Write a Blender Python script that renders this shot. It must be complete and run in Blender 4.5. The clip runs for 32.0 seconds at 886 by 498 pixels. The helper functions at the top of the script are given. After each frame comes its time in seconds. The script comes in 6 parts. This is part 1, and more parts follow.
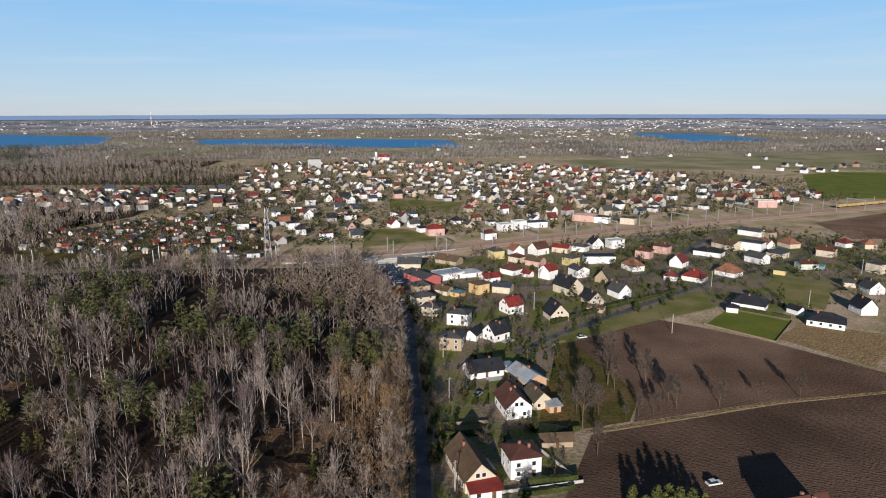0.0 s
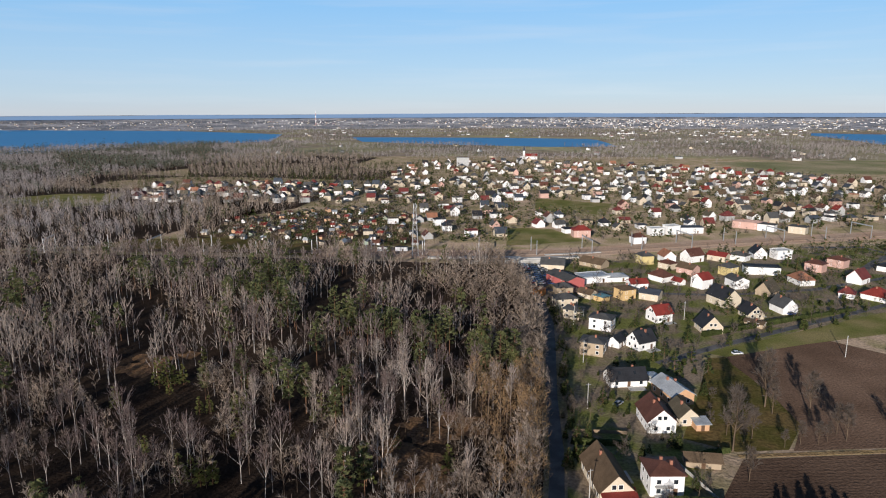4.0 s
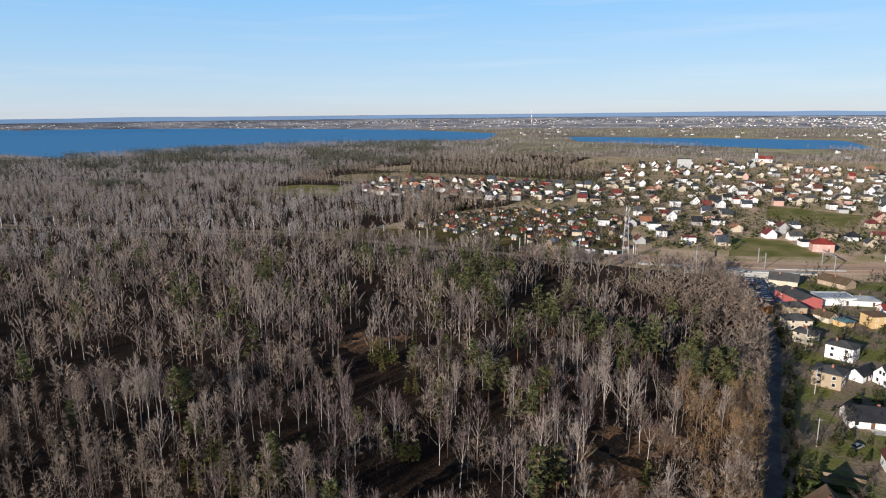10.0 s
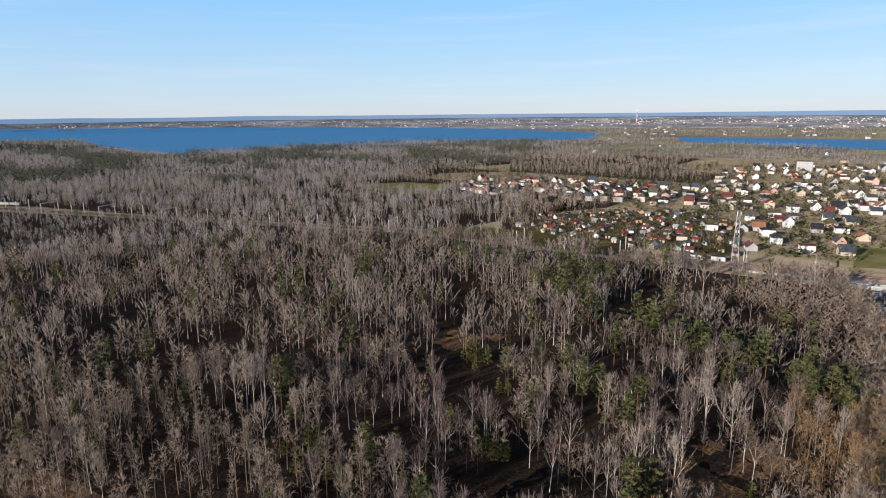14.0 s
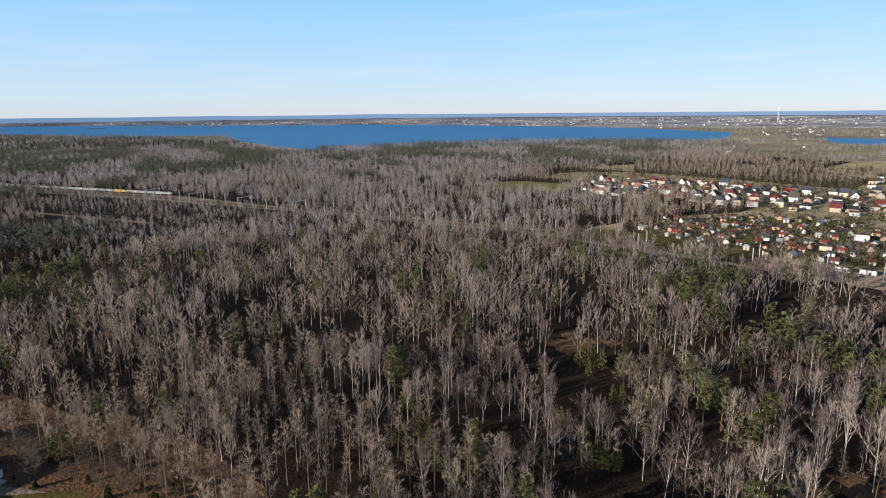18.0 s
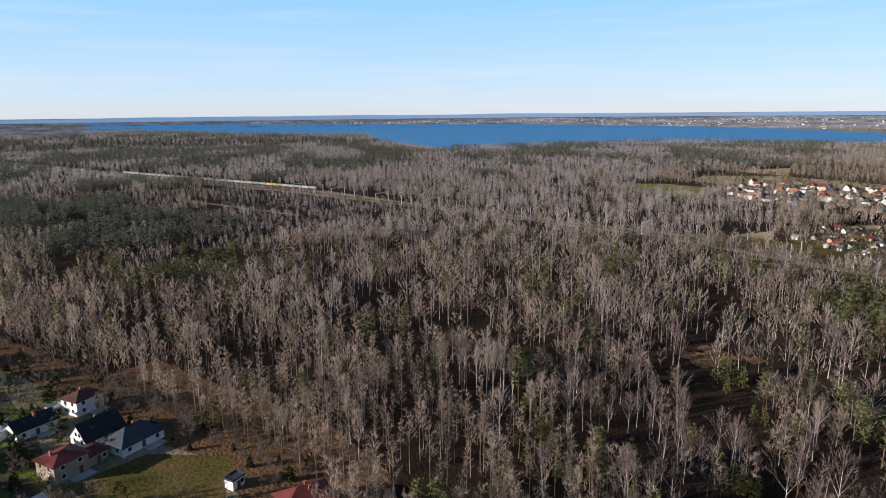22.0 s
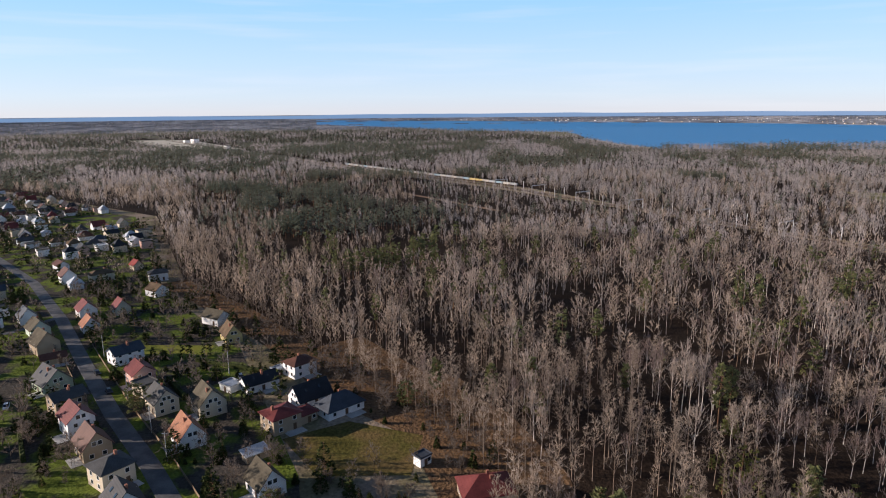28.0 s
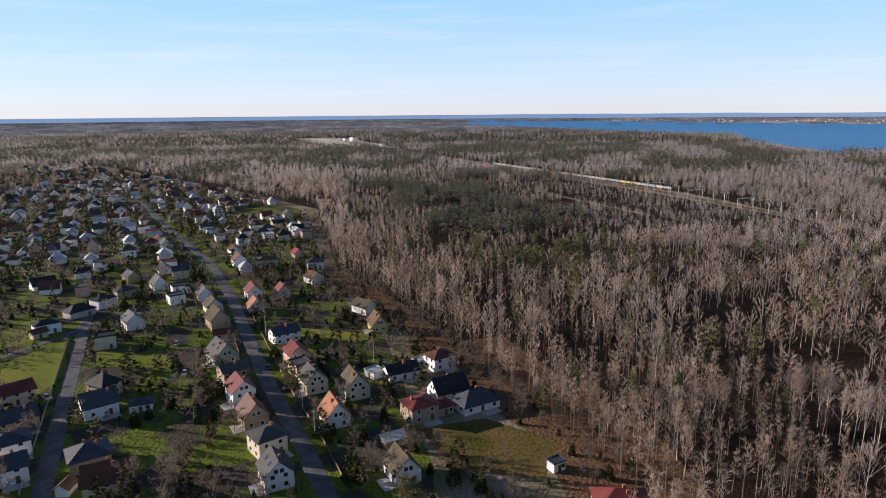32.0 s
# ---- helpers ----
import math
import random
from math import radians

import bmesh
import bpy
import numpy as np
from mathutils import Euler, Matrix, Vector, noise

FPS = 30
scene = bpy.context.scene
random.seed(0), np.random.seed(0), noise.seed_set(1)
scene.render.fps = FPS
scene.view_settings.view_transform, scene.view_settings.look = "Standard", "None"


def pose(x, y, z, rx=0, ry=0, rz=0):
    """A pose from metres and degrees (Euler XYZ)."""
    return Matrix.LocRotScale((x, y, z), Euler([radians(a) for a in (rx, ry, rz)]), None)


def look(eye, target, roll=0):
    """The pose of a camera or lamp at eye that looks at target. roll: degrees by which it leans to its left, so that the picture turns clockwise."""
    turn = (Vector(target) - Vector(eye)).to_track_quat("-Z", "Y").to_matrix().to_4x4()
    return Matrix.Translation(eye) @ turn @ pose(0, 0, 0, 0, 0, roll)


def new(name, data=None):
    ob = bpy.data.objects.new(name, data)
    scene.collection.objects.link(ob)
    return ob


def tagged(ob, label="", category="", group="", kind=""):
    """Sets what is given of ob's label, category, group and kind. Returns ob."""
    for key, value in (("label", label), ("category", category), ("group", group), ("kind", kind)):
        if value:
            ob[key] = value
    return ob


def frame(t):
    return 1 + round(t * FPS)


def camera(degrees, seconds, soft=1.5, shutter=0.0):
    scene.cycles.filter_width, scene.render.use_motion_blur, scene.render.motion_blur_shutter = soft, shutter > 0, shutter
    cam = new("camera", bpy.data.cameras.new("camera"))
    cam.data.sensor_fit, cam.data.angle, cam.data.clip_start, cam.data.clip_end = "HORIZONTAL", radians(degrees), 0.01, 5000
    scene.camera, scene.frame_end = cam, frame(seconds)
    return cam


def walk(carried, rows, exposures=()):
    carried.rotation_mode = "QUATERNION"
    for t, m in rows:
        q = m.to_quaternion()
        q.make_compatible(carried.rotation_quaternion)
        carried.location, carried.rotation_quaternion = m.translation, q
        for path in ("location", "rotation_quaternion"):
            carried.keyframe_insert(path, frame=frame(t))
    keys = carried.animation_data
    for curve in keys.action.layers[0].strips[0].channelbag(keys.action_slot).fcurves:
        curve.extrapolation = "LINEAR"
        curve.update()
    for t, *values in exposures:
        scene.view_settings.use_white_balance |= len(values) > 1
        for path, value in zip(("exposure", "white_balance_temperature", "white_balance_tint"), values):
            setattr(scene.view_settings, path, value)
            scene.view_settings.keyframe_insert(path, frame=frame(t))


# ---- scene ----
# The camera: a drone that turns on the spot, 96 m over the ground.
EYE_HEIGHT = 96.0
cam = camera(69.46, 32.0, soft=1.1)
# seconds, heading to the left, tilt down, lean
TURN = [
    (0, 0.00, 12.15, -0.09), (0.5, 2.01, 12.15, -0.10), (1, 4.16, 12.16, -0.12), (1.5, 6.04, 12.17, -0.13),
    (2, 7.51, 12.20, -0.14), (2.5, 8.90, 12.21, -0.15), (3, 10.32, 12.21, -0.17), (3.5, 11.71, 12.21, -0.19),
    (5.5, 17.37, 12.23, -0.31), (6, 18.83, 12.24, -0.34), (6.5, 20.32, 12.23, -0.36), (7, 21.85, 12.21, -0.39),
    (7.5, 23.42, 12.19, -0.44), (8, 25.01, 12.18, -0.48), (8.5, 26.79, 12.18, -0.50), (9, 28.69, 12.17, -0.52),
    (9.5, 30.39, 12.17, -0.53), (10, 31.95, 12.15, -0.55), (10.5, 32.97, 12.14, -0.56), (11, 34.07, 12.13, -0.57),
    (11.5, 35.21, 12.13, -0.58), (12, 36.31, 12.13, -0.59), (12.5, 37.36, 12.13, -0.58), (13, 38.43, 12.14, -0.57),
    (13.5, 39.56, 12.14, -0.58), (14, 40.77, 12.14, -0.58), (14.5, 42.00, 12.13, -0.58), (16.5, 47.11, 12.16, -0.55),
    (17, 48.44, 12.17, -0.55), (17.5, 49.88, 12.18, -0.55), (18, 51.40, 12.19, -0.55), (18.5, 52.91, 12.18, -0.56),
    (19, 54.42, 12.17, -0.55), (19.5, 55.92, 12.17, -0.56), (20, 57.39, 12.16, -0.56), (20.5, 58.87, 12.14, -0.58),
    (21, 60.32, 12.13, -0.58), (21.5, 61.77, 12.14, -0.58), (22, 63.24, 12.14, -0.57), (22.5, 64.69, 12.15, -0.57),
    (23, 66.13, 12.16, -0.54), (23.5, 67.62, 12.17, -0.52), (24, 69.09, 12.17, -0.51), (24.5, 70.56, 12.16, -0.52),
    (25, 72.03, 12.17, -0.52), (25.5, 73.50, 12.20, -0.52), (27.5, 79.57, 12.20, -0.50), (28, 81.10, 12.20, -0.48),
    (28.5, 82.55, 12.19, -0.50), (29, 84.09, 12.18, -0.52), (29.5, 85.68, 12.17, -0.53), (30, 87.26, 12.15, -0.53),
    (30.5, 88.97, 12.13, -0.53), (31, 90.70, 12.11, -0.52), (31.5, 92.43, 12.10, -0.49), (32, 94.20, 12.10, -0.45),
]
walk(cam, [(t, pose(0, 0, EYE_HEIGHT, 0, 0, a) @ pose(0, 0, 0, 90 - p, 0, 0) @ pose(0, 0, 0, 0, 0, r)) for t, a, p, r in TURN],
     [(0, 0.15, 5900, 12), (6, 0.23, 5900, 12), (13, 0.38, 6000, 12), (19, 0.5, 6050, 13), (25, 0.55, 6100, 16), (32, 0.6, 6350, 20)])

# ---- light: a low winter sun behind the first view, clear sky ----
SUN_AZ, SUN_EL = 261.0, 14.5          # degrees, counter-clockwise from +x; height over the horizon
world = bpy.data.worlds.new("sky")
scene.world = world
world.use_nodes = True
wn = world.node_tree.nodes
sky = wn.new("ShaderNodeTexSky")
sky.sky_type, sky.sun_disc = "NISHITA", False
sky.sun_elevation, sky.sun_rotation = radians(SUN_EL), radians(90 - SUN_AZ)
sky.altitude, sky.air_density, sky.dust_density, sky.ozone_density = 100, 0.82, 0.0, 2.0
SKY = 0.08
wn["Background"].inputs["Strength"].default_value = SKY
# thin haze whitens the lower sky, and faint streaks of cloud stand over the horizon
haze, coord, stretch, streak, fade, sep, ramp, near0 = (wn.new(k) for k in ("ShaderNodeMix", "ShaderNodeTexCoord", "ShaderNodeMapping", "ShaderNodeTexNoise", "ShaderNodeMapRange", "ShaderNodeSeparateXYZ", "ShaderNodeValToRGB", "ShaderNodeMapRange"))
haze.data_type = "RGBA"
stretch.inputs["Scale"].default_value = (2.0, 2.0, 34.0)
streak.inputs["Scale"].default_value, streak.inputs["Detail"].default_value = 1.6, 4
fade.inputs["From Min"].default_value, fade.inputs["From Max"].default_value = 0.5, 0.75
fade.inputs["To Min"].default_value, fade.inputs["To Max"].default_value = 0.0, 0.3
near0.inputs["From Min"].default_value, near0.inputs["From Max"].default_value = 0.0, 0.5
el = ramp.color_ramp.elements
el[0].position, el[0].color = 0.0, (0.51, 0.545, 0.58, 1)
el[1].position, el[1].color = 1.0, (0.02, 0.05, 0.115, 1)
for pos, col in ((0.045, (0.49, 0.585, 0.645, 1)), (0.14, (0.41, 0.575, 0.70, 1)), (0.34, (0.255, 0.515, 0.77, 1)), (0.62, (0.06, 0.14, 0.26, 1))):
    e = el.new(pos)
    e.color = col
cloud, lift = wn.new("ShaderNodeMix"), wn.new("ShaderNodeVectorMath")
cloud.data_type = "RGBA"
cloud.inputs[7].default_value = (0.62, 0.66, 0.69, 1)
lift.operation = "SCALE"
lift.inputs["Scale"].default_value = 1 / SKY
haze.inputs["Factor"].default_value = 0.8
wl = world.node_tree.links
wl.new(coord.outputs["Generated"], stretch.inputs["Vector"]), wl.new(stretch.outputs["Vector"], streak.inputs["Vector"])
wl.new(coord.outputs["Generated"], sep.inputs[0]), wl.new(sep.outputs["Z"], near0.inputs["Value"]), wl.new(near0.outputs["Result"], ramp.inputs["Fac"])
wl.new(streak.outputs["Fac"], fade.inputs["Value"]), wl.new(fade.outputs["Result"], cloud.inputs["Factor"])
wl.new(ramp.outputs["Color"], cloud.inputs[6]), wl.new(cloud.outputs[2], lift.inputs[0])
wl.new(sky.outputs["Color"], haze.inputs[6]), wl.new(lift.outputs["Vector"], haze.inputs[7])
wl.new(haze.outputs[2], wn["Background"].inputs["Color"])
sun = new("sun", bpy.data.lights.new("sun", "SUN"))
sun.data.energy, sun.data.angle, sun.data.color = 5.0, radians(0.53), (1.0, 0.875, 0.72)
sun_dir = Vector((math.cos(radians(SUN_AZ)) * math.cos(radians(SUN_EL)), math.sin(radians(SUN_AZ)) * math.cos(radians(SUN_EL)), math.sin(radians(SUN_EL))))
sun.matrix_world = look(sun_dir * 500, (0, 0, 0))


# ---- materials ----
def material(name, colour, rough=0.8, metal=0.0, big=0.15, fine=0.12, scale=0.3, fscale=3.0, bump=0.2, second=None, spec=0.3, patch=(0.42, 0.6), thin=0.0):
    """Colour mottled at two scales, with fine relief; second: a colour that takes over in patches; thin: the share of light that passes through a spray."""
    m = bpy.data.materials.new(name)
    m.use_nodes = True
    n, l = m.node_tree.nodes, m.node_tree.links
    b = n["Principled BSDF"]
    b.inputs["Roughness"].default_value, b.inputs["Metallic"].default_value = rough, metal
    b.inputs["Specular IOR Level"].default_value = spec if rough < 0.8 else 0.04
    if rough >= 0.95:
        b.inputs["Diffuse Roughness"].default_value = 0.4
    geo = n.new("ShaderNodeNewGeometry")
    n1, n2 = n.new("ShaderNodeTexNoise"), n.new("ShaderNodeTexNoise")
    n1.inputs["Scale"].default_value, n2.inputs["Scale"].default_value = scale, fscale
    n1.inputs["Detail"].default_value, n2.inputs["Detail"].default_value = 4, 3
    l.new(geo.outputs["Position"], n1.inputs["Vector"]), l.new(geo.outputs["Position"], n2.inputs["Vector"])
    r1, r2 = n.new("ShaderNodeMapRange"), n.new("ShaderNodeMapRange")
    for r, a, src in ((r1, big, n1), (r2, fine, n2)):
        r.inputs["From Min"].default_value, r.inputs["From Max"].default_value = 0.3, 0.7
        r.inputs["To Min"].default_value, r.inputs["To Max"].default_value = 1 - a, 1 + a
        l.new(src.outputs["Fac"], r.inputs["Value"])
    base = n.new("ShaderNodeMix")
    base.data_type = "RGBA"
    base.inputs[6].default_value, base.inputs[7].default_value = (*colour, 1), (*(second or colour), 1)
    pr = n.new("ShaderNodeMapRange")
    pr.inputs["From Min"].default_value, pr.inputs["From Max"].default_value = patch
    l.new(n1.outputs["Fac"], pr.inputs["Value"]), l.new(pr.outputs["Result"], base.inputs["Factor"])
    mul = n.new("ShaderNodeMath")
    mul.operation = "MULTIPLY"
    l.new(r1.outputs["Result"], mul.inputs[0]), l.new(r2.outputs["Result"], mul.inputs[1])
    sc = n.new("ShaderNodeVectorMath")
    sc.operation = "SCALE"
    l.new(base.outputs[2], sc.inputs[0]), l.new(mul.outputs["Value"], sc.inputs["Scale"])
    l.new(sc.outputs["Vector"], b.inputs["Base Color"])
    if thin:
        tr, mx = n.new("ShaderNodeBsdfTranslucent"), n.new("ShaderNodeMixShader")
        mx.inputs[0].default_value = thin
        l.new(sc.outputs["Vector"], tr.inputs["Color"]), l.new(b.outputs[0], mx.inputs[1]), l.new(tr.outputs[0], mx.inputs[2])
        l.new(mx.outputs[0], n["Material Output"].inputs["Surface"])
    if bump:
        bp = n.new("ShaderNodeBump")
        bp.inputs["Strength"].default_value, bp.inputs["Distance"].default_value = bump, 0.5 / fscale
        l.new(n2.outputs["Fac"], bp.inputs["Height"]), l.new(bp.outputs["Normal"], b.inputs["Normal"])
    return m


WALL = {k: material("plaster_" + k, c, 0.85, scale=0.5, big=0.06, fine=0.05, bump=0.1) for k, c in dict(
    white=(0.80, 0.79, 0.77), cream=(0.58, 0.50, 0.38), yellow=(0.58, 0.47, 0.22), tan=(0.38, 0.30, 0.21), pink=(0.54, 0.35, 0.29),
    grey=(0.40, 0.40, 0.39), ochre=(0.60, 0.42, 0.20), brick=(0.55, 0.34, 0.20), redwall=(0.45, 0.13, 0.12), green=(0.34, 0.40, 0.30),
    mint=(0.55, 0.62, 0.52), orange=(0.60, 0.25, 0.08), teal=(0.25, 0.40, 0.42)).items()}


def roofing(name, colour, rough=0.6, metal=0.0):
    """Courses of tiles across the slope, with weathering."""
    m = material(name, colour, rough, metal, spec=0.12, big=0.2, fine=0.2, scale=0.35, fscale=4.0, bump=0.0)
    n, l = m.node_tree.nodes, m.node_tree.links
    geo = n.new("ShaderNodeNewGeometry")
    sep, w = n.new("ShaderNodeSeparateXYZ"), n.new("ShaderNodeMath")
    w.operation = "PINGPONG"
    w.inputs[1].default_value = 0.25
    l.new(geo.outputs["Position"], sep.inputs[0]), l.new(sep.outputs["Z"], w.inputs[0])
    bp = n.new("ShaderNodeBump")
    bp.inputs["Strength"].default_value, bp.inputs["Distance"].default_value = 0.5, 0.1
    l.new(w.outputs[0], bp.inputs["Height"]), l.new(bp.outputs["Normal"], n["Principled BSDF"].inputs["Normal"])
    return m


ROOF = {k: roofing("roof_" + k, c, r, me) for k, c, r, me in (
    ("dark", (0.030, 0.031, 0.035), 0.55, 0), ("brown", (0.11, 0.050, 0.036), 0.6, 0), ("red", (0.21, 0.038, 0.030), 0.65, 0), ("orange", (0.29, 0.135, 0.08), 0.75, 0),
    ("grey", (0.075, 0.075, 0.074), 0.75, 0), ("metal", (0.45, 0.47, 0.48), 0.45, 0.3), ("tan", (0.12, 0.085, 0.055), 0.8, 0), ("maroon", (0.15, 0.04, 0.036), 0.6, 0),
    ("olive", (0.1, 0.086, 0.062), 0.8, 0), ("slate", (0.055, 0.064, 0.078), 0.6, 0), ("white", (0.60, 0.60, 0.58), 0.7, 0), ("pink", (0.50, 0.33, 0.27), 0.7, 0),
    ("teal", (0.10, 0.20, 0.23), 0.6, 0))}
FRAME = material("window_frame_paint", (0.75, 0.75, 0.74), 0.5, bump=0)
GLASS = material("dark_window_glass", (0.02, 0.025, 0.03), 0.08, bump=0, spec=0.6)
BRICK = material("chimney_brick", (0.33, 0.15, 0.10), 0.85)
DOOR = material("door_wood", (0.12, 0.07, 0.04), 0.6)
SOIL = material("ploughed_soil", (0.082, 0.053, 0.037), 0.95, big=0.25, fine=0.25, scale=0.03, fscale=1.2, bump=0.8, second=(0.1, 0.066, 0.046))
GRASS = material("winter_grass", (0.20, 0.20, 0.055), 0.9, big=0.25, fine=0.25, scale=0.05, fscale=1.5, bump=0.3, second=(0.25, 0.205, 0.085))
PALE_FIELD = material("pale_winter_field", (0.31, 0.295, 0.135), 0.9, big=0.3, fine=0.25, scale=0.012, fscale=0.3, bump=0.2, second=(0.36, 0.29, 0.17))
LAWN = material("green_lawn", (0.15, 0.185, 0.03), 0.9, big=0.15, fine=0.2, scale=0.05, fscale=1.5, bump=0.5, second=(0.185, 0.185, 0.035))
SCRUB = material("dry_scrub", (0.25, 0.18, 0.09), 0.95, big=0.3, fine=0.4, scale=0.2, fscale=1.0, bump=1.0, second=(0.16, 0.11, 0.06))
GARDEN = material("garden_ground", (0.235, 0.20, 0.11), 0.95, big=0.3, fine=0.3, scale=0.05, fscale=0.8, bump=0.6, second=(0.26, 0.20, 0.145))
# brown leaves, with the wood's deep shade painted into the colour
SHADED_LITTER = material("shade_darkened_litter", (0.034, 0.023, 0.016), 0.95, big=0.3, fine=0.35, scale=0.08, fscale=1.0, bump=0.8, second=(0.026, 0.019, 0.014))
FAR = material("distant_country", (0.19, 0.155, 0.125), 0.95, big=0.3, fine=0.3, scale=0.004, fscale=0.03, bump=0, second=(0.17, 0.16, 0.095))
ASPHALT = material("worn_asphalt", (0.088, 0.086, 0.084), 0.7, scale=0.2, fscale=2.0, second=(0.12, 0.116, 0.11))
BALLAST = material("track_ballast", (0.33, 0.235, 0.17), 0.95, big=0.25, fine=0.25, scale=0.05, fscale=1.5, second=(0.25, 0.19, 0.145))
CONCRETE = material("pale_concrete", (0.45, 0.44, 0.41), 0.85)
STEEL = material("galvanised_steel", (0.45, 0.46, 0.47), 0.5, 0.5)
BARK = material("birch_bark", (0.76, 0.70, 0.64), 0.85, big=0.3, fine=0.4, scale=0.15, fscale=2.5, bump=0, second=(0.52, 0.45, 0.39))
TWIG = material("birch_twigs", (0.53, 0.44, 0.37), 0.9, thin=0.5, big=0.35, fine=0.3, scale=0.11, fscale=1.0, bump=0, second=(0.37, 0.30, 0.25))
MAUVE_TWIG = material("mauve_birch_twigs", (0.285, 0.222, 0.196), 0.9, thin=0.5, big=0.35, fine=0.3, scale=0.11, fscale=1.0, bump=0, second=(0.21, 0.155, 0.138))
TAN_TWIG = material("tan_larch_twigs", (0.50, 0.33, 0.165), 0.9, thin=0.5, big=0.3, fine=0.35, scale=0.15, fscale=1.0, bump=0, second=(0.29, 0.19, 0.105))
ALDER_BARK = material("alder_bark", (0.30, 0.235, 0.18), 0.9, big=0.3, scale=0.15, bump=0, second=(0.20, 0.15, 0.115))
BROWN_BARK = material("brown_bark", (0.13, 0.095, 0.065), 0.9, big=0.3, scale=0.15, bump=0)
BROWN_TWIG = material("brown_twigs", (0.34, 0.27, 0.212), 0.9, thin=0.5, big=0.35, fine=0.3, scale=0.10, fscale=1.0, bump=0, second=(0.41, 0.325, 0.25))
PINE_BARK = material("pine_bark", (0.21, 0.12, 0.07), 0.9, bump=0)
NEEDLE = material("pine_needles", (0.165, 0.172, 0.072), 0.85, thin=0.4, big=0.35, fine=0.4, scale=0.15, fscale=1.0, bump=0, second=(0.105, 0.115, 0.055))
YNEEDLE = material("young_pine_needles", (0.19, 0.195, 0.062), 0.8, thin=0.4, big=0.3, fine=0.4, scale=0.15, fscale=1.0, bump=0, second=(0.125, 0.135, 0.045))
HEDGE = material("hedge_leaves", (0.045, 0.055, 0.018), 0.85, big=0.35, fine=0.5, scale=0.3, fscale=3.0, bump=0.8)

WATER = bpy.data.materials.new("sky_tinted_lake_water")
WATER.use_nodes = True
wb = WATER.node_tree.nodes["Principled BSDF"]
# the blue of the reflected sky is painted into the base colour
wb.inputs["Base Color"].default_value, wb.inputs["Roughness"].default_value = (0.035, 0.225, 0.48, 1), 0.45
wnz, wbp, wgeo = (WATER.node_tree.nodes.new(k) for k in ("ShaderNodeTexNoise", "ShaderNodeBump", "ShaderNodeNewGeometry"))
wnz.inputs["Scale"].default_value = 0.25
wbp.inputs["Strength"].default_value, wbp.inputs["Distance"].default_value = 0.3, 0.6
WATER.node_tree.links.new(wgeo.outputs["Position"], wnz.inputs["Vector"])
WATER.node_tree.links.new(wnz.outputs["Fac"], wbp.inputs["Height"])
WATER.node_tree.links.new(wbp.outputs["Normal"], wb.inputs["Normal"])
wb.inputs["Specular IOR Level"].default_value = 0.25
# twigs and needles of far woods, greyed to paint in distance haze
HAZED_TWIG = material("hazed_wood_twigs", (0.455, 0.40, 0.372), 0.95, thin=0.5, big=0.25, fine=0.25, scale=0.01, fscale=0.08, bump=0, second=(0.36, 0.315, 0.292))
HAZED_NEEDLE = material("hazed_pine_needles", (0.145, 0.16, 0.115), 0.95, thin=0.4, big=0.25, fine=0.25, scale=0.01, fscale=0.08, bump=0, second=(0.15, 0.152, 0.115))
RUST = material("rusty_rail", (0.16, 0.09, 0.06), 0.7)
FADED_RED = material("faded_red_paint", (0.50, 0.30, 0.28), 0.7, bump=0)
PAINT_WHITE = material("white_paint", (0.8, 0.8, 0.78), 0.5, bump=0)
CAR_PAINT = [material("car_paint_" + k, c, 0.3, bump=0, big=0.02, fine=0.02, spec=0.6) for k, c in (("white", (0.75, 0.75, 0.75)), ("black", (0.02, 0.02, 0.022)), ("blue", (0.03, 0.06, 0.18)), ("silver", (0.4, 0.41, 0.42)), ("red", (0.35, 0.03, 0.03)))]
TYRE = material("tyre_rubber", (0.02, 0.02, 0.02), 0.8, bump=0)
WOOD = material("weathered_wood", (0.24, 0.18, 0.12), 0.85)


def furrows(m, angle, pitch):
    """Ridges of a plough across a soil material."""
    n, l = m.node_tree.nodes, m.node_tree.links
    b = n["Principled BSDF"]
    geo, mp, w = n.new("ShaderNodeNewGeometry"), n.new("ShaderNodeMapping"), n.new("ShaderNodeTexWave")
    mp.inputs["Rotation"].default_value = (0, 0, -radians(angle))
    w.bands_direction = "Y"
    w.inputs["Scale"].default_value, w.inputs["Distortion"].default_value = 0.314 / pitch, 0.5
    w.inputs["Detail"].default_value, w.inputs["Detail Scale"].default_value = 2, 0.6
    l.new(geo.outputs["Position"], mp.inputs["Vector"]), l.new(mp.outputs["Vector"], w.inputs["Vector"])
    bp = n.new("ShaderNodeBump")
    bp.inputs["Strength"].default_value, bp.inputs["Distance"].default_value = 0.4, 0.10
    l.new(w.outputs["Fac"], bp.inputs["Height"])
    old = b.inputs["Normal"].links[0].from_node
    l.new(bp.outputs["Normal"], old.inputs["Normal"])
    return m


SOIL_FAR = furrows(material("ploughed_soil_far", (0.108, 0.069, 0.047), 0.95, big=0.25, fine=0.25, scale=0.03, fscale=1.2, bump=0.8, second=(0.13, 0.086, 0.06)), -35, 0.9)
furrows(SOIL, 12, 0.7)

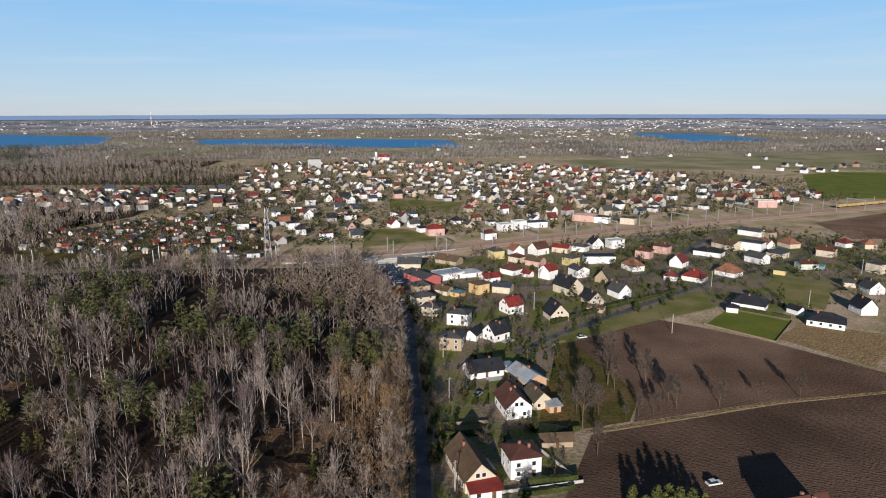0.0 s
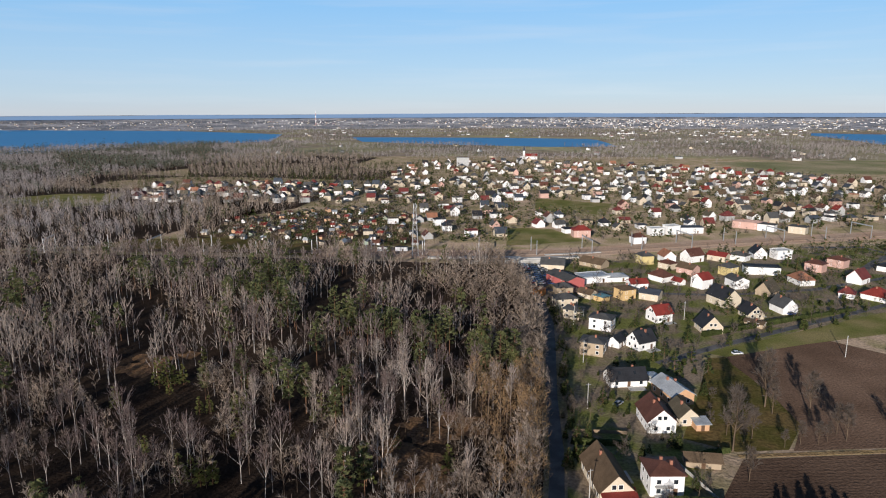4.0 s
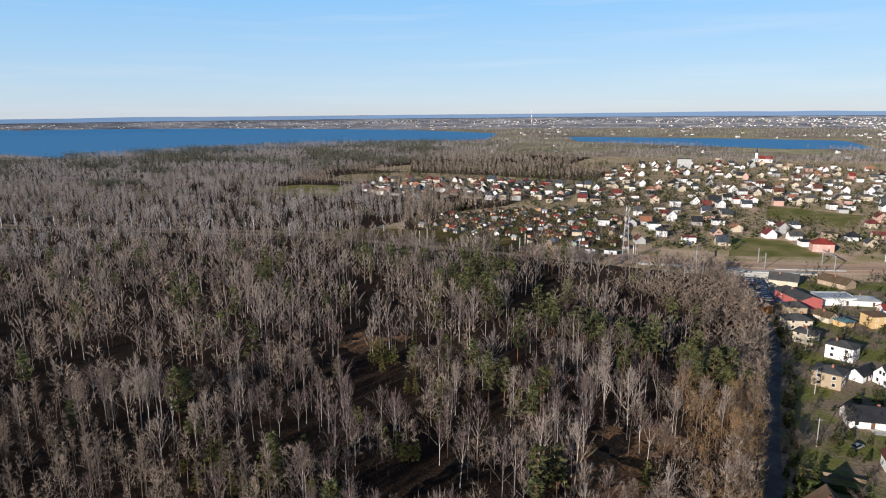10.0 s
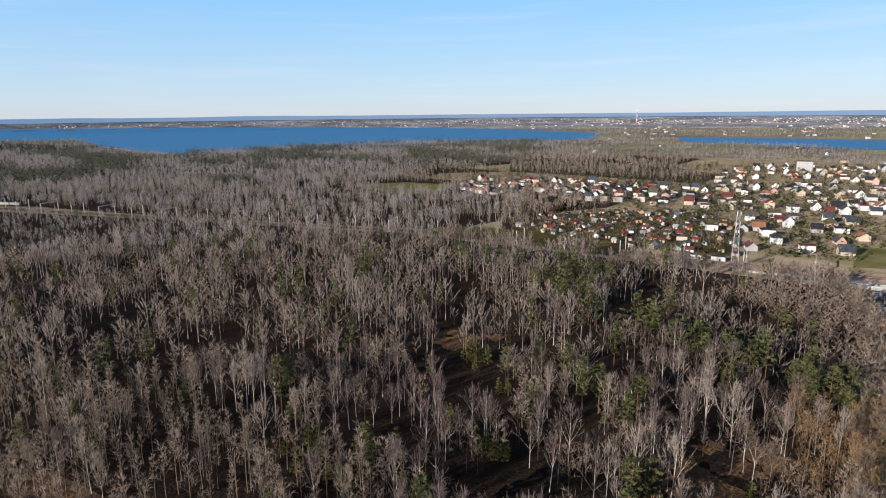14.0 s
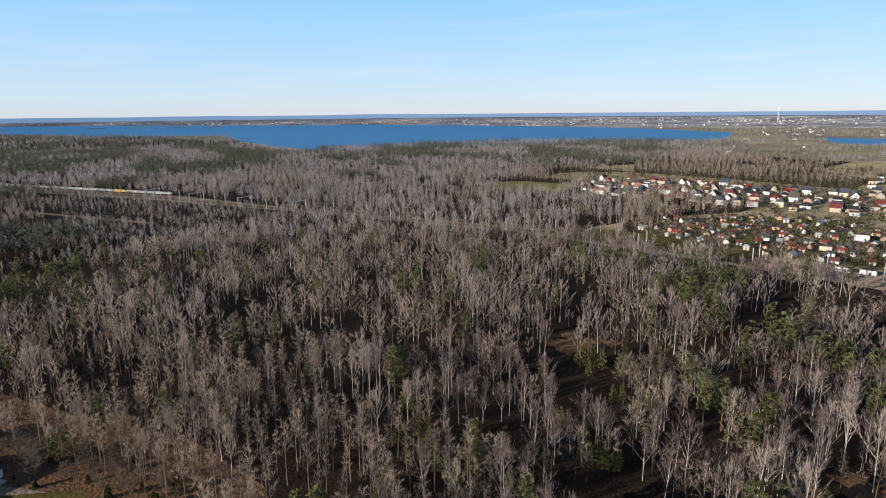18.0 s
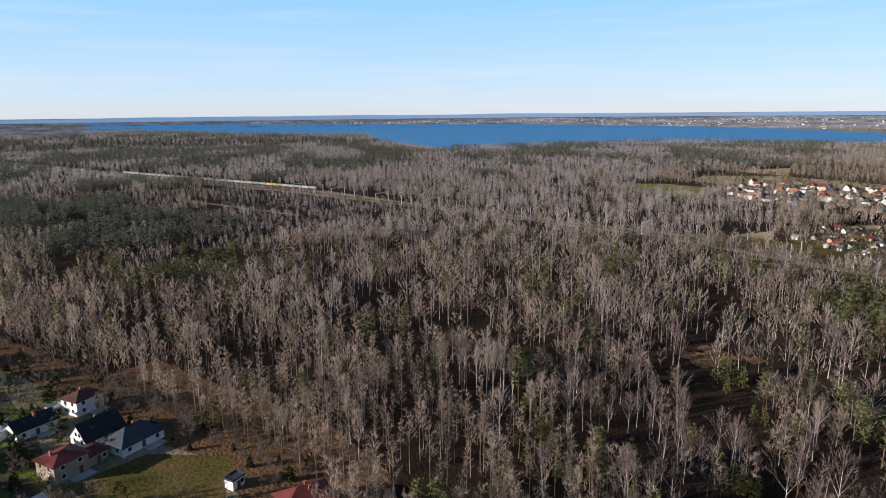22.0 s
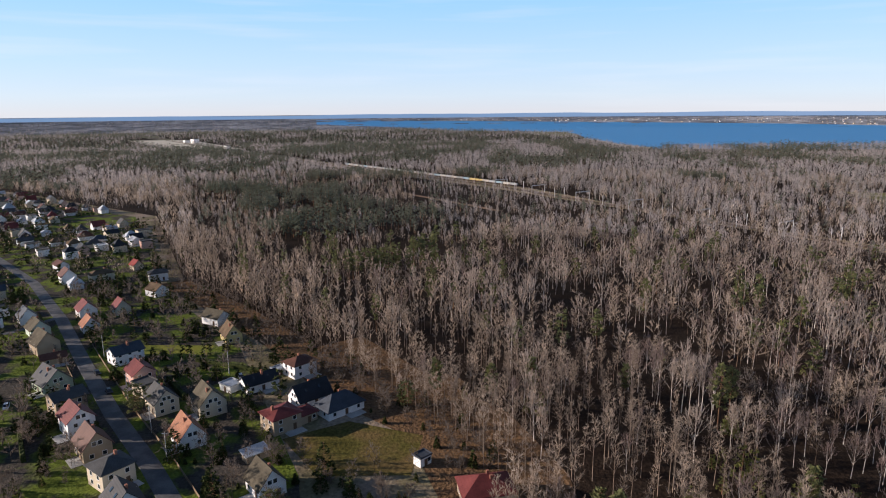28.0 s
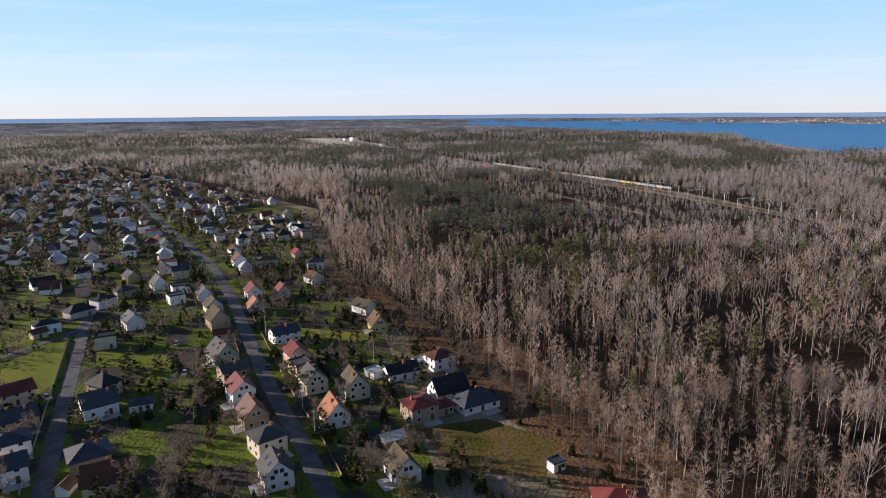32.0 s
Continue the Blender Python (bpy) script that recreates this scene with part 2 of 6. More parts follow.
# emission stands in for the blue haze over the farthest hills
HILLS = bpy.data.materials.new("haze_glow_distance")
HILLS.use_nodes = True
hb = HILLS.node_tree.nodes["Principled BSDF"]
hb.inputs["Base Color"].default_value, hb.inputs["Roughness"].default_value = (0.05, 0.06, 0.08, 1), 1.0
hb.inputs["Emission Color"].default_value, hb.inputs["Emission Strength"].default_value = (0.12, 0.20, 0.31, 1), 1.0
DRY = material("dead_bracken", (0.22, 0.13, 0.066), 0.95, big=0.35, fine=0.5, scale=0.25, fscale=1.0, bump=1.0, second=(0.11, 0.068, 0.04))
GREY_TWIG = material("garden_twigs", (0.20, 0.165, 0.138), 0.9, thin=0.5, big=0.3, fine=0.3, scale=0.15, fscale=1.0, bump=0, second=(0.14, 0.112, 0.092))
# outermost land: distance haze is painted into its blue-grey base colour
HAZED_LAND = material("hazed_horizon_country", (0.17, 0.178, 0.20), 0.95, big=0.35, fine=0.45, scale=0.0045, fscale=0.02, bump=0, second=(0.225, 0.22, 0.225), patch=(0.4, 0.62))
SAND = material("lake_sand", (0.55, 0.50, 0.40), 0.9)
OLD_BALLAST = material("old_ballast", (0.12, 0.085, 0.06), 0.95, scale=0.05, fscale=1.5, second=(0.09, 0.066, 0.05))
# second colour: bare earth, darkened to paint in garden shadows
TURF = material("garden_turf", (0.135, 0.175, 0.028), 0.92, big=0.3, fine=0.35, scale=0.07, fscale=1.0, bump=0.7, second=(0.062, 0.054, 0.044), patch=(0.44, 0.54))
BARE_EARTH = material("bare_earth", (0.26, 0.17, 0.11), 0.95, scale=0.03, fscale=0.5, second=(0.14, 0.10, 0.07))
ALLOTMENT_EARTH = material("allotment_earth", (0.075, 0.052, 0.032), 0.95, big=0.3, fine=0.3, scale=0.08, fscale=0.8, second=(0.085, 0.078, 0.032))
TURF_PALE = material("garden_grass", (0.20, 0.21, 0.06), 0.92, big=0.3, fine=0.35, scale=0.06, fscale=1.0, bump=0.5, second=(0.23, 0.18, 0.125), patch=(0.42, 0.56))
MEADOW_ROUGH = material("rough_meadow", (0.115, 0.10, 0.026), 0.92, big=0.3, fine=0.35, scale=0.09, fscale=0.9, bump=0.4, second=(0.13, 0.09, 0.035))


# ---- helpers for meshes ----
def mesh_of(name, verts, faces, mats, index=None):
    me = bpy.data.meshes.new(name)
    me.from_pydata(verts, [], faces)
    for m in mats:
        me.materials.append(m)
    if index is not None:
        me.polygons.foreach_set("material_index", np.asarray(index, dtype=np.int32))
    me.update()
    return me


def mesh_np(name, verts, tris, mats, index=None):
    """A mesh of triangles from arrays."""
    me = bpy.data.meshes.new(name)
    verts, tris = np.asarray(verts, np.float32), np.asarray(tris, np.int32)
    me.vertices.add(len(verts))
    me.vertices.foreach_set("co", verts.ravel())
    me.loops.add(tris.size)
    me.loops.foreach_set("vertex_index", tris.ravel())
    me.polygons.add(len(tris))
    me.polygons.foreach_set("loop_start", np.arange(0, tris.size, 3, dtype=np.int32))
    for m in mats:
        me.materials.append(m)
    if index is not None:
        me.polygons.foreach_set("material_index", np.asarray(index, np.int32))
    me.update(calc_edges=True)
    return me


def part(name, me, parent, m=None, label=""):
    ob = new(name, me)
    ob.parent = parent
    if m is not None:
        ob.matrix_basis = m
    return tagged(ob, label)


BOX_F = [(0, 3, 2, 1), (4, 5, 6, 7), (0, 1, 5, 4), (1, 2, 6, 5), (2, 3, 7, 6), (3, 0, 4, 7)]


def box_v(x0, x1, y0, y1, z0, z1):
    return [(x0, y0, z0), (x1, y0, z0), (x1, y1, z0), (x0, y1, z0), (x0, y0, z1), (x1, y0, z1), (x1, y1, z1), (x0, y1, z1)]


def boxes(name, specs, mats, index=None):
    v, f, ix = [], [], []
    for i, s in enumerate(specs):
        k = len(v)
        v += box_v(*s)
        f += [tuple(a + k for a in q) for q in BOX_F]
        ix += [index[i] if index else 0] * 6
    return mesh_of(name, v, f, mats, ix)


# ---- the land: flat, then rising gently to a far rim where it meets the sky ----
FLAT, RIM = 3600.0, 4940.0
EL0, EL1 = math.atan(EYE_HEIGHT / FLAT), radians(0.27)


def far_place(az, d):
    """A point of the land at a heading (degrees to the left of the first view) and a distance; past FLAT the distances are drawn together."""
    if d > FLAT:
        el = max(math.atan(EYE_HEIGHT / d), EL1)
        dm = FLAT + (RIM - FLAT) * (EL0 - el) / (EL0 - EL1)
        z = EYE_HEIGHT - dm * math.tan(el)
    else:
        dm, z = d, 0.0
    return (-math.sin(radians(az)) * dm, math.cos(radians(az)) * dm, z)


def land_height(d):
    if d <= FLAT:
        return 0.0
    el = EL0 + (EL1 - EL0) * (d - FLAT) / (RIM - FLAT)
    return EYE_HEIGHT - d * math.tan(el)


def ring_sheet(name, az0, az1, n_az, near, far, n_d, mat, lift):
    """A sheet between two shore lines; near and far are functions of the heading."""
    v, f = [], []
    for i in range(n_az + 1):
        az = az0 + (az1 - az0) * i / n_az
        a, b = near(az), far(az)
        for j in range(n_d + 1):
            x, y, z = far_place(az, a + (b - a) * j / n_d)
            v.append((x, y, z + lift))
    for i in range(n_az):
        for j in range(n_d):
            k = i * (n_d + 1) + j
            f.append((k, k + n_d + 1, k + n_d + 2, k + 1))
    ob = new(name, mesh_of(name, v, f, [mat]))
    return ob


def curve_of(points):
    xs, ys = [p[0] for p in points], [p[1] for p in points]
    return lambda a: float(np.interp(a, xs, ys))


gv, gf = [(0, 0, 0)], []
rad = [40, 120, 300, 700, 1400, 2500, 3600, 3900, 4200, 4500, 4750, 4940]
NA = 120
for r in rad:
    for i in range(NA):
        a = 2 * math.pi * i / NA
        gv.append((-math.sin(a) * r, math.cos(a) * r, land_height(r)))
for i in range(NA):
    gf.append((0, 1 + i, 1 + (i + 1) % NA))
for k in range(len(rad) - 1):
    for i in range(NA):
        a, b = 1 + k * NA + i, 1 + k * NA + (i + 1) % NA
        gf.append((a, a + NA, b + NA, b))
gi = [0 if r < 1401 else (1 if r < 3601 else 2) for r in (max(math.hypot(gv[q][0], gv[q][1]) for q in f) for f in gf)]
tagged(new("ground", mesh_of("ground", gv, gf, [GARDEN, FAR, HAZED_LAND], gi)), "flat winter country of brown grass and gardens", "ground", kind="structure")

# hills at the end of sight, their blue haze painted as a glow
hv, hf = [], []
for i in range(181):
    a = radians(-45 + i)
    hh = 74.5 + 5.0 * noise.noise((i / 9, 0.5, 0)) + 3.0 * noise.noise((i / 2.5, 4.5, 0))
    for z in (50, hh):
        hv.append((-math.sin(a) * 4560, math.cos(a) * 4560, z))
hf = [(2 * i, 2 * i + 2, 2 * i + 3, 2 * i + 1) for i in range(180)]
tagged(new("backdrop", mesh_of("backdrop", hv, hf, [HILLS])), "hills along the horizon with haze painted as a blue glow", "hills", kind="structure")
NEAR_1 = curve_of([(27, 2800), (28, 2150), (35, 2080), (42, 1880), (53, 1740), (63.7, 1680), (66, 1850), (69, 2250), (69.6, 2900), (80, 3200), (92, 5000)])
FAR_1 = curve_of([(27, 2830), (35, 3500), (45, 4100), (53, 4600), (62, 5000), (70, 5400), (80, 6200), (92, 7600)])
NEAR_2 = curve_of([(-2, 1800), (4, 1750), (12, 1850), (20.5, 2080), (21, 2380)])
FAR_2 = curve_of([(-2, 1810), (0, 2250), (12, 2350), (21, 2430)])
NEAR_3 = curve_of([(-27, 2380), (-21, 2150), (-16.5, 2780)])
FAR_3 = curve_of([(-27, 2400), (-22, 3000), (-16.5, 3050)])
SHORES = [(27, 92, NEAR_1, FAR_1), (-2, 21, NEAR_2, FAR_2), (-27, -16.5, NEAR_3, FAR_3)]
for (a0, a1, nf, ff), n_d, text in zip(SHORES, (12, 4, 4), ("wide blue lake behind the woods, lightly rippled", "long blue lake behind the town", "blue pond among woods and reeds")):
    tagged(ring_sheet("water", a0, a1, int(a1 - a0) + 4, nf, ff, n_d, WATER, 0.4), text, "lake", kind="structure")
FAR_OPEN = [[(208, 1273), (1063, 1563), (742, 1074), (301, 1082)], [(550, 980), (621, 1026), (900, 1000), (520, 705), (420, 719)], [(-330, 1000), (-150, 1010), (-150, 1060), (-330, 1050)]]

tagged(ring_sheet("beach", 63.2, 68.8, 12, lambda a: NEAR_1(a) * 1.0, lambda a: NEAR_1(a) * 1.0 + 60, 1, SAND, 0.5), "strip of pale sand along the lake", "beach", kind="structure")


def sheet(name, pts, mat, lift, label, category, step=0):
    ob = new(name, mesh_of(name, [(x, y, lift) for x, y in pts], [tuple(range(len(pts)))], [mat]))
    return tagged(ob, label, category, kind="structure")


def ribbon(name, pts, width, mat, lift, label, category, thick=0.0):
    """A strip along a line, with mitred joints."""
    p = [Vector((x, y)) for x, y in pts]
    v, f = [], []
    for i, q in enumerate(p):
        d = (p[min(i + 1, len(p) - 1)] - p[max(i - 1, 0)]).normalized()
        s = Vector((-d.y, d.x)) * width / 2
        v += [(q.x + s.x, q.y + s.y, lift), (q.x - s.x, q.y - s.y, lift)]
    n = len(p)
    f = [(2 * i, 2 * i + 1, 2 * i + 3, 2 * i + 2) for i in range(n - 1)]
    if thick:
        k = len(v)
        for i, q in enumerate(p):
            d = (p[min(i + 1, n - 1)] - p[max(i - 1, 0)]).normalized()
            s = Vector((-d.y, d.x)) * (width / 2 + thick * 1.5)
            v += [(q.x + s.x, q.y + s.y, 0), (q.x - s.x, q.y - s.y, 0)]
        for i in range(n - 1):
            f += [(2 * i, 2 * i + 2, k + 2 * i + 2, k + 2 * i), (2 * i + 1, k + 2 * i + 1, k + 2 * i + 3, 2 * i + 3)]
    return tagged(new(name, mesh_of(name, v, f, [mat])), label, category, kind="structure")


# open land
ribbon("clearing", [(-118, 40), (-148, 46), (-182, 40), (-214, 20), (-262, -4)], 22, DRY, 0.06, "sunlit floor of orange-brown leaves at the wood's edge", "clearing")
for spot, (cx, cy, rr) in enumerate(((-45, 156, 9), (-38, 147, 8), (-165, 196, 8), (-44, 172, 7), (-38, 182, 7), (-50, 178, 5), (-32, 176, 5), (-52, 163, 6), (-163, 207, 6), (-155, 213, 5), (-171, 206, 5), (-47, 148, 6), (-205, 30, 16), (-170, 40, 14))):
    blot = [(k, rr * (0.75 + 0.5 * noise.noise((cx + 1.7 * math.cos(k), cy + 1.7 * math.sin(k), 0.5)) + 0.25 * noise.noise((cx + 5 * math.cos(k), 5 * math.sin(k), 3.5)))) for k in (i * math.pi / 14 for i in range(28))]
    sheet("clearing", [(cx + q * 1.35 * math.cos(k), cy + q * math.sin(k)) for k, q in blot], DRY, 0.07 + 0.006 * spot, "sunlit clearing of dead orange-brown bracken", "clearing")
ribbon("clearing", [(-104, 14), (-135, 30), (-160, 27), (-185, 20), (-213, -2), (-264, -26), (-312, -54), (-380, -100)], 17, DRY, 0.052, "brown leaf litter along the wood's edge", "clearing")
sheet("meadow", [(30, 186), (44, 181.5), (59, 186), (67, 203), (64, 222), (60, 238), (55, 258), (48, 255), (38, 215)], MEADOW_ROUGH, 0.048, "rough grass under the trees beside the field", "meadow")
sheet("field", [(45, 177.5), (63, 183), (81, 188.3), (100, 194.2), (113, 198), (153, 206), (300, 239), (300, 60), (20, 60), (31, 145)], SOIL, 0.05, "dark ploughed field with fine furrows", "field")
sheet("field", [(55, 261), (94, 292), (117, 276), (140, 256), (166, 224), (300, 270), (300, 242), (156, 208.5), (113, 201.2), (81, 191.6), (60, 185.5), (67, 203), (64, 222), (60, 238), (56, 250)], SOIL_FAR, 0.05, "dark ploughed field beside the houses", "field")
sheet("lawn", [(121, 280), (141, 257), (162, 284), (141, 303)], LAWN, 0.08, "mown green lawn inside a fence", "lawn")
sheet("field", [(170, 331), (196, 367), (225, 354), (188, 301)], GRASS, 0.07, "dull green field with a trodden edge", "field")
sheet("scrub", [(144, 261), (165, 230), (200, 262), (167, 283)], SCRUB, 0.07, "strip of dry yellow-brown weeds", "scrub")
sheet("meadow", [(48, 261), (141, 336), (136, 306), (90, 280), (55, 258)], GRASS, 0.06, "green strip of grass along the gardens", "meadow")
sheet("meadow", [(-60, 715), (22, 687), (14, 609), (-53, 631)], GRASS, 0.06, "green meadow in the town", "meadow")
sheet("meadow", [(-58, 452), (-68, 527), (-30, 527), (-2, 482)], GRASS, 0.06, "sloping green meadow beside the railway", "meadow")
sheet("field", [(208, 1273), (1063, 1563), (742, 1074), (301, 1082)], PALE_FIELD, 0.06, "wide pale green field behind the town", "field")
sheet("field", [(550, 980), (621, 1026), (900, 1000), (520, 705), (420, 719)], LAWN, 0.09, "bright green field beyond the railway", "field")
sheet("field", [(325, 552), (460, 626), (700, 740), (600, 465), (313, 480)], SOIL_FAR, 0.06, "dark ploughed field by the railway", "field")
sheet("meadow", [(-224, -192), (-250, -183), (-217, -160), (-195, -157), (-197, -171)], LAWN, 0.06, "sunlit yellow-green meadow by the lane", "meadow")
sheet("meadow", [(-181, -21), (-189, -1), (-176, 21), (-155, 15), (-159, -10)], MEADOW_ROUGH, 0.06, "rough yellow-green meadow at the wood's edge", "meadow")

YARD = [(-2478, -760), (-2456, -540), (-1771, -250), (-1860, -470)]
sheet("yard", YARD, SAND, 0.4, "pale sandy railway yard in the far woods", "yard")
RAIL = [(1500, 1120), (900, 850), (456, 653), (233, 558), (96, 494), (6, 448), (-55, 424), (-178, 404), (-364, 372), (-577, 285), (-811, 195), (-1215, -28), (-1771, -300), (-2456, -620)]
ribbon("railway_bed", RAIL[:8], 25, BALLAST, 0.35, "wide sandy brown railway works", "railway", 0.35)
ribbon("railway_bed", RAIL[:8], 11, BALLAST, 0.6, "sandy brown railway embankment under construction", "railway", 0.6)
ribbon("railway_bed", RAIL[7:], 5.5, OLD_BALLAST, 0.5, "dark single railway track between the trees", "railway", 0.5)
EMBANKMENT = [(-600, 151), (-625, 139), (-760, 72)]
ribbon("railway_bed", EMBANKMENT, 4, BARE_EARTH, 0.5, "bare brown embankment through the woods", "railway", 0.5)
ROAD_A = [(-3, 60), (-5, 146), (-6, 168), (-10, 205), (-13, 248), (-16, 284), (-23, 321), (-31, 355), (-40, 400)]
ROAD_B = [(-70, 0), (-146, -42), (-172, -56), (-207, -77), (-257, -104), (-316, -135), (-391, -179), (-496, -256), (-700, -400)]
ROAD_C = [(-80, -80), (-142, -116), (-167, -130), (-203, -150), (-254, -178), (-285, -195)]
ROAD_D = [(-180, -214), (-230, -197), (-253, -189), (-285, -182), (-300, -150), (-320, -138)]
ribbon("road", ROAD_A, 3.8, ASPHALT, 0.1, "narrow shaded road along the wood", "road", 0.1)
ribbon("road", ROAD_B, 5.2, ASPHALT, 0.1, "straight asphalt village road", "road", 0.1)
ribbon("road", ROAD_C, 5.0, ASPHALT, 0.1, "village lane of grey asphalt", "road", 0.1)
ribbon("road", [(166, 430), (180, 452), (199, 477), (190, 500), (147, 490)], 5.0, ASPHALT, 0.1, "pale asphalt street bending towards the railway", "road", 0.1)
ribbon("road", [(28, 245), (52, 268), (96, 306), (150, 352), (215, 398), (270, 440)], 3.4, ASPHALT, 0.1, "narrow street between the gardens", "road", 0.1)
ribbon("road", [(-30, 340), (20, 345), (70, 350), (120, 372), (165, 405), (195, 430)], 3.4, ASPHALT, 0.1, "grey street between houses", "road", 0.1)
ribbon("road", ROAD_D, 3.5, ASPHALT, 0.11, "narrow lane along the meadow", "road", 0.1)


# ---- houses ----
def ring_mesh(name, w, hh, bar, y0, y1, mat):
    """A rectangular frame in one piece."""
    v = []
    for y in (y0, y1):
        for k in (0, bar):
            v += [(-w + k, y, -hh + k), (w - k, y, -hh + k), (w - k, y, hh - k), (-w + k, y, hh - k)]
    f = []
    for i in range(4):
        j = (i + 1) % 4
        f += [(i, j, 4 + j, 4 + i), (8 + j, 8 + i, 12 + i, 12 + j), (j, i, 8 + i, 8 + j), (4 + i, 4 + j, 12 + j, 12 + i)]
    return mesh_of(name, v, f, [mat])


WIN_FRAME = ring_mesh("window_frame", 0.65, 0.72, 0.11, -0.05, 0.05, FRAME)
WIN_PANE = boxes("pane", [(-0.53, 0.53, 0.0, 0.03, -0.58, 0.58)], [GLASS])
DOOR_LEAF = boxes("door", [(-0.55, 0.55, -0.05, 0.06, 0.0, 2.1)], [DOOR])
SKYLIGHT = boxes("skylight", [(-0.4, 0.4, -0.6, 0.6, -0.02, 0.1)], [GLASS])
TERRACE = boxes("terrace", [(-3, 3, -1.6, 1.6, 0, 0.14)], [CONCRETE])
STEP = boxes("step", [(-0.9, 0.9, -0.45, 0.45, 0.141, 0.3)], [CONCRETE])
CHIMNEY = boxes("chimney", [(-0.35, 0.35, -0.3, 0.3, -1.2, 1.2)], [BRICK])


def wall_mesh(L, W, e, r, kind, mat):
    a, b = L / 2, W / 2
    v = [(-a, -b, 0), (a, -b, 0), (a, b, 0), (-a, b, 0), (-a, -b, e), (a, -b, e), (a, b, e), (-a, b, e)]
    f = [(0, 3, 2, 1), (0, 1, 5, 4), (2, 3, 7, 6)]
    if kind == 0:
        v += [(-a, 0, e + r), (a, 0, e + r)]
        f += [(1, 2, 6, 9, 5), (3, 0, 4, 8, 7), (4, 5, 9, 8), (6, 7, 8, 9)]
    elif kind == 3:
        v[6], v[7] = (a, b, e + r), (-a, b, e + r)
        f += [(1, 2, 6, 5), (3, 0, 4, 7), (4, 5, 6, 7)]
    else:
        f += [(1, 2, 6, 5), (3, 0, 4, 7), (4, 5, 6, 7)]
    return mesh_of("wall", v, f, [mat])


def slab(top, t):
    """Roof planes with thickness: corner points of each plane, given from above."""
    v, f = [], []
    for q in top:
        k, n = len(v), len(q)
        v += list(q) + [(x, y, z - t) for x, y, z in q]
        f.append(tuple(range(k, k + n)))
        f.append(tuple(range(k + 2 * n - 1, k + n - 1, -1)))
        f += [(k + i, k + n + i, k + n + (i + 1) % n, k + (i + 1) % n) for i in range(n)]
    return v, f


def roof_mesh(L, W, e, r, kind, mat):
    o, t = 0.55, 0.22
    a, b = L / 2 + o, W / 2 + o
    if kind == 0:
        drop = r / (W / 2) * o
        zl, zr = e - drop + t, e + r + t
        top = [[(-a, -b, zl), (a, -b, zl), (a, 0, zr), (-a, 0, zr)], [(a, b, zl), (-a, b, zl), (-a, 0, zr), (a, 0, zr)]]
    elif kind == 1:
        h = max(a - b, 0.3)
        zl, zr = e + 0.1, e + r + 0.2
        top = [[(-a, -b, zl), (a, -b, zl), (h, 0, zr), (-h, 0, zr)], [(a, b, zl), (-a, b, zl), (-h, 0, zr), (h, 0, zr)], [(a, -b, zl), (a, b, zl), (h, 0, zr)], [(-a, b, zl), (-a, -b, zl), (-h, 0, zr)]]
    elif kind == 2:
        v, f = [], []
        for s in ((-a + .3, a - .3, -b + .3, b - .3, e, e + 0.2), (-a + .3, a - .3, -b + .3, -b + .55, e + .2, e + .2 + r), (-a + .3, a - .3, b - .55, b - .3, e + .2, e + .2 + r), (-a + .3, -a + .55, -b + .55, b - .55, e + .2, e + .2 + r), (a - .55, a - .3, -b + .55, b - .55, e + .2, e + .2 + r)):
            k = len(v)
            v += box_v(*s)
            f += [tuple(i + k for i in q) for q in BOX_F]
        return mesh_of("roof", v, f, [mat])
    else:
        top = [[(-a, -b, e + 0.1), (a, -b, e + 0.1), (a, b, e + r + 0.2), (-a, b, e + r + 0.2)]]
    return mesh_of("roof", *slab(top, t), [mat])


WALL_WORD = dict(white="White-plastered", cream="Cream-coloured", yellow="Yellow", tan="Sand-coloured", pink="Pale pink", grey="Grey", ochre="Ochre", brick="Brick-walled", redwall="Red-walled", green="Green-walled", mint="Pale green", orange="Orange", teal="Blue-green")
ROOF_WORD = dict(dark="black", brown="brown", red="red", orange="orange", grey="grey", metal="pale metal", tan="tan", maroon="dark red", olive="weathered", slate="slate-grey", white="white", pink="pinkish", teal="blue-green")
KIND_WORD = ("gabled", "hipped", "flat", "single-pitch")
houses_at = []


far_house, plain_houses = {}, []


def joined_house(row, bin_name):
    """A far house: a thing of wall and roof where it stands nearer, else added to the one mesh of its quarter."""
    x, y, ang, L, W, e, r, kind, wc, rc = row
    if math.hypot(x, y) < 800 and len(plain_houses) < 155:
        plain_houses.append(row)
        ob = tagged(new("house"), "%s far house with a %s %s roof" % (WALL_WORD[wc], KIND_WORD[kind], ROOF_WORD[rc]), "house", bin_name)
        ob.matrix_basis = pose(x, y, 0, 0, 0, ang)
        part("wall", wall_mesh(L, W, e, r, kind, WALL[wc]), ob)
        part("roof", roof_mesh(L, W, e, r, kind, ROOF[rc]), ob)
        houses_at.append((x, y, max(L, W) * 0.62))
        return
    m = pose(x, y, 0, 0, 0, ang)
    box = far_house.setdefault(bin_name, ([], [], [], {}))
    for me, mat in ((wall_mesh(L, W, e, r, kind, WALL[wc]), WALL[wc]), (roof_mesh(L, W, e, r, kind, ROOF[rc]), ROOF[rc])):
        k = len(box[0])
        slot = box[3].setdefault(mat, len(box[3]))
        box[0].extend(tuple(m @ q.co) for q in me.vertices)
        for p in me.polygons:
            box[1].append(tuple(k + i for i in p.vertices))
            box[2].append(slot)
        bpy.data.meshes.remove(me)
    houses_at.append((x, y, max(L, W) * 0.62))


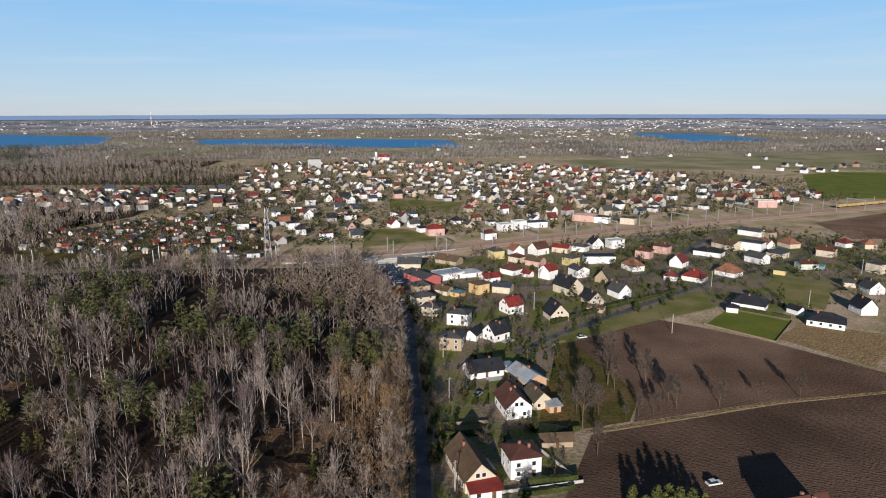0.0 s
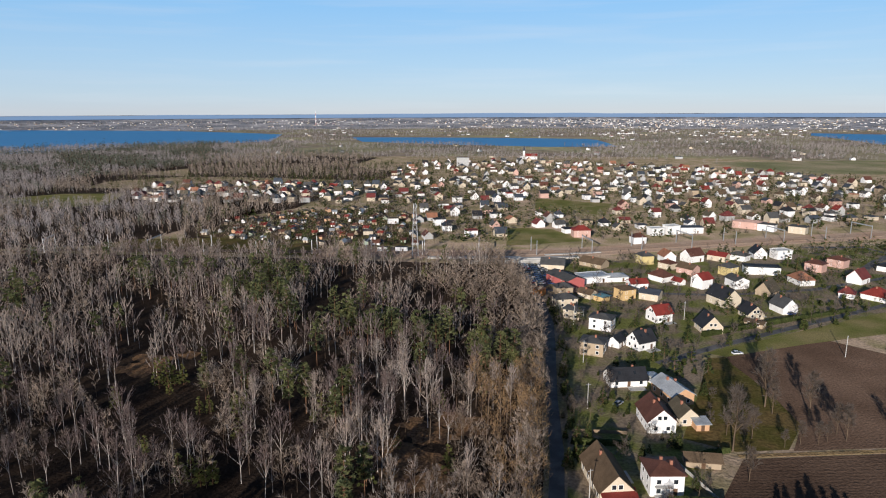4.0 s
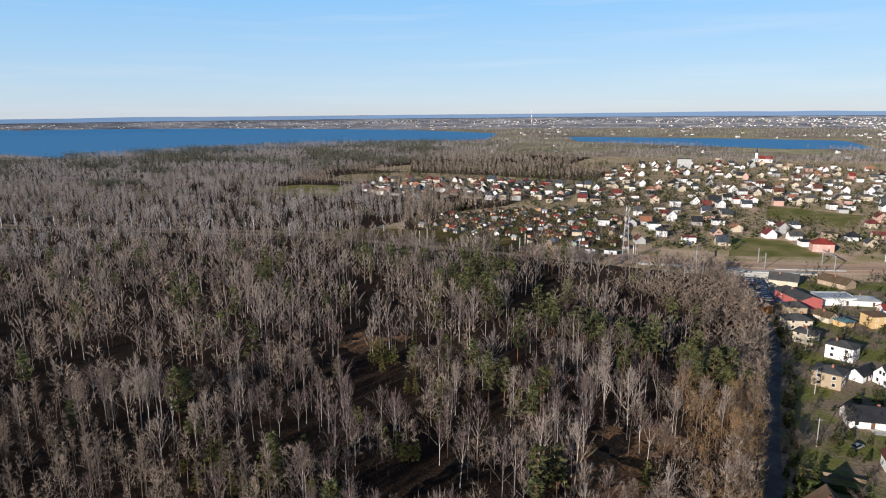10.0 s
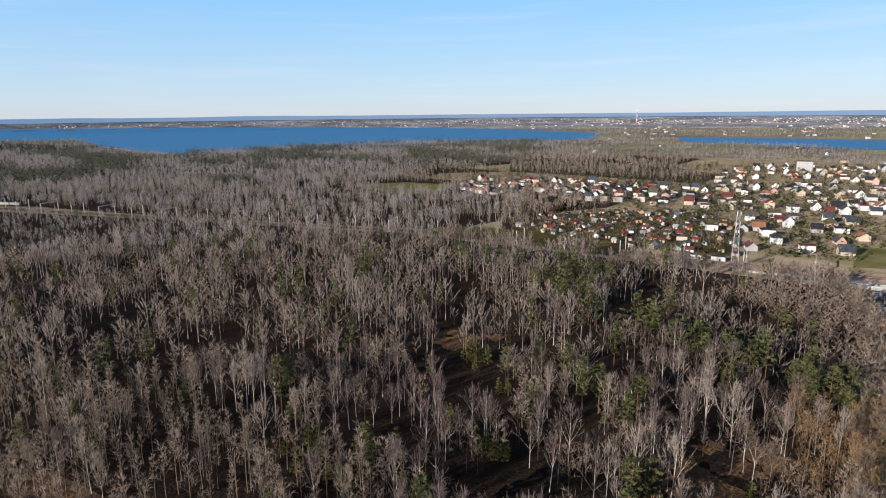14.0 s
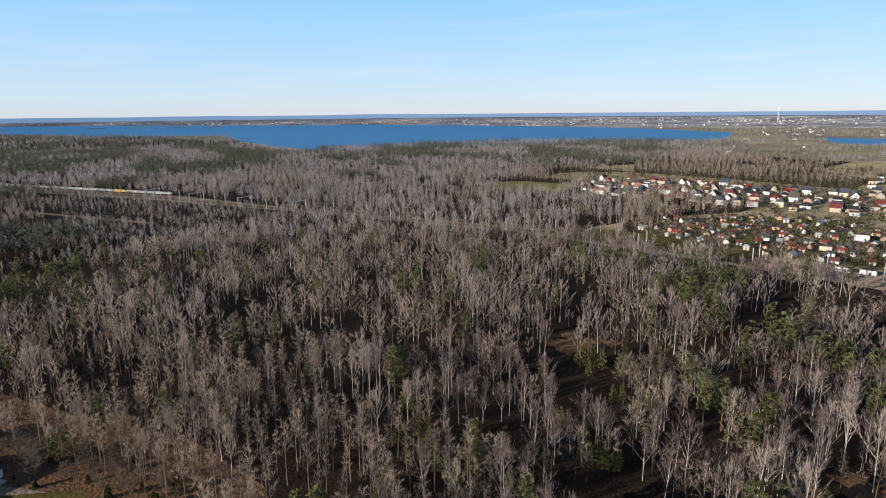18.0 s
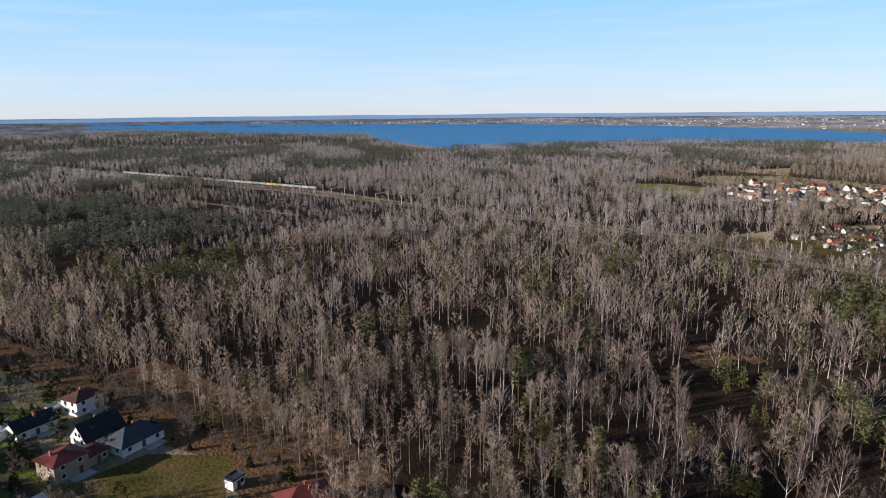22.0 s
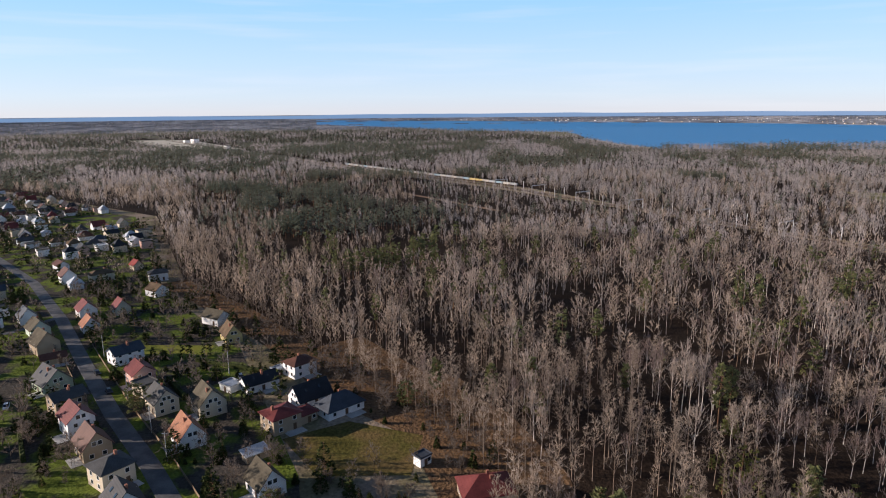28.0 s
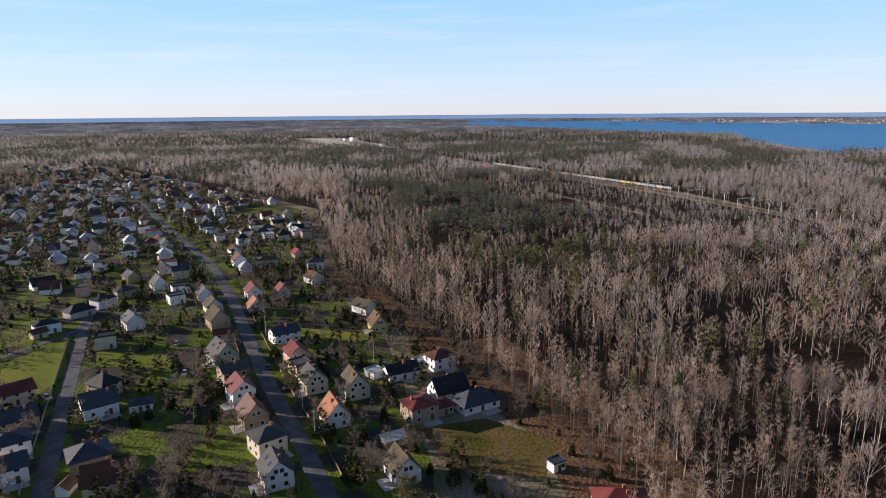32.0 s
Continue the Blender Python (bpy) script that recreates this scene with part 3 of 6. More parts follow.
def house(row, group, detail=2):
    x, y, ang, L, W, e, r, kind, wc, rc = row
    small = L * W < 42
    name = "shed" if small else "house"
    ob = new(name)
    ob.empty_display_size = 2
    ob.matrix_basis = pose(x, y, 0, 0, 0, ang)
    tagged(ob, "%s %s with a %s %s roof" % (WALL_WORD[wc], "outbuilding" if small else ("two-storey house" if e > 4.5 else "low house"), KIND_WORD[kind], ROOF_WORD[rc]), name, group)
    houses_at.append((x, y, max(L, W) * 0.62))
    part("wall", wall_mesh(L, W, e, r, kind, WALL[wc]), ob)
    part("roof", roof_mesh(L, W, e, r, kind, ROOF[rc]), ob)
    if not small and kind < 2:
        cx = (random.random() - 0.5) * L * 0.5
        zc = e + r * 0.8
        part("chimney", CHIMNEY, ob, pose(cx, W * 0.1, zc))
        if detail > 1 and random.random() < 0.5:
            part("chimney", CHIMNEY, ob, pose(-cx * 0.7 + 1.5, -W * 0.12, zc - 0.1))

    if detail > 1 and kind == 0 and r > 2 and not small and rc == "dark":
        slope = math.degrees(math.atan2(r, W / 2))
        for u in (-0.22, 0.2):
            part("skylight", SKYLIGHT, ob, pose(u * L, -W * 0.24, e + r * 0.52 + 0.26, slope, 0, 0))
    if detail > 1 and not small:
        part("terrace", TERRACE, ob, pose(L * 0.18, -W / 2 - 1.7, 0))
        part("step", STEP, ob, pose(0.5, -W / 2 - 0.5, 0))

    def opening(mx):
        w = part("window", WIN_FRAME, ob, mx)
        if detail > 1:
            part("pane", WIN_PANE, w)
    if small:
        part("door", DOOR_LEAF, ob, pose(0, -W / 2 - 0.01, 0.02))
        if e >= 2.5 and detail > 1:
            opening(pose(L * 0.3, -W / 2 - 0.01, 1.6))
        return ob
    floors = [1.6] + ([4.1] if e > 4.5 else [])
    sides = [(-W / 2 - 0.01, 0, L), (W / 2 + 0.01, 180, L)]
    for yy, turn, ln in sides:
        n = max(2, int(ln / 3.6)) if detail > 1 else 2
        for zf in floors:
            for i in range(n):
                u = (i + 0.5) / n - 0.5
                if turn == 0 and zf < 2 and i == n // 2:
                    part("door", DOOR_LEAF, ob, pose(u * ln, yy, 0.15))
                else:
                    opening(pose(u * ln, yy, zf, 0, 0, turn))
    if detail > 1:
        for xx, turn in ((L / 2 + 0.01, 90), (-L / 2 - 0.01, -90)):
            for zf in floors + ([e + 0.9] if kind == 0 and r > 3 else []):
                for u in (-0.22, 0.22) if zf < e else (-0.1, 0.1):
                    opening(pose(xx, u * W, zf, 0, 0, turn))
    return ob


EAST_HOUSES_a = [
    (7.2, 156.3, 107, 16.9, 8.5, 3.72, 4.19, 0, "cream", "tan"),
    (10.3, 146.9, 13, 8, 5.3, 2.6, 0.93, 3, "white", "red"),
    (21.2, 158.3, 13, 8.6, 8.2, 6.04, 1.49, 1, "white", "brown"),
    (22.8, 193.9, 103, 12, 8.5, 4.09, 3.72, 0, "white", "brown"),
    (30.0, 215.1, 116, 13.3, 8, 3.72, 2.33, 0, "brick", "metal"),
    (31.3, 198.7, 110, 8.5, 6.2, 3.16, 2.79, 0, "cream", "olive"),
    (36.0, 193.9, 16, 4, 3.6, 2.42, 0.47, 3, "brick", "metal"),
    (14.9, 224.1, 18, 13.3, 8, 2.79, 2.98, 0, "white", "dark"),
    (33.1, 172.3, 5, 9.3, 4.5, 2.23, 1.3, 0, "tan", "tan"),
    (24.8, 227.2, 121, 4.5, 3.6, 2.42, 0.37, 3, "white", "metal"),
    (3.7, 251.6, 169, 9.3, 8, 5.58, 1.49, 1, "tan", "grey"),
    (13.1, 262.1, 62, 6.2, 5.3, 2.79, 1.86, 0, "white", "dark"),
]
EAST_HOUSES_b = [
    (22.9, 262.3, 39, 8.9, 7.6, 3.72, 3.72, 0, "white", "dark"),
    (7.5, 283.1, 164, 9.8, 8, 5.58, 1.4, 1, "white", "grey"),
    (33.5, 300.5, 31, 8.9, 8, 4.19, 3.26, 0, "white", "red"),
    (53.5, 289.9, 103, 9.8, 8.9, 3.26, 4.65, 0, "cream", "dark"),
    (-10.4, 313.8, 24, 10.7, 8, 4.65, 1.86, 1, "cream", "grey"),
    (-5.5, 295.9, 162, 8, 7.1, 4.65, 1.4, 1, "cream", "grey"),
    (-12.3, 336.1, 20, 8.9, 7.1, 4.19, 1.86, 1, "tan", "grey"),
    (-25.3, 331.2, 156, 7.1, 4.5, 3.35, 0.28, 2, "orange", "orange"),
    (0.6, 331.7, 144, 8, 6.2, 2.79, 1.86, 0, "cream", "tan"),
    (7.8, 326.9, 140, 6.2, 5.3, 2.79, 1.12, 1, "ochre", "teal"),
    (19.5, 333.9, 35, 8, 8, 5.58, 1.3, 1, "ochre", "tan"),
    (32.6, 335.7, 159, 9.8, 8, 3.72, 1.67, 0, "cream", "slate"),
]
EAST_HOUSES_c = [
    (26.9, 354.8, 23, 9.8, 7.1, 3.72, 1.86, 0, "white", "red"),
    (-12.0, 355.8, 127, 20.5, 11.6, 4.65, 1.86, 0, "redwall", "grey"),
    (3.0, 365.8, 28, 16.9, 10.7, 3.53, 0.47, 2, "white", "metal"),
    (15.8, 370.2, 21, 12.5, 8.9, 2.79, 1.49, 1, "white", "metal"),
    (-21.1, 392.4, 180, 14.2, 8.9, 3.26, 3.26, 0, "cream", "grey"),
    (4.0, 403.1, 146, 16, 8.9, 2.79, 2.79, 0, "tan", "tan"),
    (35.5, 417.4, 114, 8.9, 8, 5.58, 2.33, 1, "yellow", "grey"),
    (49.8, 426.3, 109, 9.8, 8, 4.28, 3.26, 0, "white", "orange"),
    (48.3, 406.7, 135, 8.9, 7.1, 3.72, 1.86, 1, "cream", "brown"),
    (65.8, 430.3, 37, 11.6, 8.9, 4.65, 3.72, 0, "white", "brown"),
    (82.9, 436.4, 148, 11.6, 8, 3.72, 1.86, 0, "cream", "red"),
    (96.3, 440.0, 143, 10.7, 8, 3.72, 1.86, 1, "white", "grey"),
]
EAST_HOUSES_d = [
    (109.9, 450.9, 96, 10.7, 8, 3.72, 4.19, 0, "white", "dark"),
    (123.8, 450.9, 23, 10.7, 8, 5.58, 0.37, 2, "white", "white"),
    (41.4, 375.7, 134, 10.7, 8.9, 3.26, 3.26, 1, "white", "brown"),
    (59.0, 396.5, 139, 10.7, 8, 3.72, 2.33, 0, "pink", "tan"),
    (81.7, 398.1, 40, 8, 8, 5.12, 2.33, 1, "yellow", "grey"),
    (101.2, 404.3, 180, 19.6, 8, 4.65, 0.37, 2, "white", "dark"),
    (50.3, 368.0, 134, 5.8, 4.5, 2.42, 1.49, 0, "white", "red"),
    (61.8, 364.5, 41, 8, 8, 5.58, 2.79, 0, "white", "red"),
    (80.9, 369.9, 110, 10.7, 8, 4.65, 1.86, 0, "white", "grey"),
    (67.5, 333.4, 120, 13.3, 9.8, 4.65, 4.65, 0, "cream", "dark"),
    (76.4, 314.8, 107, 8.9, 8, 2.79, 3.72, 0, "cream", "dark"),
    (93.5, 326.8, 113, 9.8, 8, 3.72, 3.72, 0, "white", "grey"),
]
EAST_HOUSES_e = [
    (93.6, 357.4, 53, 10.7, 8, 2.79, 4.65, 0, "tan", "olive"),
    (117.6, 384.9, 107, 11.6, 8.9, 3.26, 3.72, 1, "white", "orange"),
    (75.2, 301.0, 150, 8, 5.3, 2.05, 0.84, 0, "tan", "tan"),
    (134.9, 418.2, 142, 9.8, 8, 5.12, 1.86, 1, "pink", "brown"),
    (151.8, 432.6, 138, 9.8, 8, 5.12, 1.86, 1, "pink", "brown"),
    (149.5, 393.9, 48, 10.7, 8, 3.72, 4.19, 0, "white", "maroon"),
    (132.5, 360.2, 155, 7.1, 6.2, 2.79, 2.79, 1, "white", "maroon"),
    (146.2, 359.2, 136, 11.6, 9.8, 2.79, 3.72, 1, "white", "red"),
    (170.9, 370.7, 128, 12.5, 9.8, 2.79, 4.19, 1, "white", "orange"),
    (153.1, 306.1, 143, 15.1, 9.8, 2.79, 4.19, 1, "white", "dark"),
    (175.5, 279.3, 148, 15.1, 10.7, 2.79, 3.26, 1, "white", "dark"),
    (204.3, 297.7, 90, 9.8, 8, 3.72, 4.19, 0, "white", "dark"),
]
EAST_HOUSES_f = [
    (229.3, 344.6, 157, 10.7, 6.2, 2.79, 1.4, 0, "cream", "grey"),
    (232.0, 333.5, 88, 9.8, 8, 3.26, 3.72, 0, "white", "grey"),
    (263.4, 376.7, 114, 8.9, 8, 5.58, 0.37, 2, "cream", "grey"),
    (226.4, 387.1, 180, 10.7, 8, 3.72, 1.4, 0, "mint", "brown"),
    (259.1, 421.4, 135, 10.7, 8, 4.65, 2.33, 0, "cream", "brown"),
    (203.6, 403.6, 115, 12.5, 8.9, 4.19, 2.79, 0, "white", "grey"),
    (224.2, 417.9, 38, 12.5, 9.8, 3.72, 2.79, 1, "cream", "slate"),
    (217.6, 441.2, 136, 16, 10.7, 6.04, 0.37, 2, "white", "grey"),
    (203.5, 447.9, 115, 17.8, 11.6, 3.72, 2.79, 0, "cream", "tan"),
    (181.3, 425.1, 141, 17.8, 10.7, 3.26, 2.33, 1, "white", "dark"),
    (243.5, 495.7, 129, 17.8, 8.9, 4.19, 1.86, 0, "white", "grey"),
    (249.5, 451.5, 103, 12.5, 8.9, 3.26, 3.72, 1, "cream", "orange"),
]
EAST_HOUSES_g = [
    (232.7, 448.7, 102, 7.1, 6.2, 3.26, 2.79, 0, "white", "orange"),
    (290.0, 452.3, 105, 8.9, 7.1, 3.26, 2.79, 1, "white", "maroon"),
    (304.1, 447.6, 81, 9.8, 8, 3.26, 3.26, 1, "cream", "orange"),
    (252.6, 485.6, 114, 7.1, 7.1, 4.65, 1.4, 1, "tan", "tan"),
    (170.8, 296.5, 113, 6.2, 4.5, 2.6, 1.4, 0, "white", "dark"),
    (141.4, 299.3, 156, 5.3, 4.5, 2.6, 1.4, 1, "white", "dark"),
    (202.3, 372.3, 142, 6.2, 4.5, 2.33, 0.47, 3, "yellow", "slate"),
    (234.0, 386.1, 130, 5.3, 3.6, 2.33, 0.74, 0, "teal", "teal"),
    (-6.3, 499.8, 17, 13.3, 8.9, 5.58, 3.16, 1, "pink", "red"),
    (35.2, 482.5, 21, 9.8, 8, 5.12, 2.42, 1, "white", "brown"),
    (50.8, 518.4, 28, 10.7, 8, 5.58, 0.37, 2, "white", "white"),
    (63.3, 526.4, 28, 10.7, 8, 6.51, 0.37, 2, "white", "white"),
]
EAST_HOUSES_h = [
    (78.6, 534.3, 15, 17.8, 8.9, 4.65, 0.37, 2, "white", "slate"),
    (329.1, 646.7, 179, 19.6, 8.9, 6.51, 0.56, 2, "pink", "white"),
    (128.4, 564.9, 155, 23.1, 9.8, 5.58, 1.4, 1, "pink", "pink"),
    (161.7, 550.0, 149, 12.5, 8.9, 5.58, 0.93, 1, "cream", "grey"),
    (140.5, 556.2, 150, 12.5, 8.9, 5.58, 0.93, 1, "white", "grey"),
]
EAST_HOUSES = EAST_HOUSES_a + EAST_HOUSES_b + EAST_HOUSES_c + EAST_HOUSES_d + EAST_HOUSES_e + EAST_HOUSES_f + EAST_HOUSES_g + EAST_HOUSES_h
WEST_HOUSES_a = [
    (-184.1, -48.4, 29, 9.5, 7.7, 3.72, 4.65, 0, "white", "orange"),
    (-154.4, -22.8, 31, 8.6, 7.3, 3.72, 4.19, 0, "white", "olive"),
    (-149.7, -55.9, 31, 8.6, 7.7, 4.65, 3.72, 0, "white", "dark"),
    (-165.4, -63.7, 134, 8.6, 8.6, 5.58, 1.86, 1, "cream", "grey"),
    (-182.1, -74.2, 35, 9.5, 7.7, 4.19, 4.19, 0, "tan", "brown"),
    (-197.3, -84.0, 37, 9.5, 7.7, 5.58, 3.35, 0, "white", "maroon"),
    (-213.1, -92.9, 131, 9.5, 8.6, 5.58, 1.86, 0, "tan", "grey"),
    (-232.7, -105.4, 43, 11.2, 9.5, 3.72, 4.65, 0, "green", "dark"),
    (-258.3, -115.3, 117, 8.6, 5.2, 2.79, 1.49, 0, "tan", "brown"),
    (-273.0, -124.5, 40, 10.3, 8.6, 4.65, 4.65, 0, "tan", "olive"),
    (-255.7, -87.6, 131, 11.2, 7.7, 4.65, 2.33, 0, "white", "slate"),
    (-232.5, -75.4, 33, 9.5, 7.7, 5.12, 2.79, 0, "pink", "maroon"),
]
WEST_HOUSES_b = [
    (-221.6, -70.8, 45, 6.9, 6, 4.65, 0.37, 2, "cream", "grey"),
    (-208.2, -61.9, 34, 9.5, 7.7, 4.65, 3.72, 0, "cream", "grey"),
    (-204.2, -46.3, 29, 9.5, 8.6, 4.65, 4.65, 0, "cream", "olive"),
    (-220.4, -32.1, 121, 12, 6.9, 3.26, 2.33, 0, "white", "dark"),
    (-220.5, -41.9, 46, 6, 5.2, 2.42, 0.28, 2, "white", "metal"),
    (-230.7, -18.6, 128, 9.5, 7.7, 5.12, 1.86, 1, "white", "brown"),
    (-231.7, -26.6, 132, 4.3, 3.4, 2.42, 0.28, 2, "white", "metal"),
    (-206.5, -13.8, 122, 12, 8.6, 2.79, 4.19, 0, "white", "dark"),
    (-188.9, -21.9, 124, 9.5, 8.6, 5.21, 1.49, 1, "tan", "maroon"),
    (-193.0, -15.1, 126, 6, 6, 2.98, 0.93, 1, "tan", "maroon"),
    (-197.4, -4.0, 124, 13.8, 8.6, 2.79, 3.72, 1, "white", "slate"),
    (-171.3, -27.6, 122, 6.5, 3.4, 2.33, 0.56, 3, "tan", "metal"),
]
WEST_HOUSES_c = [
    (-160.5, 18.8, 124, 4, 3.1, 2.7, 0.28, 2, "white", "slate"),
    (-272.6, -50.0, 24, 9.5, 6.9, 3.72, 4.19, 0, "yellow", "tan"),
    (-298.2, -60.9, 52, 10.3, 7.7, 3.72, 2.79, 0, "white", "olive"),
    (-297.5, -115.6, 31, 7.7, 6.9, 3.26, 3.72, 0, "white", "orange"),
    (-321.8, -125.8, 32, 9.5, 7.7, 3.72, 3.72, 0, "white", "maroon"),
    (-322.5, -110.0, 31, 7.7, 6.9, 3.72, 3.72, 0, "cream", "maroon"),
    (-315.3, -149.7, 35, 8.6, 6.9, 3.72, 3.72, 0, "white", "slate"),
    (-295.8, -136.6, 37, 9.5, 7.7, 3.72, 3.72, 0, "mint", "olive"),
    (-308.6, -162.1, 134, 7.7, 6.9, 4.65, 0.47, 2, "white", "slate"),
    (-300.2, -196.1, 156, 10.3, 7.7, 4.65, 1.4, 1, "white", "dark"),
    (-318.8, -195.2, 138, 10.3, 7.7, 4.19, 1.49, 1, "tan", "grey"),
    (-269.5, -163.2, 45, 9.5, 7.7, 4.19, 3.26, 0, "white", "slate"),
]
WEST_HOUSES_d = [
    (-261.3, -199.1, 137, 10.3, 7.7, 4.65, 1.4, 1, "white", "dark"),
    (-254.2, -197.8, 147, 6, 4.3, 2.79, 1.4, 0, "cream", "brown"),
    (-285.0, -199.2, 150, 12, 7.7, 3.26, 2.79, 1, "grey", "dark"),
    (-244.4, -160.8, 121, 7.7, 6.9, 5.58, 0.47, 2, "cream", "dark"),
    (-186.2, -127.7, 134, 10.3, 8.6, 4.19, 3.72, 0, "white", "slate"),
    (-199.8, -134.1, 69, 8.6, 7.7, 4.65, 3.26, 1, "tan", "dark"),
    (-189.2, -114.9, 114, 6.9, 5.2, 2.79, 1.3, 1, "white", "slate"),
    (-155.7, -111.6, 129, 10.3, 9.5, 3.72, 2.79, 1, "tan", "slate"),
    (-143.4, -98.3, 117, 11.2, 8.6, 4.65, 3.72, 0, "cream", "brown"),
    (-141.7, -108.9, 4, 4.3, 3.4, 2.42, 1.3, 0, "white", "tan"),
    (-191.9, -161.5, 142, 11.2, 8.6, 4.65, 2.33, 0, "cream", "maroon"),
    (-173.5, -146.7, 137, 11.2, 8.6, 4.65, 2.33, 0, "tan", "slate"),
]
WEST_HOUSES_e = [
    (-159.3, -138.1, 134, 10.3, 8.6, 4.65, 1.86, 1, "white", "slate"),
    (-146.5, -129.3, 131, 10.3, 8.6, 4.65, 2.33, 0, "white", "slate"),
    (-333.0, -252.1, 143, 12, 7.7, 2.79, 3.72, 0, "white", "dark"),
    (-335.8, -185.5, 42, 9.5, 7.7, 3.26, 4.19, 0, "white", "dark"),
    (-349.2, -209.3, 51, 8.6, 6.9, 3.72, 2.79, 0, "tan", "slate"),
    (-442.0, -235.9, 38, 10.3, 7.7, 3.72, 3.72, 0, "white", "slate"),
    (-391.4, -142.2, 123, 12.9, 7.7, 4.65, 1.86, 1, "cream", "tan"),
    (-352.4, -101.2, 47, 9.5, 7.7, 3.72, 2.79, 0, "white", "tan"),
    (-386.4, -109.4, 110, 10.3, 7.7, 4.65, 1.86, 1, "white", "grey"),
    (-417.4, -130.4, 37, 6.9, 6, 3.26, 2.79, 0, "cream", "red"),
    (-141.5, 32.6, 91, 12.9, 9.5, 3.72, 2.98, 1, "tan", "maroon"),
]
WEST_HOUSES = WEST_HOUSES_a + WEST_HOUSES_b + WEST_HOUSES_c + WEST_HOUSES_d + WEST_HOUSES_e
for row in EAST_HOUSES:
    dist = math.hypot(row[0], row[1])
    house(row, "houses along the wood road", 2 if dist < 330 else 1)
for row in WEST_HOUSES:
    dist = math.hypot(row[0], row[1])
    house(row, "houses of the western village", 2 if dist < 290 else 1)


def inside(x, y, poly):
    c, n = False, len(poly)
    for i in range(n):
        (x1, y1), (x2, y2) = poly[i], poly[(i + 1) % n]
        if (y1 > y) != (y2 > y) and x < (x2 - x1) * (y - y1) / (y2 - y1) + x1:
            c = not c
    return c


def line_distance(x, y, pts):
    best = 1e9
    for (x1, y1), (x2, y2) in zip(pts, pts[1:]):
        dx, dy = x2 - x1, y2 - y1
        t = max(0, min(1, ((x - x1) * dx + (y - y1) * dy) / (dx * dx + dy * dy)))
        best = min(best, math.hypot(x - x1 - t * dx, y - y1 - t * dy))
    return best


LINES = [(RAIL, 26), (ROAD_A, 9), (ROAD_B, 9), (ROAD_C, 8), (ROAD_D, 7)]
OPEN = [[(-60, 715), (22, 687), (14, 609), (-53, 631)], [(-58, 452), (-68, 527), (-30, 527), (-2, 482)], [(550, 980), (621, 1026), (900, 1000), (520, 705), (420, 719)],
        [(325, 552), (460, 626), (700, 740), (600, 465), (313, 480)], [(-700, -150), (-640, -260), (-560, -240), (-600, -150)]]
HOUSE_SPOTS = {}


def free(x, y, gap):
    k, m = int(x // 30), int(y // 30)
    for i in (k - 1, k, k + 1):
        for j in (m - 1, m, m + 1):
            for hx, hy, hr in HOUSE_SPOTS.get((i, j), ()):
                if math.hypot(x - hx, y - hy) < hr + gap:
                    return False
    return True


def take(x, y, r):
    HOUSE_SPOTS.setdefault((int(x // 30), int(y // 30)), []).append((x, y, r))


for hx, hy, hr in houses_at:
    take(hx, hy, hr)


def town(poly, spacing, turn, keep, group, detail=0, walls=("white", "white", "white", "cream", "cream", "grey", "cream", "white", "pink", "white", "cream", "white", "tan", "grey", "white"),
         roofs=("dark", "dark", "grey", "grey", "slate", "slate", "brown", "brown", "tan", "olive", "dark", "grey", "maroon", "red", "orange"), seed=1):
    """Houses along parallel streets inside an outline."""
    rnd = random.Random(seed)
    xs, ys = [p[0] for p in poly], [p[1] for p in poly]
    cx, cy = sum(xs) / len(xs), sum(ys) / len(ys)
    reach = max(math.hypot(x - cx, y - cy) for x, y in poly)
    c, s = math.cos(radians(turn)), math.sin(radians(turn))
    n = int(reach / spacing) + 1
    for i in range(-n, n + 1):
        for j in range(-n, n + 1):
            u, w = i * spacing * 0.9 + rnd.uniform(-5, 5), j * spacing * 1.15 + rnd.uniform(-6, 6)
            x, y = cx + u * c - w * s, cy + u * s + w * c
            near_part = 0.35 if "western" in group and math.hypot(x, y) < 500 else 1.0
            if rnd.random() > keep * near_part or not inside(x, y, poly) or not free(x, y, 7):
                continue
            if any(line_distance(x, y, l) < g for l, g in LINES) or any(inside(x, y, o) for o in OPEN):
                continue
            kind = rnd.choice((0, 0, 0, 1, 1, 2))
            e = rnd.choice((3.0, 3.4, 3.8, 4.6, 5.4))
            L = rnd.uniform(7.6, 10.5)
            row = (round(x, 1), round(y, 1), turn + rnd.choice((0, 90)) + rnd.uniform(-7, 7), L, rnd.uniform(6.6, 8.2), e, 0.4 if kind == 2 else rnd.uniform(2, 4.5), kind, rnd.choice(walls), rnd.choice(roofs))
            if detail:
                house(row, group, detail)
            else:
                joined_house(row, group)
            take(x, y, L * 0.6)


# town beyond the railway, from its south edge to the fields
town([(-170, 465), (-60, 465), (60, 530), (330, 660), (330, 690), (-200, 640)], 22, 24, 0.6, "houses of the town", 1, seed=2)
town([(-250, 640), (-200, 640), (440, 690), (420, 900), (-290, 900)], 22, 20, 0.6, "houses of the town", 0, seed=3)
town([(-300, 900), (400, 900), (300, 1060), (-60, 1250), (-330, 1200)], 25, 16, 0.55, "houses of the town", 0, seed=4)
town([(-500, 610), (-408, 596), (-312, 610), (-245, 640), (-270, 800), (-434, 800), (-560, 730), (-530, 660)], 19, 10, 0.8, "white houses of the estate by the wood", 0, seed=5)
town([(560, 900), (900, 1080), (880, 1180), (480, 1120)], 40, 24, 0.6, "houses among the far fields", 0, seed=6)
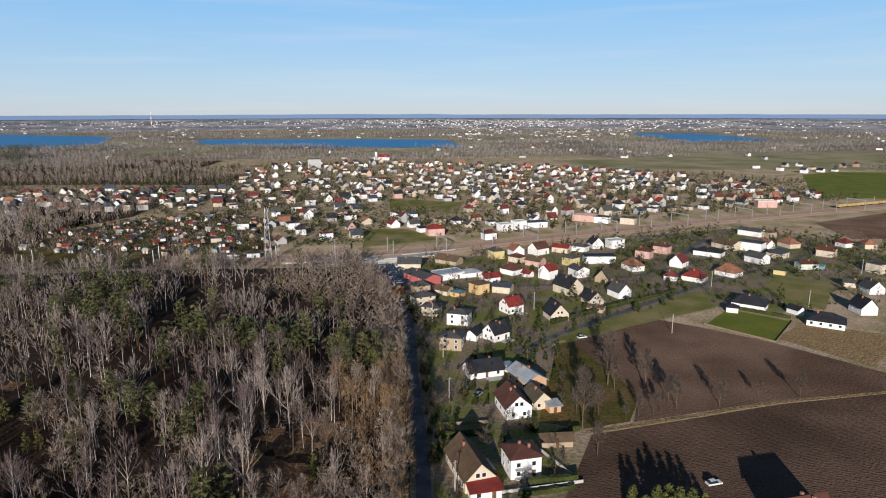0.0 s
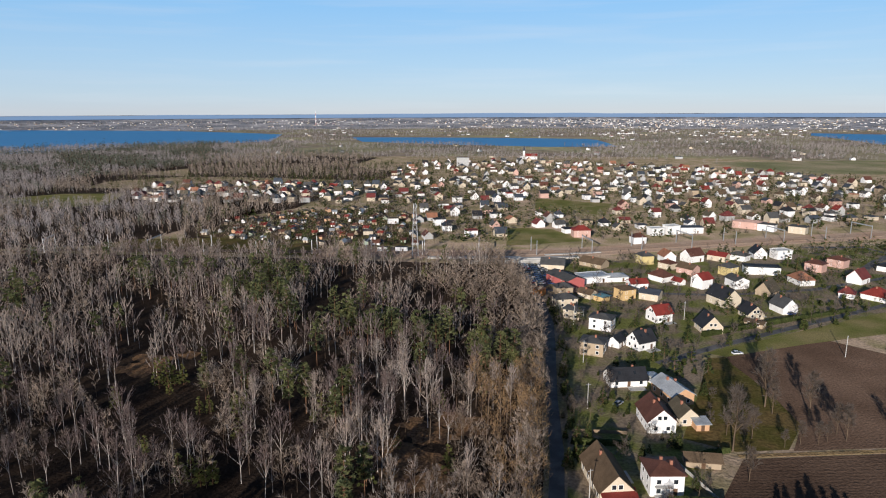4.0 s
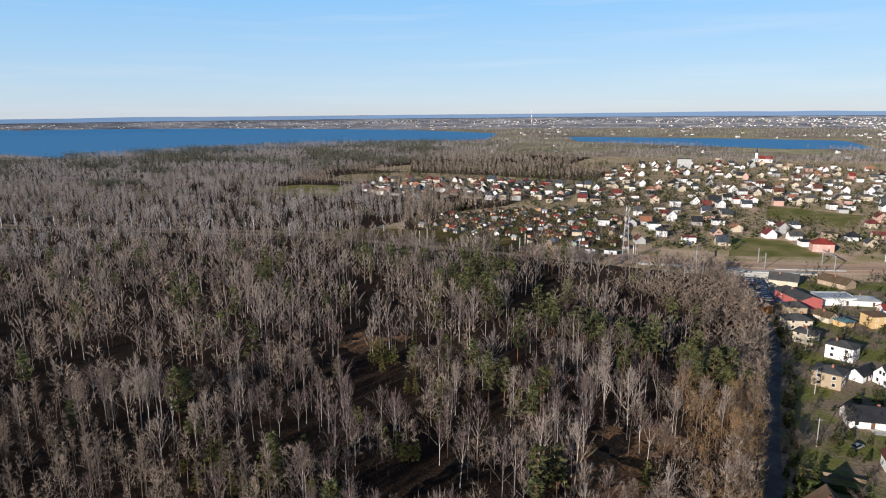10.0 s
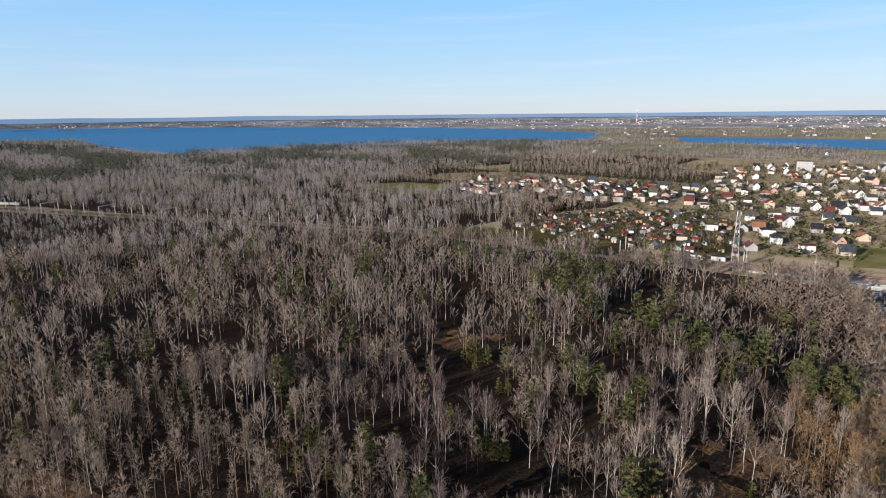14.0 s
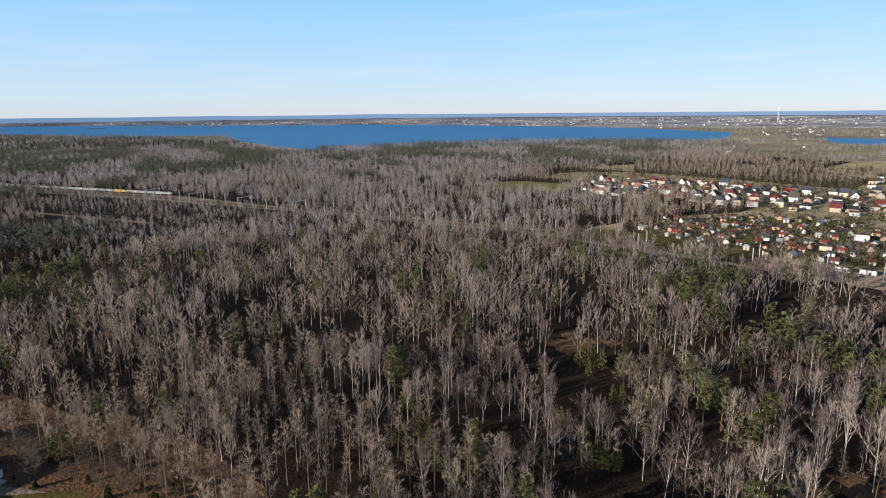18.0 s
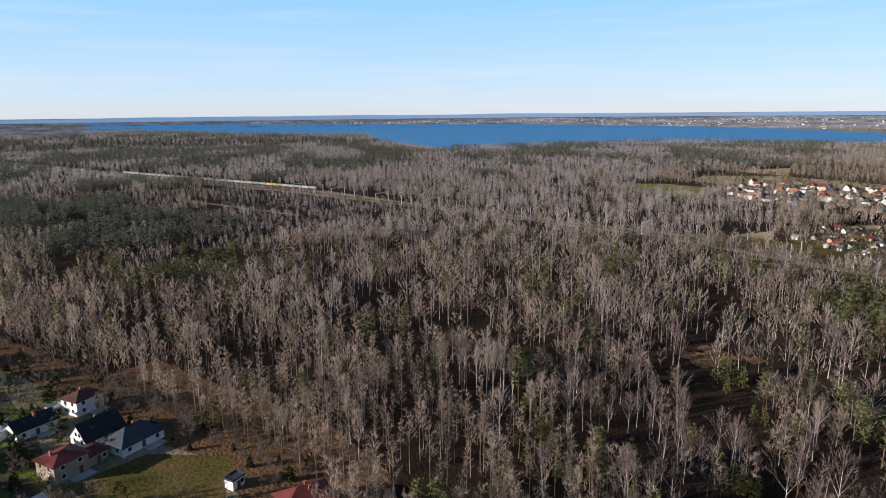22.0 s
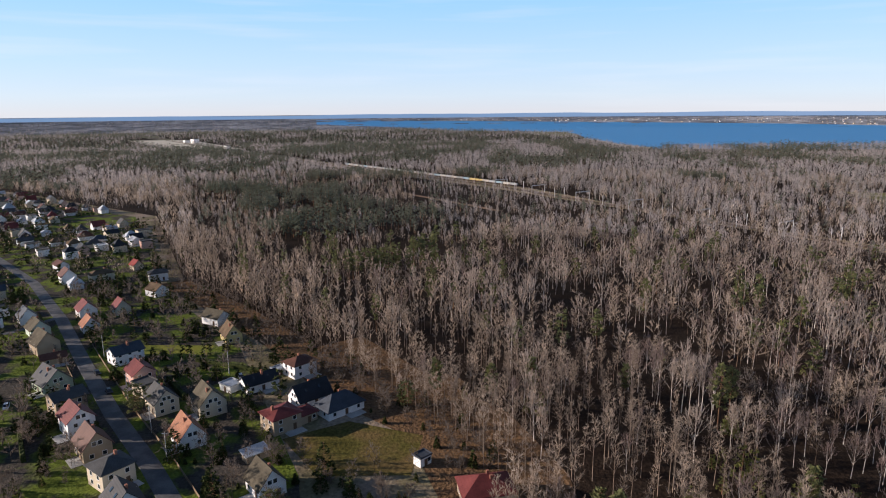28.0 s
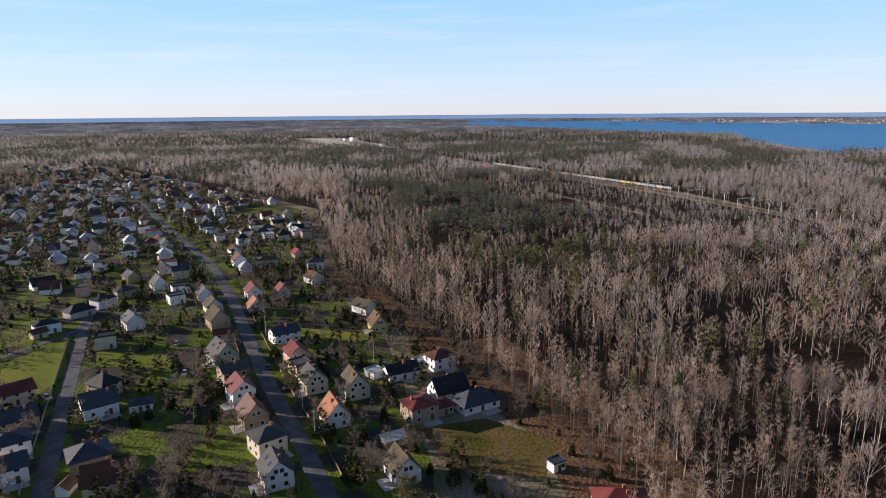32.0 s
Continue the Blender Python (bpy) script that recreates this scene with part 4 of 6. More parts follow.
# western village
town([(-330, -140), (-300, -260), (-420, -420), (-700, -600), (-900, -640), (-860, -420), (-650, -200), (-470, -135)], 18, 32, 0.85, "houses of the western village", 0, walls=("white", "white", "white", "white", "white", "cream", "cream", "pink"), roofs=("grey", "slate", "brown", "dark", "metal", "tan", "maroon", "grey"), seed=7)
town([(-900, -640), (-860, -400), (-1150, -760), (-1120, -860)], 25, 32, 0.85, "houses of the western village", 0, walls=("white", "white", "white", "cream"), roofs=("grey", "slate", "dark", "brown", "tan"), seed=8)
for bin_name, (v, f, ix, mats) in far_house.items():
    tagged(new("distant_houses", mesh_of("distant_houses", v, f, list(mats), ix)), "Small white, grey and red-roofed houses packed together", "houses", kind="stuff")


# ---- trees ----
def cone(p, q, r0, r1, n):
    """Side of a tapered stick."""
    d = (q - p) / max(np.linalg.norm(q - p), 1e-6)
    a = np.cross(d, (0.3, 0.9, 0.1) if abs(d[2]) > 0.8 else (0, 0, 1))
    a /= np.linalg.norm(a)
    b = np.cross(d, a)
    v, t = [], []
    for i in range(n):
        an = 2 * math.pi * i / n
        o = math.cos(an) * a + math.sin(an) * b
        v += [p + o * r0, q + o * r1]
    for i in range(n):
        j = (i + 1) % n
        t += [(2 * i, 2 * j, 2 * j + 1), (2 * i, 2 * j + 1, 2 * i + 1)]
    return v, t


class Grow:
    def __init__(self):
        self.v, self.t, self.m = [], [], []

    def stick(self, p, q, r0, r1, n, mat):
        v, t = cone(p, q, r0, r1, n)
        k = len(self.v)
        self.v += v
        self.t += [(a + k, b + k, c + k) for a, b, c in t]
        self.m += [mat] * len(t)

    def blade(self, p, q, w, side, mat):
        k = len(self.v)
        self.v += [p - side * w / 2, p + side * w / 2, q]
        self.t.append((k, k + 1, k + 2))
        self.m.append(mat)

    def done(self):
        return np.array(self.v, np.float32), np.array(self.t, np.int32), np.array(self.m, np.int32)


def bare_tree(seed, h, start, reach, rise, limbs, twigs, width, sides=4, trunk_r=0.011, segs=4, broom=False, tl=0.11):
    """A leafless tree: bent trunk, rising limbs, and a haze of twigs. Material 0 bark, 1 twigs."""
    rng = np.random.default_rng(seed)
    g = Grow()
    pts = [np.array((0.0, 0, -0.3))]
    lean = rng.normal(0, 0.02, 2)
    for i in range(1, segs + 1):
        s = i / segs
        pts.append(np.array((lean[0] * h * s + rng.normal(0, 0.008 * h), lean[1] * h * s + rng.normal(0, 0.008 * h), h * 0.95 * s)))
    r = h * trunk_r
    for i in range(segs):
        g.stick(pts[i], pts[i + 1], r * (1 - 0.85 * i / segs), r * (1 - 0.85 * (i + 1) / segs), max(sides, 3), 0)
    ends = []
    for k in range(limbs):
        s = start + (0.93 - start) * (k + rng.random()) / limbs
        if broom:
            s *= 0.86
        i = min(int(s * segs), segs - 1)
        p = pts[i] + (pts[i + 1] - pts[i]) * (s * segs - i)
        an = k * 2.4 + rng.normal(0, 0.4)
        rel = (s / (0.86 if broom else 1) - start) / (0.93 - start)
        up = rise + rng.normal(0, 0.12) + (0.3 * rel - 0.15 if broom else 0)
        ln = h * reach * (1.15 - 0.75 * (s - start) / (1 - start)) * rng.uniform(0.75, 1.15)
        if broom:
            ln = max(0.1, 0.70 + 0.30 * rel - s) * h / math.sin(up) * rng.uniform(0.85, 1.08)
        d = np.array((math.cos(an) * math.cos(up), math.sin(an) * math.cos(up), math.sin(up)))
        q = p + d * ln
        q[2] = min(q[2], h * 1.02)
        if sides > 2:
            g.stick(p, q, r * 0.5 * (1.15 - s), r * 0.09, 3, 0 if sides > 3 and not (broom and rel > 0.3) else 1)
        else:
            g.blade(p, q, r * 0.9, np.array((-d[1], d[0], 0)), 1)
        ends.append((p, q, ln))
        if sides > 3:
            for b in range(4):
                sb = rng.uniform(0.3, 0.85)
                a = p + (q - p) * sb
                d2 = d + rng.normal(0, 0.35 if broom else 0.6, 3) + np.array((0, 0, 0.15))
                d2 /= np.linalg.norm(d2)
                e2 = a + d2 * ln * rng.uniform(0.3, 0.5)
                g.blade(a, e2, r * 0.35, np.cross(d2, rng.normal(0, 1, 3)), 1 if broom else 0)
                ends.append((a, e2, ln * 0.4))
    top = pts[-1]
    ends.append((pts[-2], top + np.array((0, 0, h * 0.05)), h * 0.25))
    for k in range(twigs):
        p, q, ln = ends[rng.integers(len(ends))]
        s = rng.uniform(0.25, 1.0) ** (0.7 if broom else 1)
        a = p + (q - p) * s
        d = (q - p) / np.linalg.norm(q - p) + rng.normal(0, 0.34 if broom else 0.55, 3) + np.array((0, 0, 0.45))
        d /= np.linalg.norm(d)
        side = np.cross(d, rng.normal(0, 1, 3))
        side /= np.linalg.norm(side) + 1e-6
        g.blade(a, a + d * h * rng.uniform(0.45, 1.0) * tl, width * rng.uniform(0.6, 1.4), side, 1)
    return g.done()


def conifer(seed, h, start, reach, tufts, blades, size, sides=4, pointed=0.3):
    """A pine or spruce: trunk, and tufts of needles on short boughs. Material 0 bark, 1 needles."""
    rng = np.random.default_rng(seed)
    g = Grow()
    g.stick(np.array((0, 0, -0.3)), np.array((rng.normal(0, .2), rng.normal(0, .2), h * 0.95)), h * 0.013, h * 0.003, sides, 0)
    for k in range(tufts):
        s = start + (1 - start) * (k + rng.random()) / tufts
        if pointed >= 0.5:
            s = start + (1 - start) * (1 - math.sqrt(1 - (k + 0.5) / tufts))
        an = k * 2.4 + rng.normal(0, 0.5)
        rel = (s - start) / (1 - start)
        w = (1 - rel) ** 0.7 * (1 - pointed) + pointed * (1 - s)
        if pointed < 0.5:
            w = 0.55 + 0.45 * rel / 0.35 if rel < 0.35 else math.sqrt(max(0.02, 1 - ((rel - 0.35) / 0.66) ** 2))
        rr = h * reach * w * (rng.uniform(0.7, 1.05) if pointed >= 0.5 else rng.uniform(0.45, 1.1)) + 0.1
        c = np.array((math.cos(an) * rr, math.sin(an) * rr, h * s + rng.normal(0, 0.02 * h)))
        if sides > 3:
            g.stick(np.array((0, 0, h * s - rr * 0.25)), c, h * 0.003, 0.02, 3, 0)
        for b in range(blades):
            d = rng.normal(0, 1, 3)
            d[2] = abs(d[2]) * 0.5 - 0.1
            d /= np.linalg.norm(d)
            side = np.cross(d, rng.normal(0, 1, 3))
            side /= np.linalg.norm(side) + 1e-6
            g.blade(c + rng.normal(0, size * 0.25, 3), c + d * size * rng.uniform(0.8, 1.4), size * rng.uniform(0.5, 0.9), side, 1)
    return g.done()


def merge(name, protos, spots, mats, label, category):
    """One object of many trees: spots are rows of x, y, z, size, turn, which prototype."""
    vs, ts, ms, base = [], [], [], 0
    spots = np.array(spots, np.float64)
    for pi, (v, t, m) in enumerate(protos):
        s = spots[spots[:, 5] == pi]
        if not len(s):
            continue
        c, sn = np.cos(s[:, 4])[:, None], np.sin(s[:, 4])[:, None]
        x = (v[None, :, 0] * c - v[None, :, 1] * sn) * s[:, 3:4] + s[:, 0:1]
        y = (v[None, :, 0] * sn + v[None, :, 1] * c) * s[:, 3:4] + s[:, 1:2]
        z = v[None, :, 2] * s[:, 3:4] + s[:, 2:3]
        vs.append(np.stack([x, y, z], -1).reshape(-1, 3))
        ts.append((t[None] + (np.arange(len(s)) * len(v))[:, None, None]).reshape(-1, 3) + base)
        ms.append(np.tile(m, len(s)))
        base += len(s) * len(v)
    me = mesh_np(name, np.concatenate(vs), np.concatenate(ts), mats, np.concatenate(ms))
    return tagged(new(name, me), label, category, kind="stuff")


def tree_thing(name, proto, mats):
    """Trunk and crown as meshes of their own, under one base."""
    v, t, m = proto
    out = []
    for k in (0, 1):
        sel = t[m == k]
        used, inv = np.unique(sel, return_inverse=True)
        out.append(mesh_np(("trunk", "crown")[k], v[used], inv.reshape(-1, 3), [mats[k]]))
    return out


def far_tree(seed, h, start, reach, bits, size):
    """A leafless tree seen from far off: a thin trunk and loose rising sprays of twigs in a rounded crown."""
    rng = np.random.default_rng(seed)
    g = Grow()
    for side in ((0.7, -0.7, 0), (0.7, 0.7, 0)):
        g.blade(np.array((0.0, 0, -0.3)), np.array((0.0, 0, h * 0.8)), h * 0.017, np.array(side), 0)
    for k in range(bits):
        rel = (k + rng.random()) / bits
        an, w = k * 2.4, math.sin(math.pi * min(0.97, 0.2 + 0.74 * rel)) ** 0.8 * h * reach * math.sqrt(rng.random())
        c = np.array((math.cos(an) * w, math.sin(an) * w, h * (start + (0.9 - start) * rel)))
        d = np.array((math.cos(an) * 0.4, math.sin(an) * 0.4, 1.0)) + rng.normal(0, 0.28, 3)
        d /= np.linalg.norm(d)
        side = np.cross(d, rng.normal(0, 1, 3))
        side /= np.linalg.norm(side) + 1e-6
        ln = size * rng.uniform(0.75, 1.25)
        g.blade(c - d * ln * 0.4, c + d * ln * 0.6, size * rng.uniform(0.15, 0.32), side, 1)
    return g.done()


BIRCH = [[bare_tree(10 + i, h, 0.36, 0.20, 1.2, 15, 330, 0.09, 4, 0.0066, segs=3, broom=True) for i, h in enumerate((16, 17.5, 14.5, 17, 13, 15.5))],
         [bare_tree(20 + i, h, 0.32, 0.20, 1.1, 10, 180, 0.19, 2, 0.0078, segs=1, broom=True, tl=0.12) for i, h in enumerate((16, 17.5, 14.5, 13))],
         [far_tree(30 + i, h, 0.36, 0.15, 24, 2.5) for i, h in enumerate((15.5, 17, 13.5))],
         [far_tree(35 + i, h, 0.36, 0.18, 10, 4.2) for i, h in enumerate((16, 14))]]
BROAD = [[bare_tree(40 + i, h, 0.30, 0.27, 0.75, 16, 270, 0.10, 4, 0.008, segs=3) for i, h in enumerate((14, 15.5, 12))],
         [bare_tree(50 + i, h, 0.28, 0.28, 0.75, 8, 122, 0.20, 2, 0.008, segs=1, tl=0.14) for i, h in enumerate((14, 15.5, 12))],
         [far_tree(60 + i, h, 0.26, 0.24, 25, 2.3) for i, h in enumerate((13, 15))],
         [far_tree(65 + i, h, 0.28, 0.26, 10, 3.8) for i, h in enumerate((13, 11.5))]]
ALDER = [[bare_tree(44 + i, h, 0.38, 0.15, 0.95, 15, 230, 0.085, 4, 0.0062, segs=3, tl=0.09) for i, h in enumerate((16, 18, 14.5))],
         [bare_tree(54 + i, h, 0.36, 0.16, 0.95, 9, 112, 0.17, 2, 0.0066, segs=1, tl=0.12) for i, h in enumerate((16, 18, 14.5))]]
PINE = [[conifer(70 + i, h, 0.36, 0.13, 46, 9, 0.85, 4) for i, h in enumerate((14.5, 13, 16))],
        [conifer(80 + i, h, 0.34, 0.14, 22, 6, 1.15, 3) for i, h in enumerate((14.5, 13, 16))],
        [conifer(90 + i, h, 0.28, 0.18, 11, 4, 1.6, 3) for i, h in enumerate((15, 12.5))],
        [conifer(95 + i, h, 0.25, 0.15, 4, 3, 2.6, 3) for i, h in enumerate((14, 12))]]
YOUNG = [[conifer(100 + i, h, 0.12, 0.22, 34, 9, 0.6, 4, 0.6) for i, h in enumerate((9, 11, 7))],
         [conifer(110 + i, h, 0.12, 0.22, 14, 6, 1.1, 3, 0.6) for i, h in enumerate((9, 11))]]

WOOD_EAST = [(-7, 40), (-8.5, 146), (-9.5, 168), (-13.5, 205), (-16.5, 248), (-20, 284), (-30, 321), (-38, 352), (-60, 392)]
WOOD_SOUTH = [(-100, 20), (-135, 36), (-148, 34), (-180, 27), (-211, 5), (-262, -18), (-310, -47), (-379, -93), (-466, -121), (-637, -176), (-839, -371), (-1180, -740), (-1500, -1300)]
MAIN_WOOD = WOOD_EAST + [(-178, 385), (-364, 362), (-577, 279), (-811, 175), (-1215, -48), (-1771, -320), (-2456, -640), (-3000, -900), (-3000, -1900)] + WOOD_SOUTH[::-1] + [(-60, -10)]
NORTH_WOOD = [(-330, 400), (-577, 293), (-811, 222), (-1215, 0), (-1771, -270), (-2456, -590), (-3100, -850), (-3600, 0), (-2900, 700), (-2100, 850), (-1550, 750), (-1500, 900), (-1500, 1150), (-1400, 1500), (-1100, 1750), (-900, 1500), (-760, 1250), (-680, 980), (-700, 860), (-700, 740), (-640, 640), (-420, 600), (-330, 520)]
CLEARINGS = [(-105, 316, 12), (-82, 305, 12), (-62, 290, 11), (-130, 326, 10), (-45, 274, 9), (-47, 176, 6), (-40, 181, 6), (-52, 165, 5), (-33, 178, 5), (-47, 148, 5), (-158, 212, 7), (-150, 208, 5), (-168, 207, 7), (-364, 117, 8), (-405, -14, 12), (-440, -46, 14), (-461, -29, 13), (-478, 42, 11), (-395, 20, 10), (-366, 103, 10), (-348, 95, 9), (-300, 84, 7), (-232, 114, 11), (-218, 124, 8), (-45, 156, 8), (-38, 148, 7), (-36, 160, 5), (-165, 195, 9), (-176, 204, 8), (-158, 184, 6)]
PINE_SPOTS = [(-166, 276, 9), (-148, 270, 10), (-127, 247, 10), (-110, 248, 10), (-98, 246, 10), (-84, 245, 9), (-72, 238, 9), (-60, 236, 8), (-48, 230, 8), (-40, 224, 7), (-30, 216, 7), (-19, 211, 7), (-256, 283, 9), (-246, 296, 9), (-220, 301, 8), (-181, 320, 9), (-152, 314, 10), (-156, 295, 8), (-169, 308, 8), (-200, 310, 7),
              (-364, -9, 9), (-365, 6, 9), (-367, 22, 9), (-371, 32, 8), (-376, -66, 8), (-397, 49, 9), (-362, 57, 6), (-511, -43, 24), (-559, -24, 26), (-618, 0, 30), (-608, 25, 26), (-522, 38, 22), (-558, 65, 24), (-500, 0, 18), (-645, -77, 30), (-730, -75, 34), (-760, -18, 34), (-800, -124, 40), (-690, -30, 30), (-280, 143, 5), (-262, 192, 6), (-259, 187, 5)]
# single young pines standing among the birches
YOUNG_SPOTS = [(-143, 98), (-123, 95), (-117, 97), (-104, 104), (-102, 132), (-96, 132), (-139, 179), (-120, 168), (-149, 165), (-80, 173), (-116, 191), (-109, 171), (-144, 96), (-124, 76), (-152, 169), (-142, 186), (-117, 115), (-136, 99), (-165, 114), (-126, 98), (-106, 106), (-160, 110), (-34, 152), (-146, 183), (-82, 171), (-279, 140), (-100, 134), (-128, 80), (-112, 92), (-118, 101), (-133, 92)]
LOW_GROWTH = [(-385, -70), (-378, 60), (-440, 95), (-590, 125), (-800, 60), (-980, -60), (-900, -190), (-640, -150), (-470, -105)]
BROWN_STAND = [(-104, 326), (-60, 352), (-30, 350), (-15, 256), (-38, 262), (-62, 296)]
LARCH_STAND = [(-46, 204), (-10, 206), (-8, 140), (-20, 138), (-26, 168), (-36, 190)]
OPEN_STRIP = [(-352, 372), (-345, 416), (-280, 436), (-200, 424), (-138, 412), (-146, 392), (-224, 390)]
ESTATE_MEADOW = [(-660, 575), (-535, 540), (-500, 575), (-545, 660), (-620, 640)]
sheet("meadow", ESTATE_MEADOW, GRASS, 0.09, "pale green meadow beside the estate", "meadow")
sheet("meadow", OPEN_STRIP, MEADOW_ROUGH, 0.09, "dry brown grass along the old railway", "meadow")
DARK_STANDS = [(-170, 120, 45), (-215, 150, 35), (-200, 90, 40), (-120, 120, 22), (-250, 110, 40)]


def sector(x, y, lo=-40, hi=134):
    return lo < math.degrees(math.atan2(-x, y)) < hi or math.hypot(x, y) < 90


def fill(poly, d0, d1, step, seed, jit=0.42):
    rnd = random.Random(seed)
    out = []
    r = int(d1 / step) + 1
    xs, ys = [p[0] for p in poly], [p[1] for p in poly]
    i0, i1, j0, j1 = max(-r, int(min(xs) / step) - 1), min(r, int(max(xs) / step) + 1), max(-r, int(min(ys) / step) - 1), min(r, int(max(ys) / step) + 1)
    for i in range(i0, i1 + 1):
        for j in range(j0, j1 + 1):
            x, y = (i + rnd.uniform(-jit, jit)) * step, (j + rnd.uniform(-jit, jit)) * step
            d = math.hypot(x, y)
            if d0 <= d < d1 and sector(x, y) and inside(x, y, poly):
                out.append((x, y, d, rnd))
    return out


stands = {}


def plant(key, lod, x, y, size, rnd, protos):
    stands.setdefault((key, lod), []).append((x, y, 0.0, size, rnd.uniform(0, 6.28), rnd.randrange(len(protos[lod]))))


for poly, seed in ((MAIN_WOOD, 1), (NORTH_WOOD, 2)):
    for d0, d1, step, lod in ((50, 235, 5.9, 0), (235, 470, 6.0, 1), (470, 1000, 6.7, 2), (1000, 2000, 9.5, 3), (2000, 3300, 18.0, 3)):
        for x, y, d, rnd in fill(poly, d0, d1, step, seed * 10 + lod):
            if any(math.hypot(x - a, y - b) < r for a, b, r in CLEARINGS) or not free(x, y, 3) or line_distance(x, y, RAIL) < (22 if x > -190 else 4.5) or any(line_distance(x, y, l) < g - 3 for l, g in LINES[1:3]) or line_distance(x, y, EMBANKMENT) < 9 or inside(x, y, YARD):
                continue
            if inside(x, y, ESTATE_MEADOW) or (inside(x, y, OPEN_STRIP) and rnd.random() < 0.93):
                continue
            nz = noise.noise((x / 60, y / 60, 0.3))
            nz2 = noise.noise((x / 25, y / 25, 5.3))
            if nz2 < -0.2 and d < 900:
                continue
            az = math.degrees(math.atan2(-x, y))
            if 62.3 < az < 69.5 and NEAR_1(az) - 70 < d:
                continue
            pine = 0.03 + max(0, nz) * 0.08
            if any(math.hypot(x - a, y - b) < r for a, b, r in PINE_SPOTS):
                pine = 0.88
            broad = (0.36 if x < -200 else 0.2) + 0.5 * noise.noise((x / 45, y / 45, 9.0))
            if d > 900:
                clump = noise.noise((x / 200, y / 130, 2.0)) + 0.5 * noise.noise((x / 70, y / 45, 6.0))
                pine = 0.88 if clump > (-0.04 if d > 1150 else 0.28) - (0.1 if az > 75 else 0) else 0.05
            if x < -330 and y < 90 and d < 900:
                broad += 0.3
            edge = line_distance(x, y, WOOD_SOUTH) if d < 420 else 1e3
            if line_distance(x, y, WOOD_EAST) < 22:
                broad += 0.35
            size = rnd.choice((0.7, 0.85, 1.0, 1.1, 1.2)) * rnd.uniform(0.9, 1.08) * (1 + 0.22 * noise.noise((x / 26, y / 26, 1.7)))
            if lod >= 2:
                size *= {6.7: 0.88, 9.5: 0.9, 18.0: 1.05}[step]
            if d > 450 and line_distance(x, y, EMBANKMENT) < 110 and inside(x, y, MAIN_WOOD):
                size *= 0.6
            u = rnd.random()
            if inside(x, y, LOW_GROWTH):
                size = 0.95 + 0.3 * rnd.random() if u < pine else rnd.uniform(0.4, 0.75)
            dark = any(math.hypot(x - a, y - b) < r for a, b, r in DARK_STANDS)
            if inside(x, y, BROWN_STAND):
                plant("broad", lod, x, y, size * 0.85, rnd, BROAD)
            elif inside(x, y, LARCH_STAND):
                plant("larch" if u < 0.8 else "birch", lod, x, y, size * 0.95, rnd, BROAD)
            elif u < pine:
                plant("pine", lod, x, y, (0.7 + 0.45 * size) if lod < 2 else max(size, 0.9), rnd, PINE)
            elif edge < 70 and lod < 2 and u < 0.85:
                plant("alder", lod, x, y, size, rnd, ALDER)
            elif u < pine + broad:
                plant("broad", lod, x, y, size, rnd, BROAD)
            elif rnd.random() < 0.38 + 0.7 * noise.noise((x / 38, y / 38, 12.0)) + (0.3 if dark else 0) + (0.45 if x > -150 and d < 260 else 0) - (0.15 if x < -200 and not dark else 0):
                plant("mauve", lod, x, y, size * (0.85 if dark else 0.95), rnd, BIRCH)
            else:
                plant("birch", lod, x, y, size, rnd, BIRCH)
            if lod < 2 and rnd.random() < 0.02:
                plant("young", lod, x + 2.3, y + 2.2, rnd.uniform(0.5, 1.1), rnd, YOUNG)

# a closer stand of thin brown trees along the village edge
for x, y, d, rnd in fill(MAIN_WOOD, 100, 520, 5.2, 91):
    e = line_distance(x, y, WOOD_SOUTH)
    if e < 75 and rnd.random() < 0.5 - e / 190 and free(x, y, 3) and line_distance(x, y, ROAD_B) > 8:
        plant("alder", 0 if d < 235 else 1, x, y, rnd.uniform(0.75, 1.2), rnd, ALDER)
for x, y, d, rnd in fill(MAIN_WOOD, 100, 400, 4.6, 92):
    if (line_distance(x, y, WOOD_EAST) < 26 or inside(x, y, BROWN_STAND)) and rnd.random() < 0.6 and not any(math.hypot(x - a, y - b) < q for a, b, q in CLEARINGS):
        plant("larch" if inside(x, y, LARCH_STAND) else "broad", 0 if d < 235 else 1, x, y, rnd.uniform(0.7, 1.05), rnd, BROAD)
for x, y, d, rnd in fill(MAIN_WOOD, 110, 400, 3.3, 93):
    if line_distance(x, y, WOOD_EAST) < 8 and rnd.random() < 0.75:
        plant("larch" if y < 206 and rnd.random() < 0.5 else "broad", 0 if d < 235 else 1, x, y, rnd.uniform(0.85, 1.3), rnd, BROAD)
for i, (x, y) in enumerate(YOUNG_SPOTS):
    for dx, dy in ((0, 0), (2.6, 1.5))[:1 + i % 2]:
        plant("young", 0 if math.hypot(x, y) < 235 else 1, x + dx, y + dy, 0.7 + 0.1 * (i * 7 % 6), random.Random(i), YOUNG)
for key, x, y, size, protos in (("birch", -49.8, 141.8, 1.3, BIRCH), ("young", -53.8, 141.8, 1.25, YOUNG), ("birch", -46, 176, 1.45, BIRCH), ("birch", -55, 181, 1.35, BIRCH), ("birch", -61, 186, 1.35, BIRCH), ("pine", -23, 209, 1.1, PINE), ("pine", -33, 206, 1.05, PINE)):
    plant(key, 0, x, y, size, random.Random(int(x)), protos)

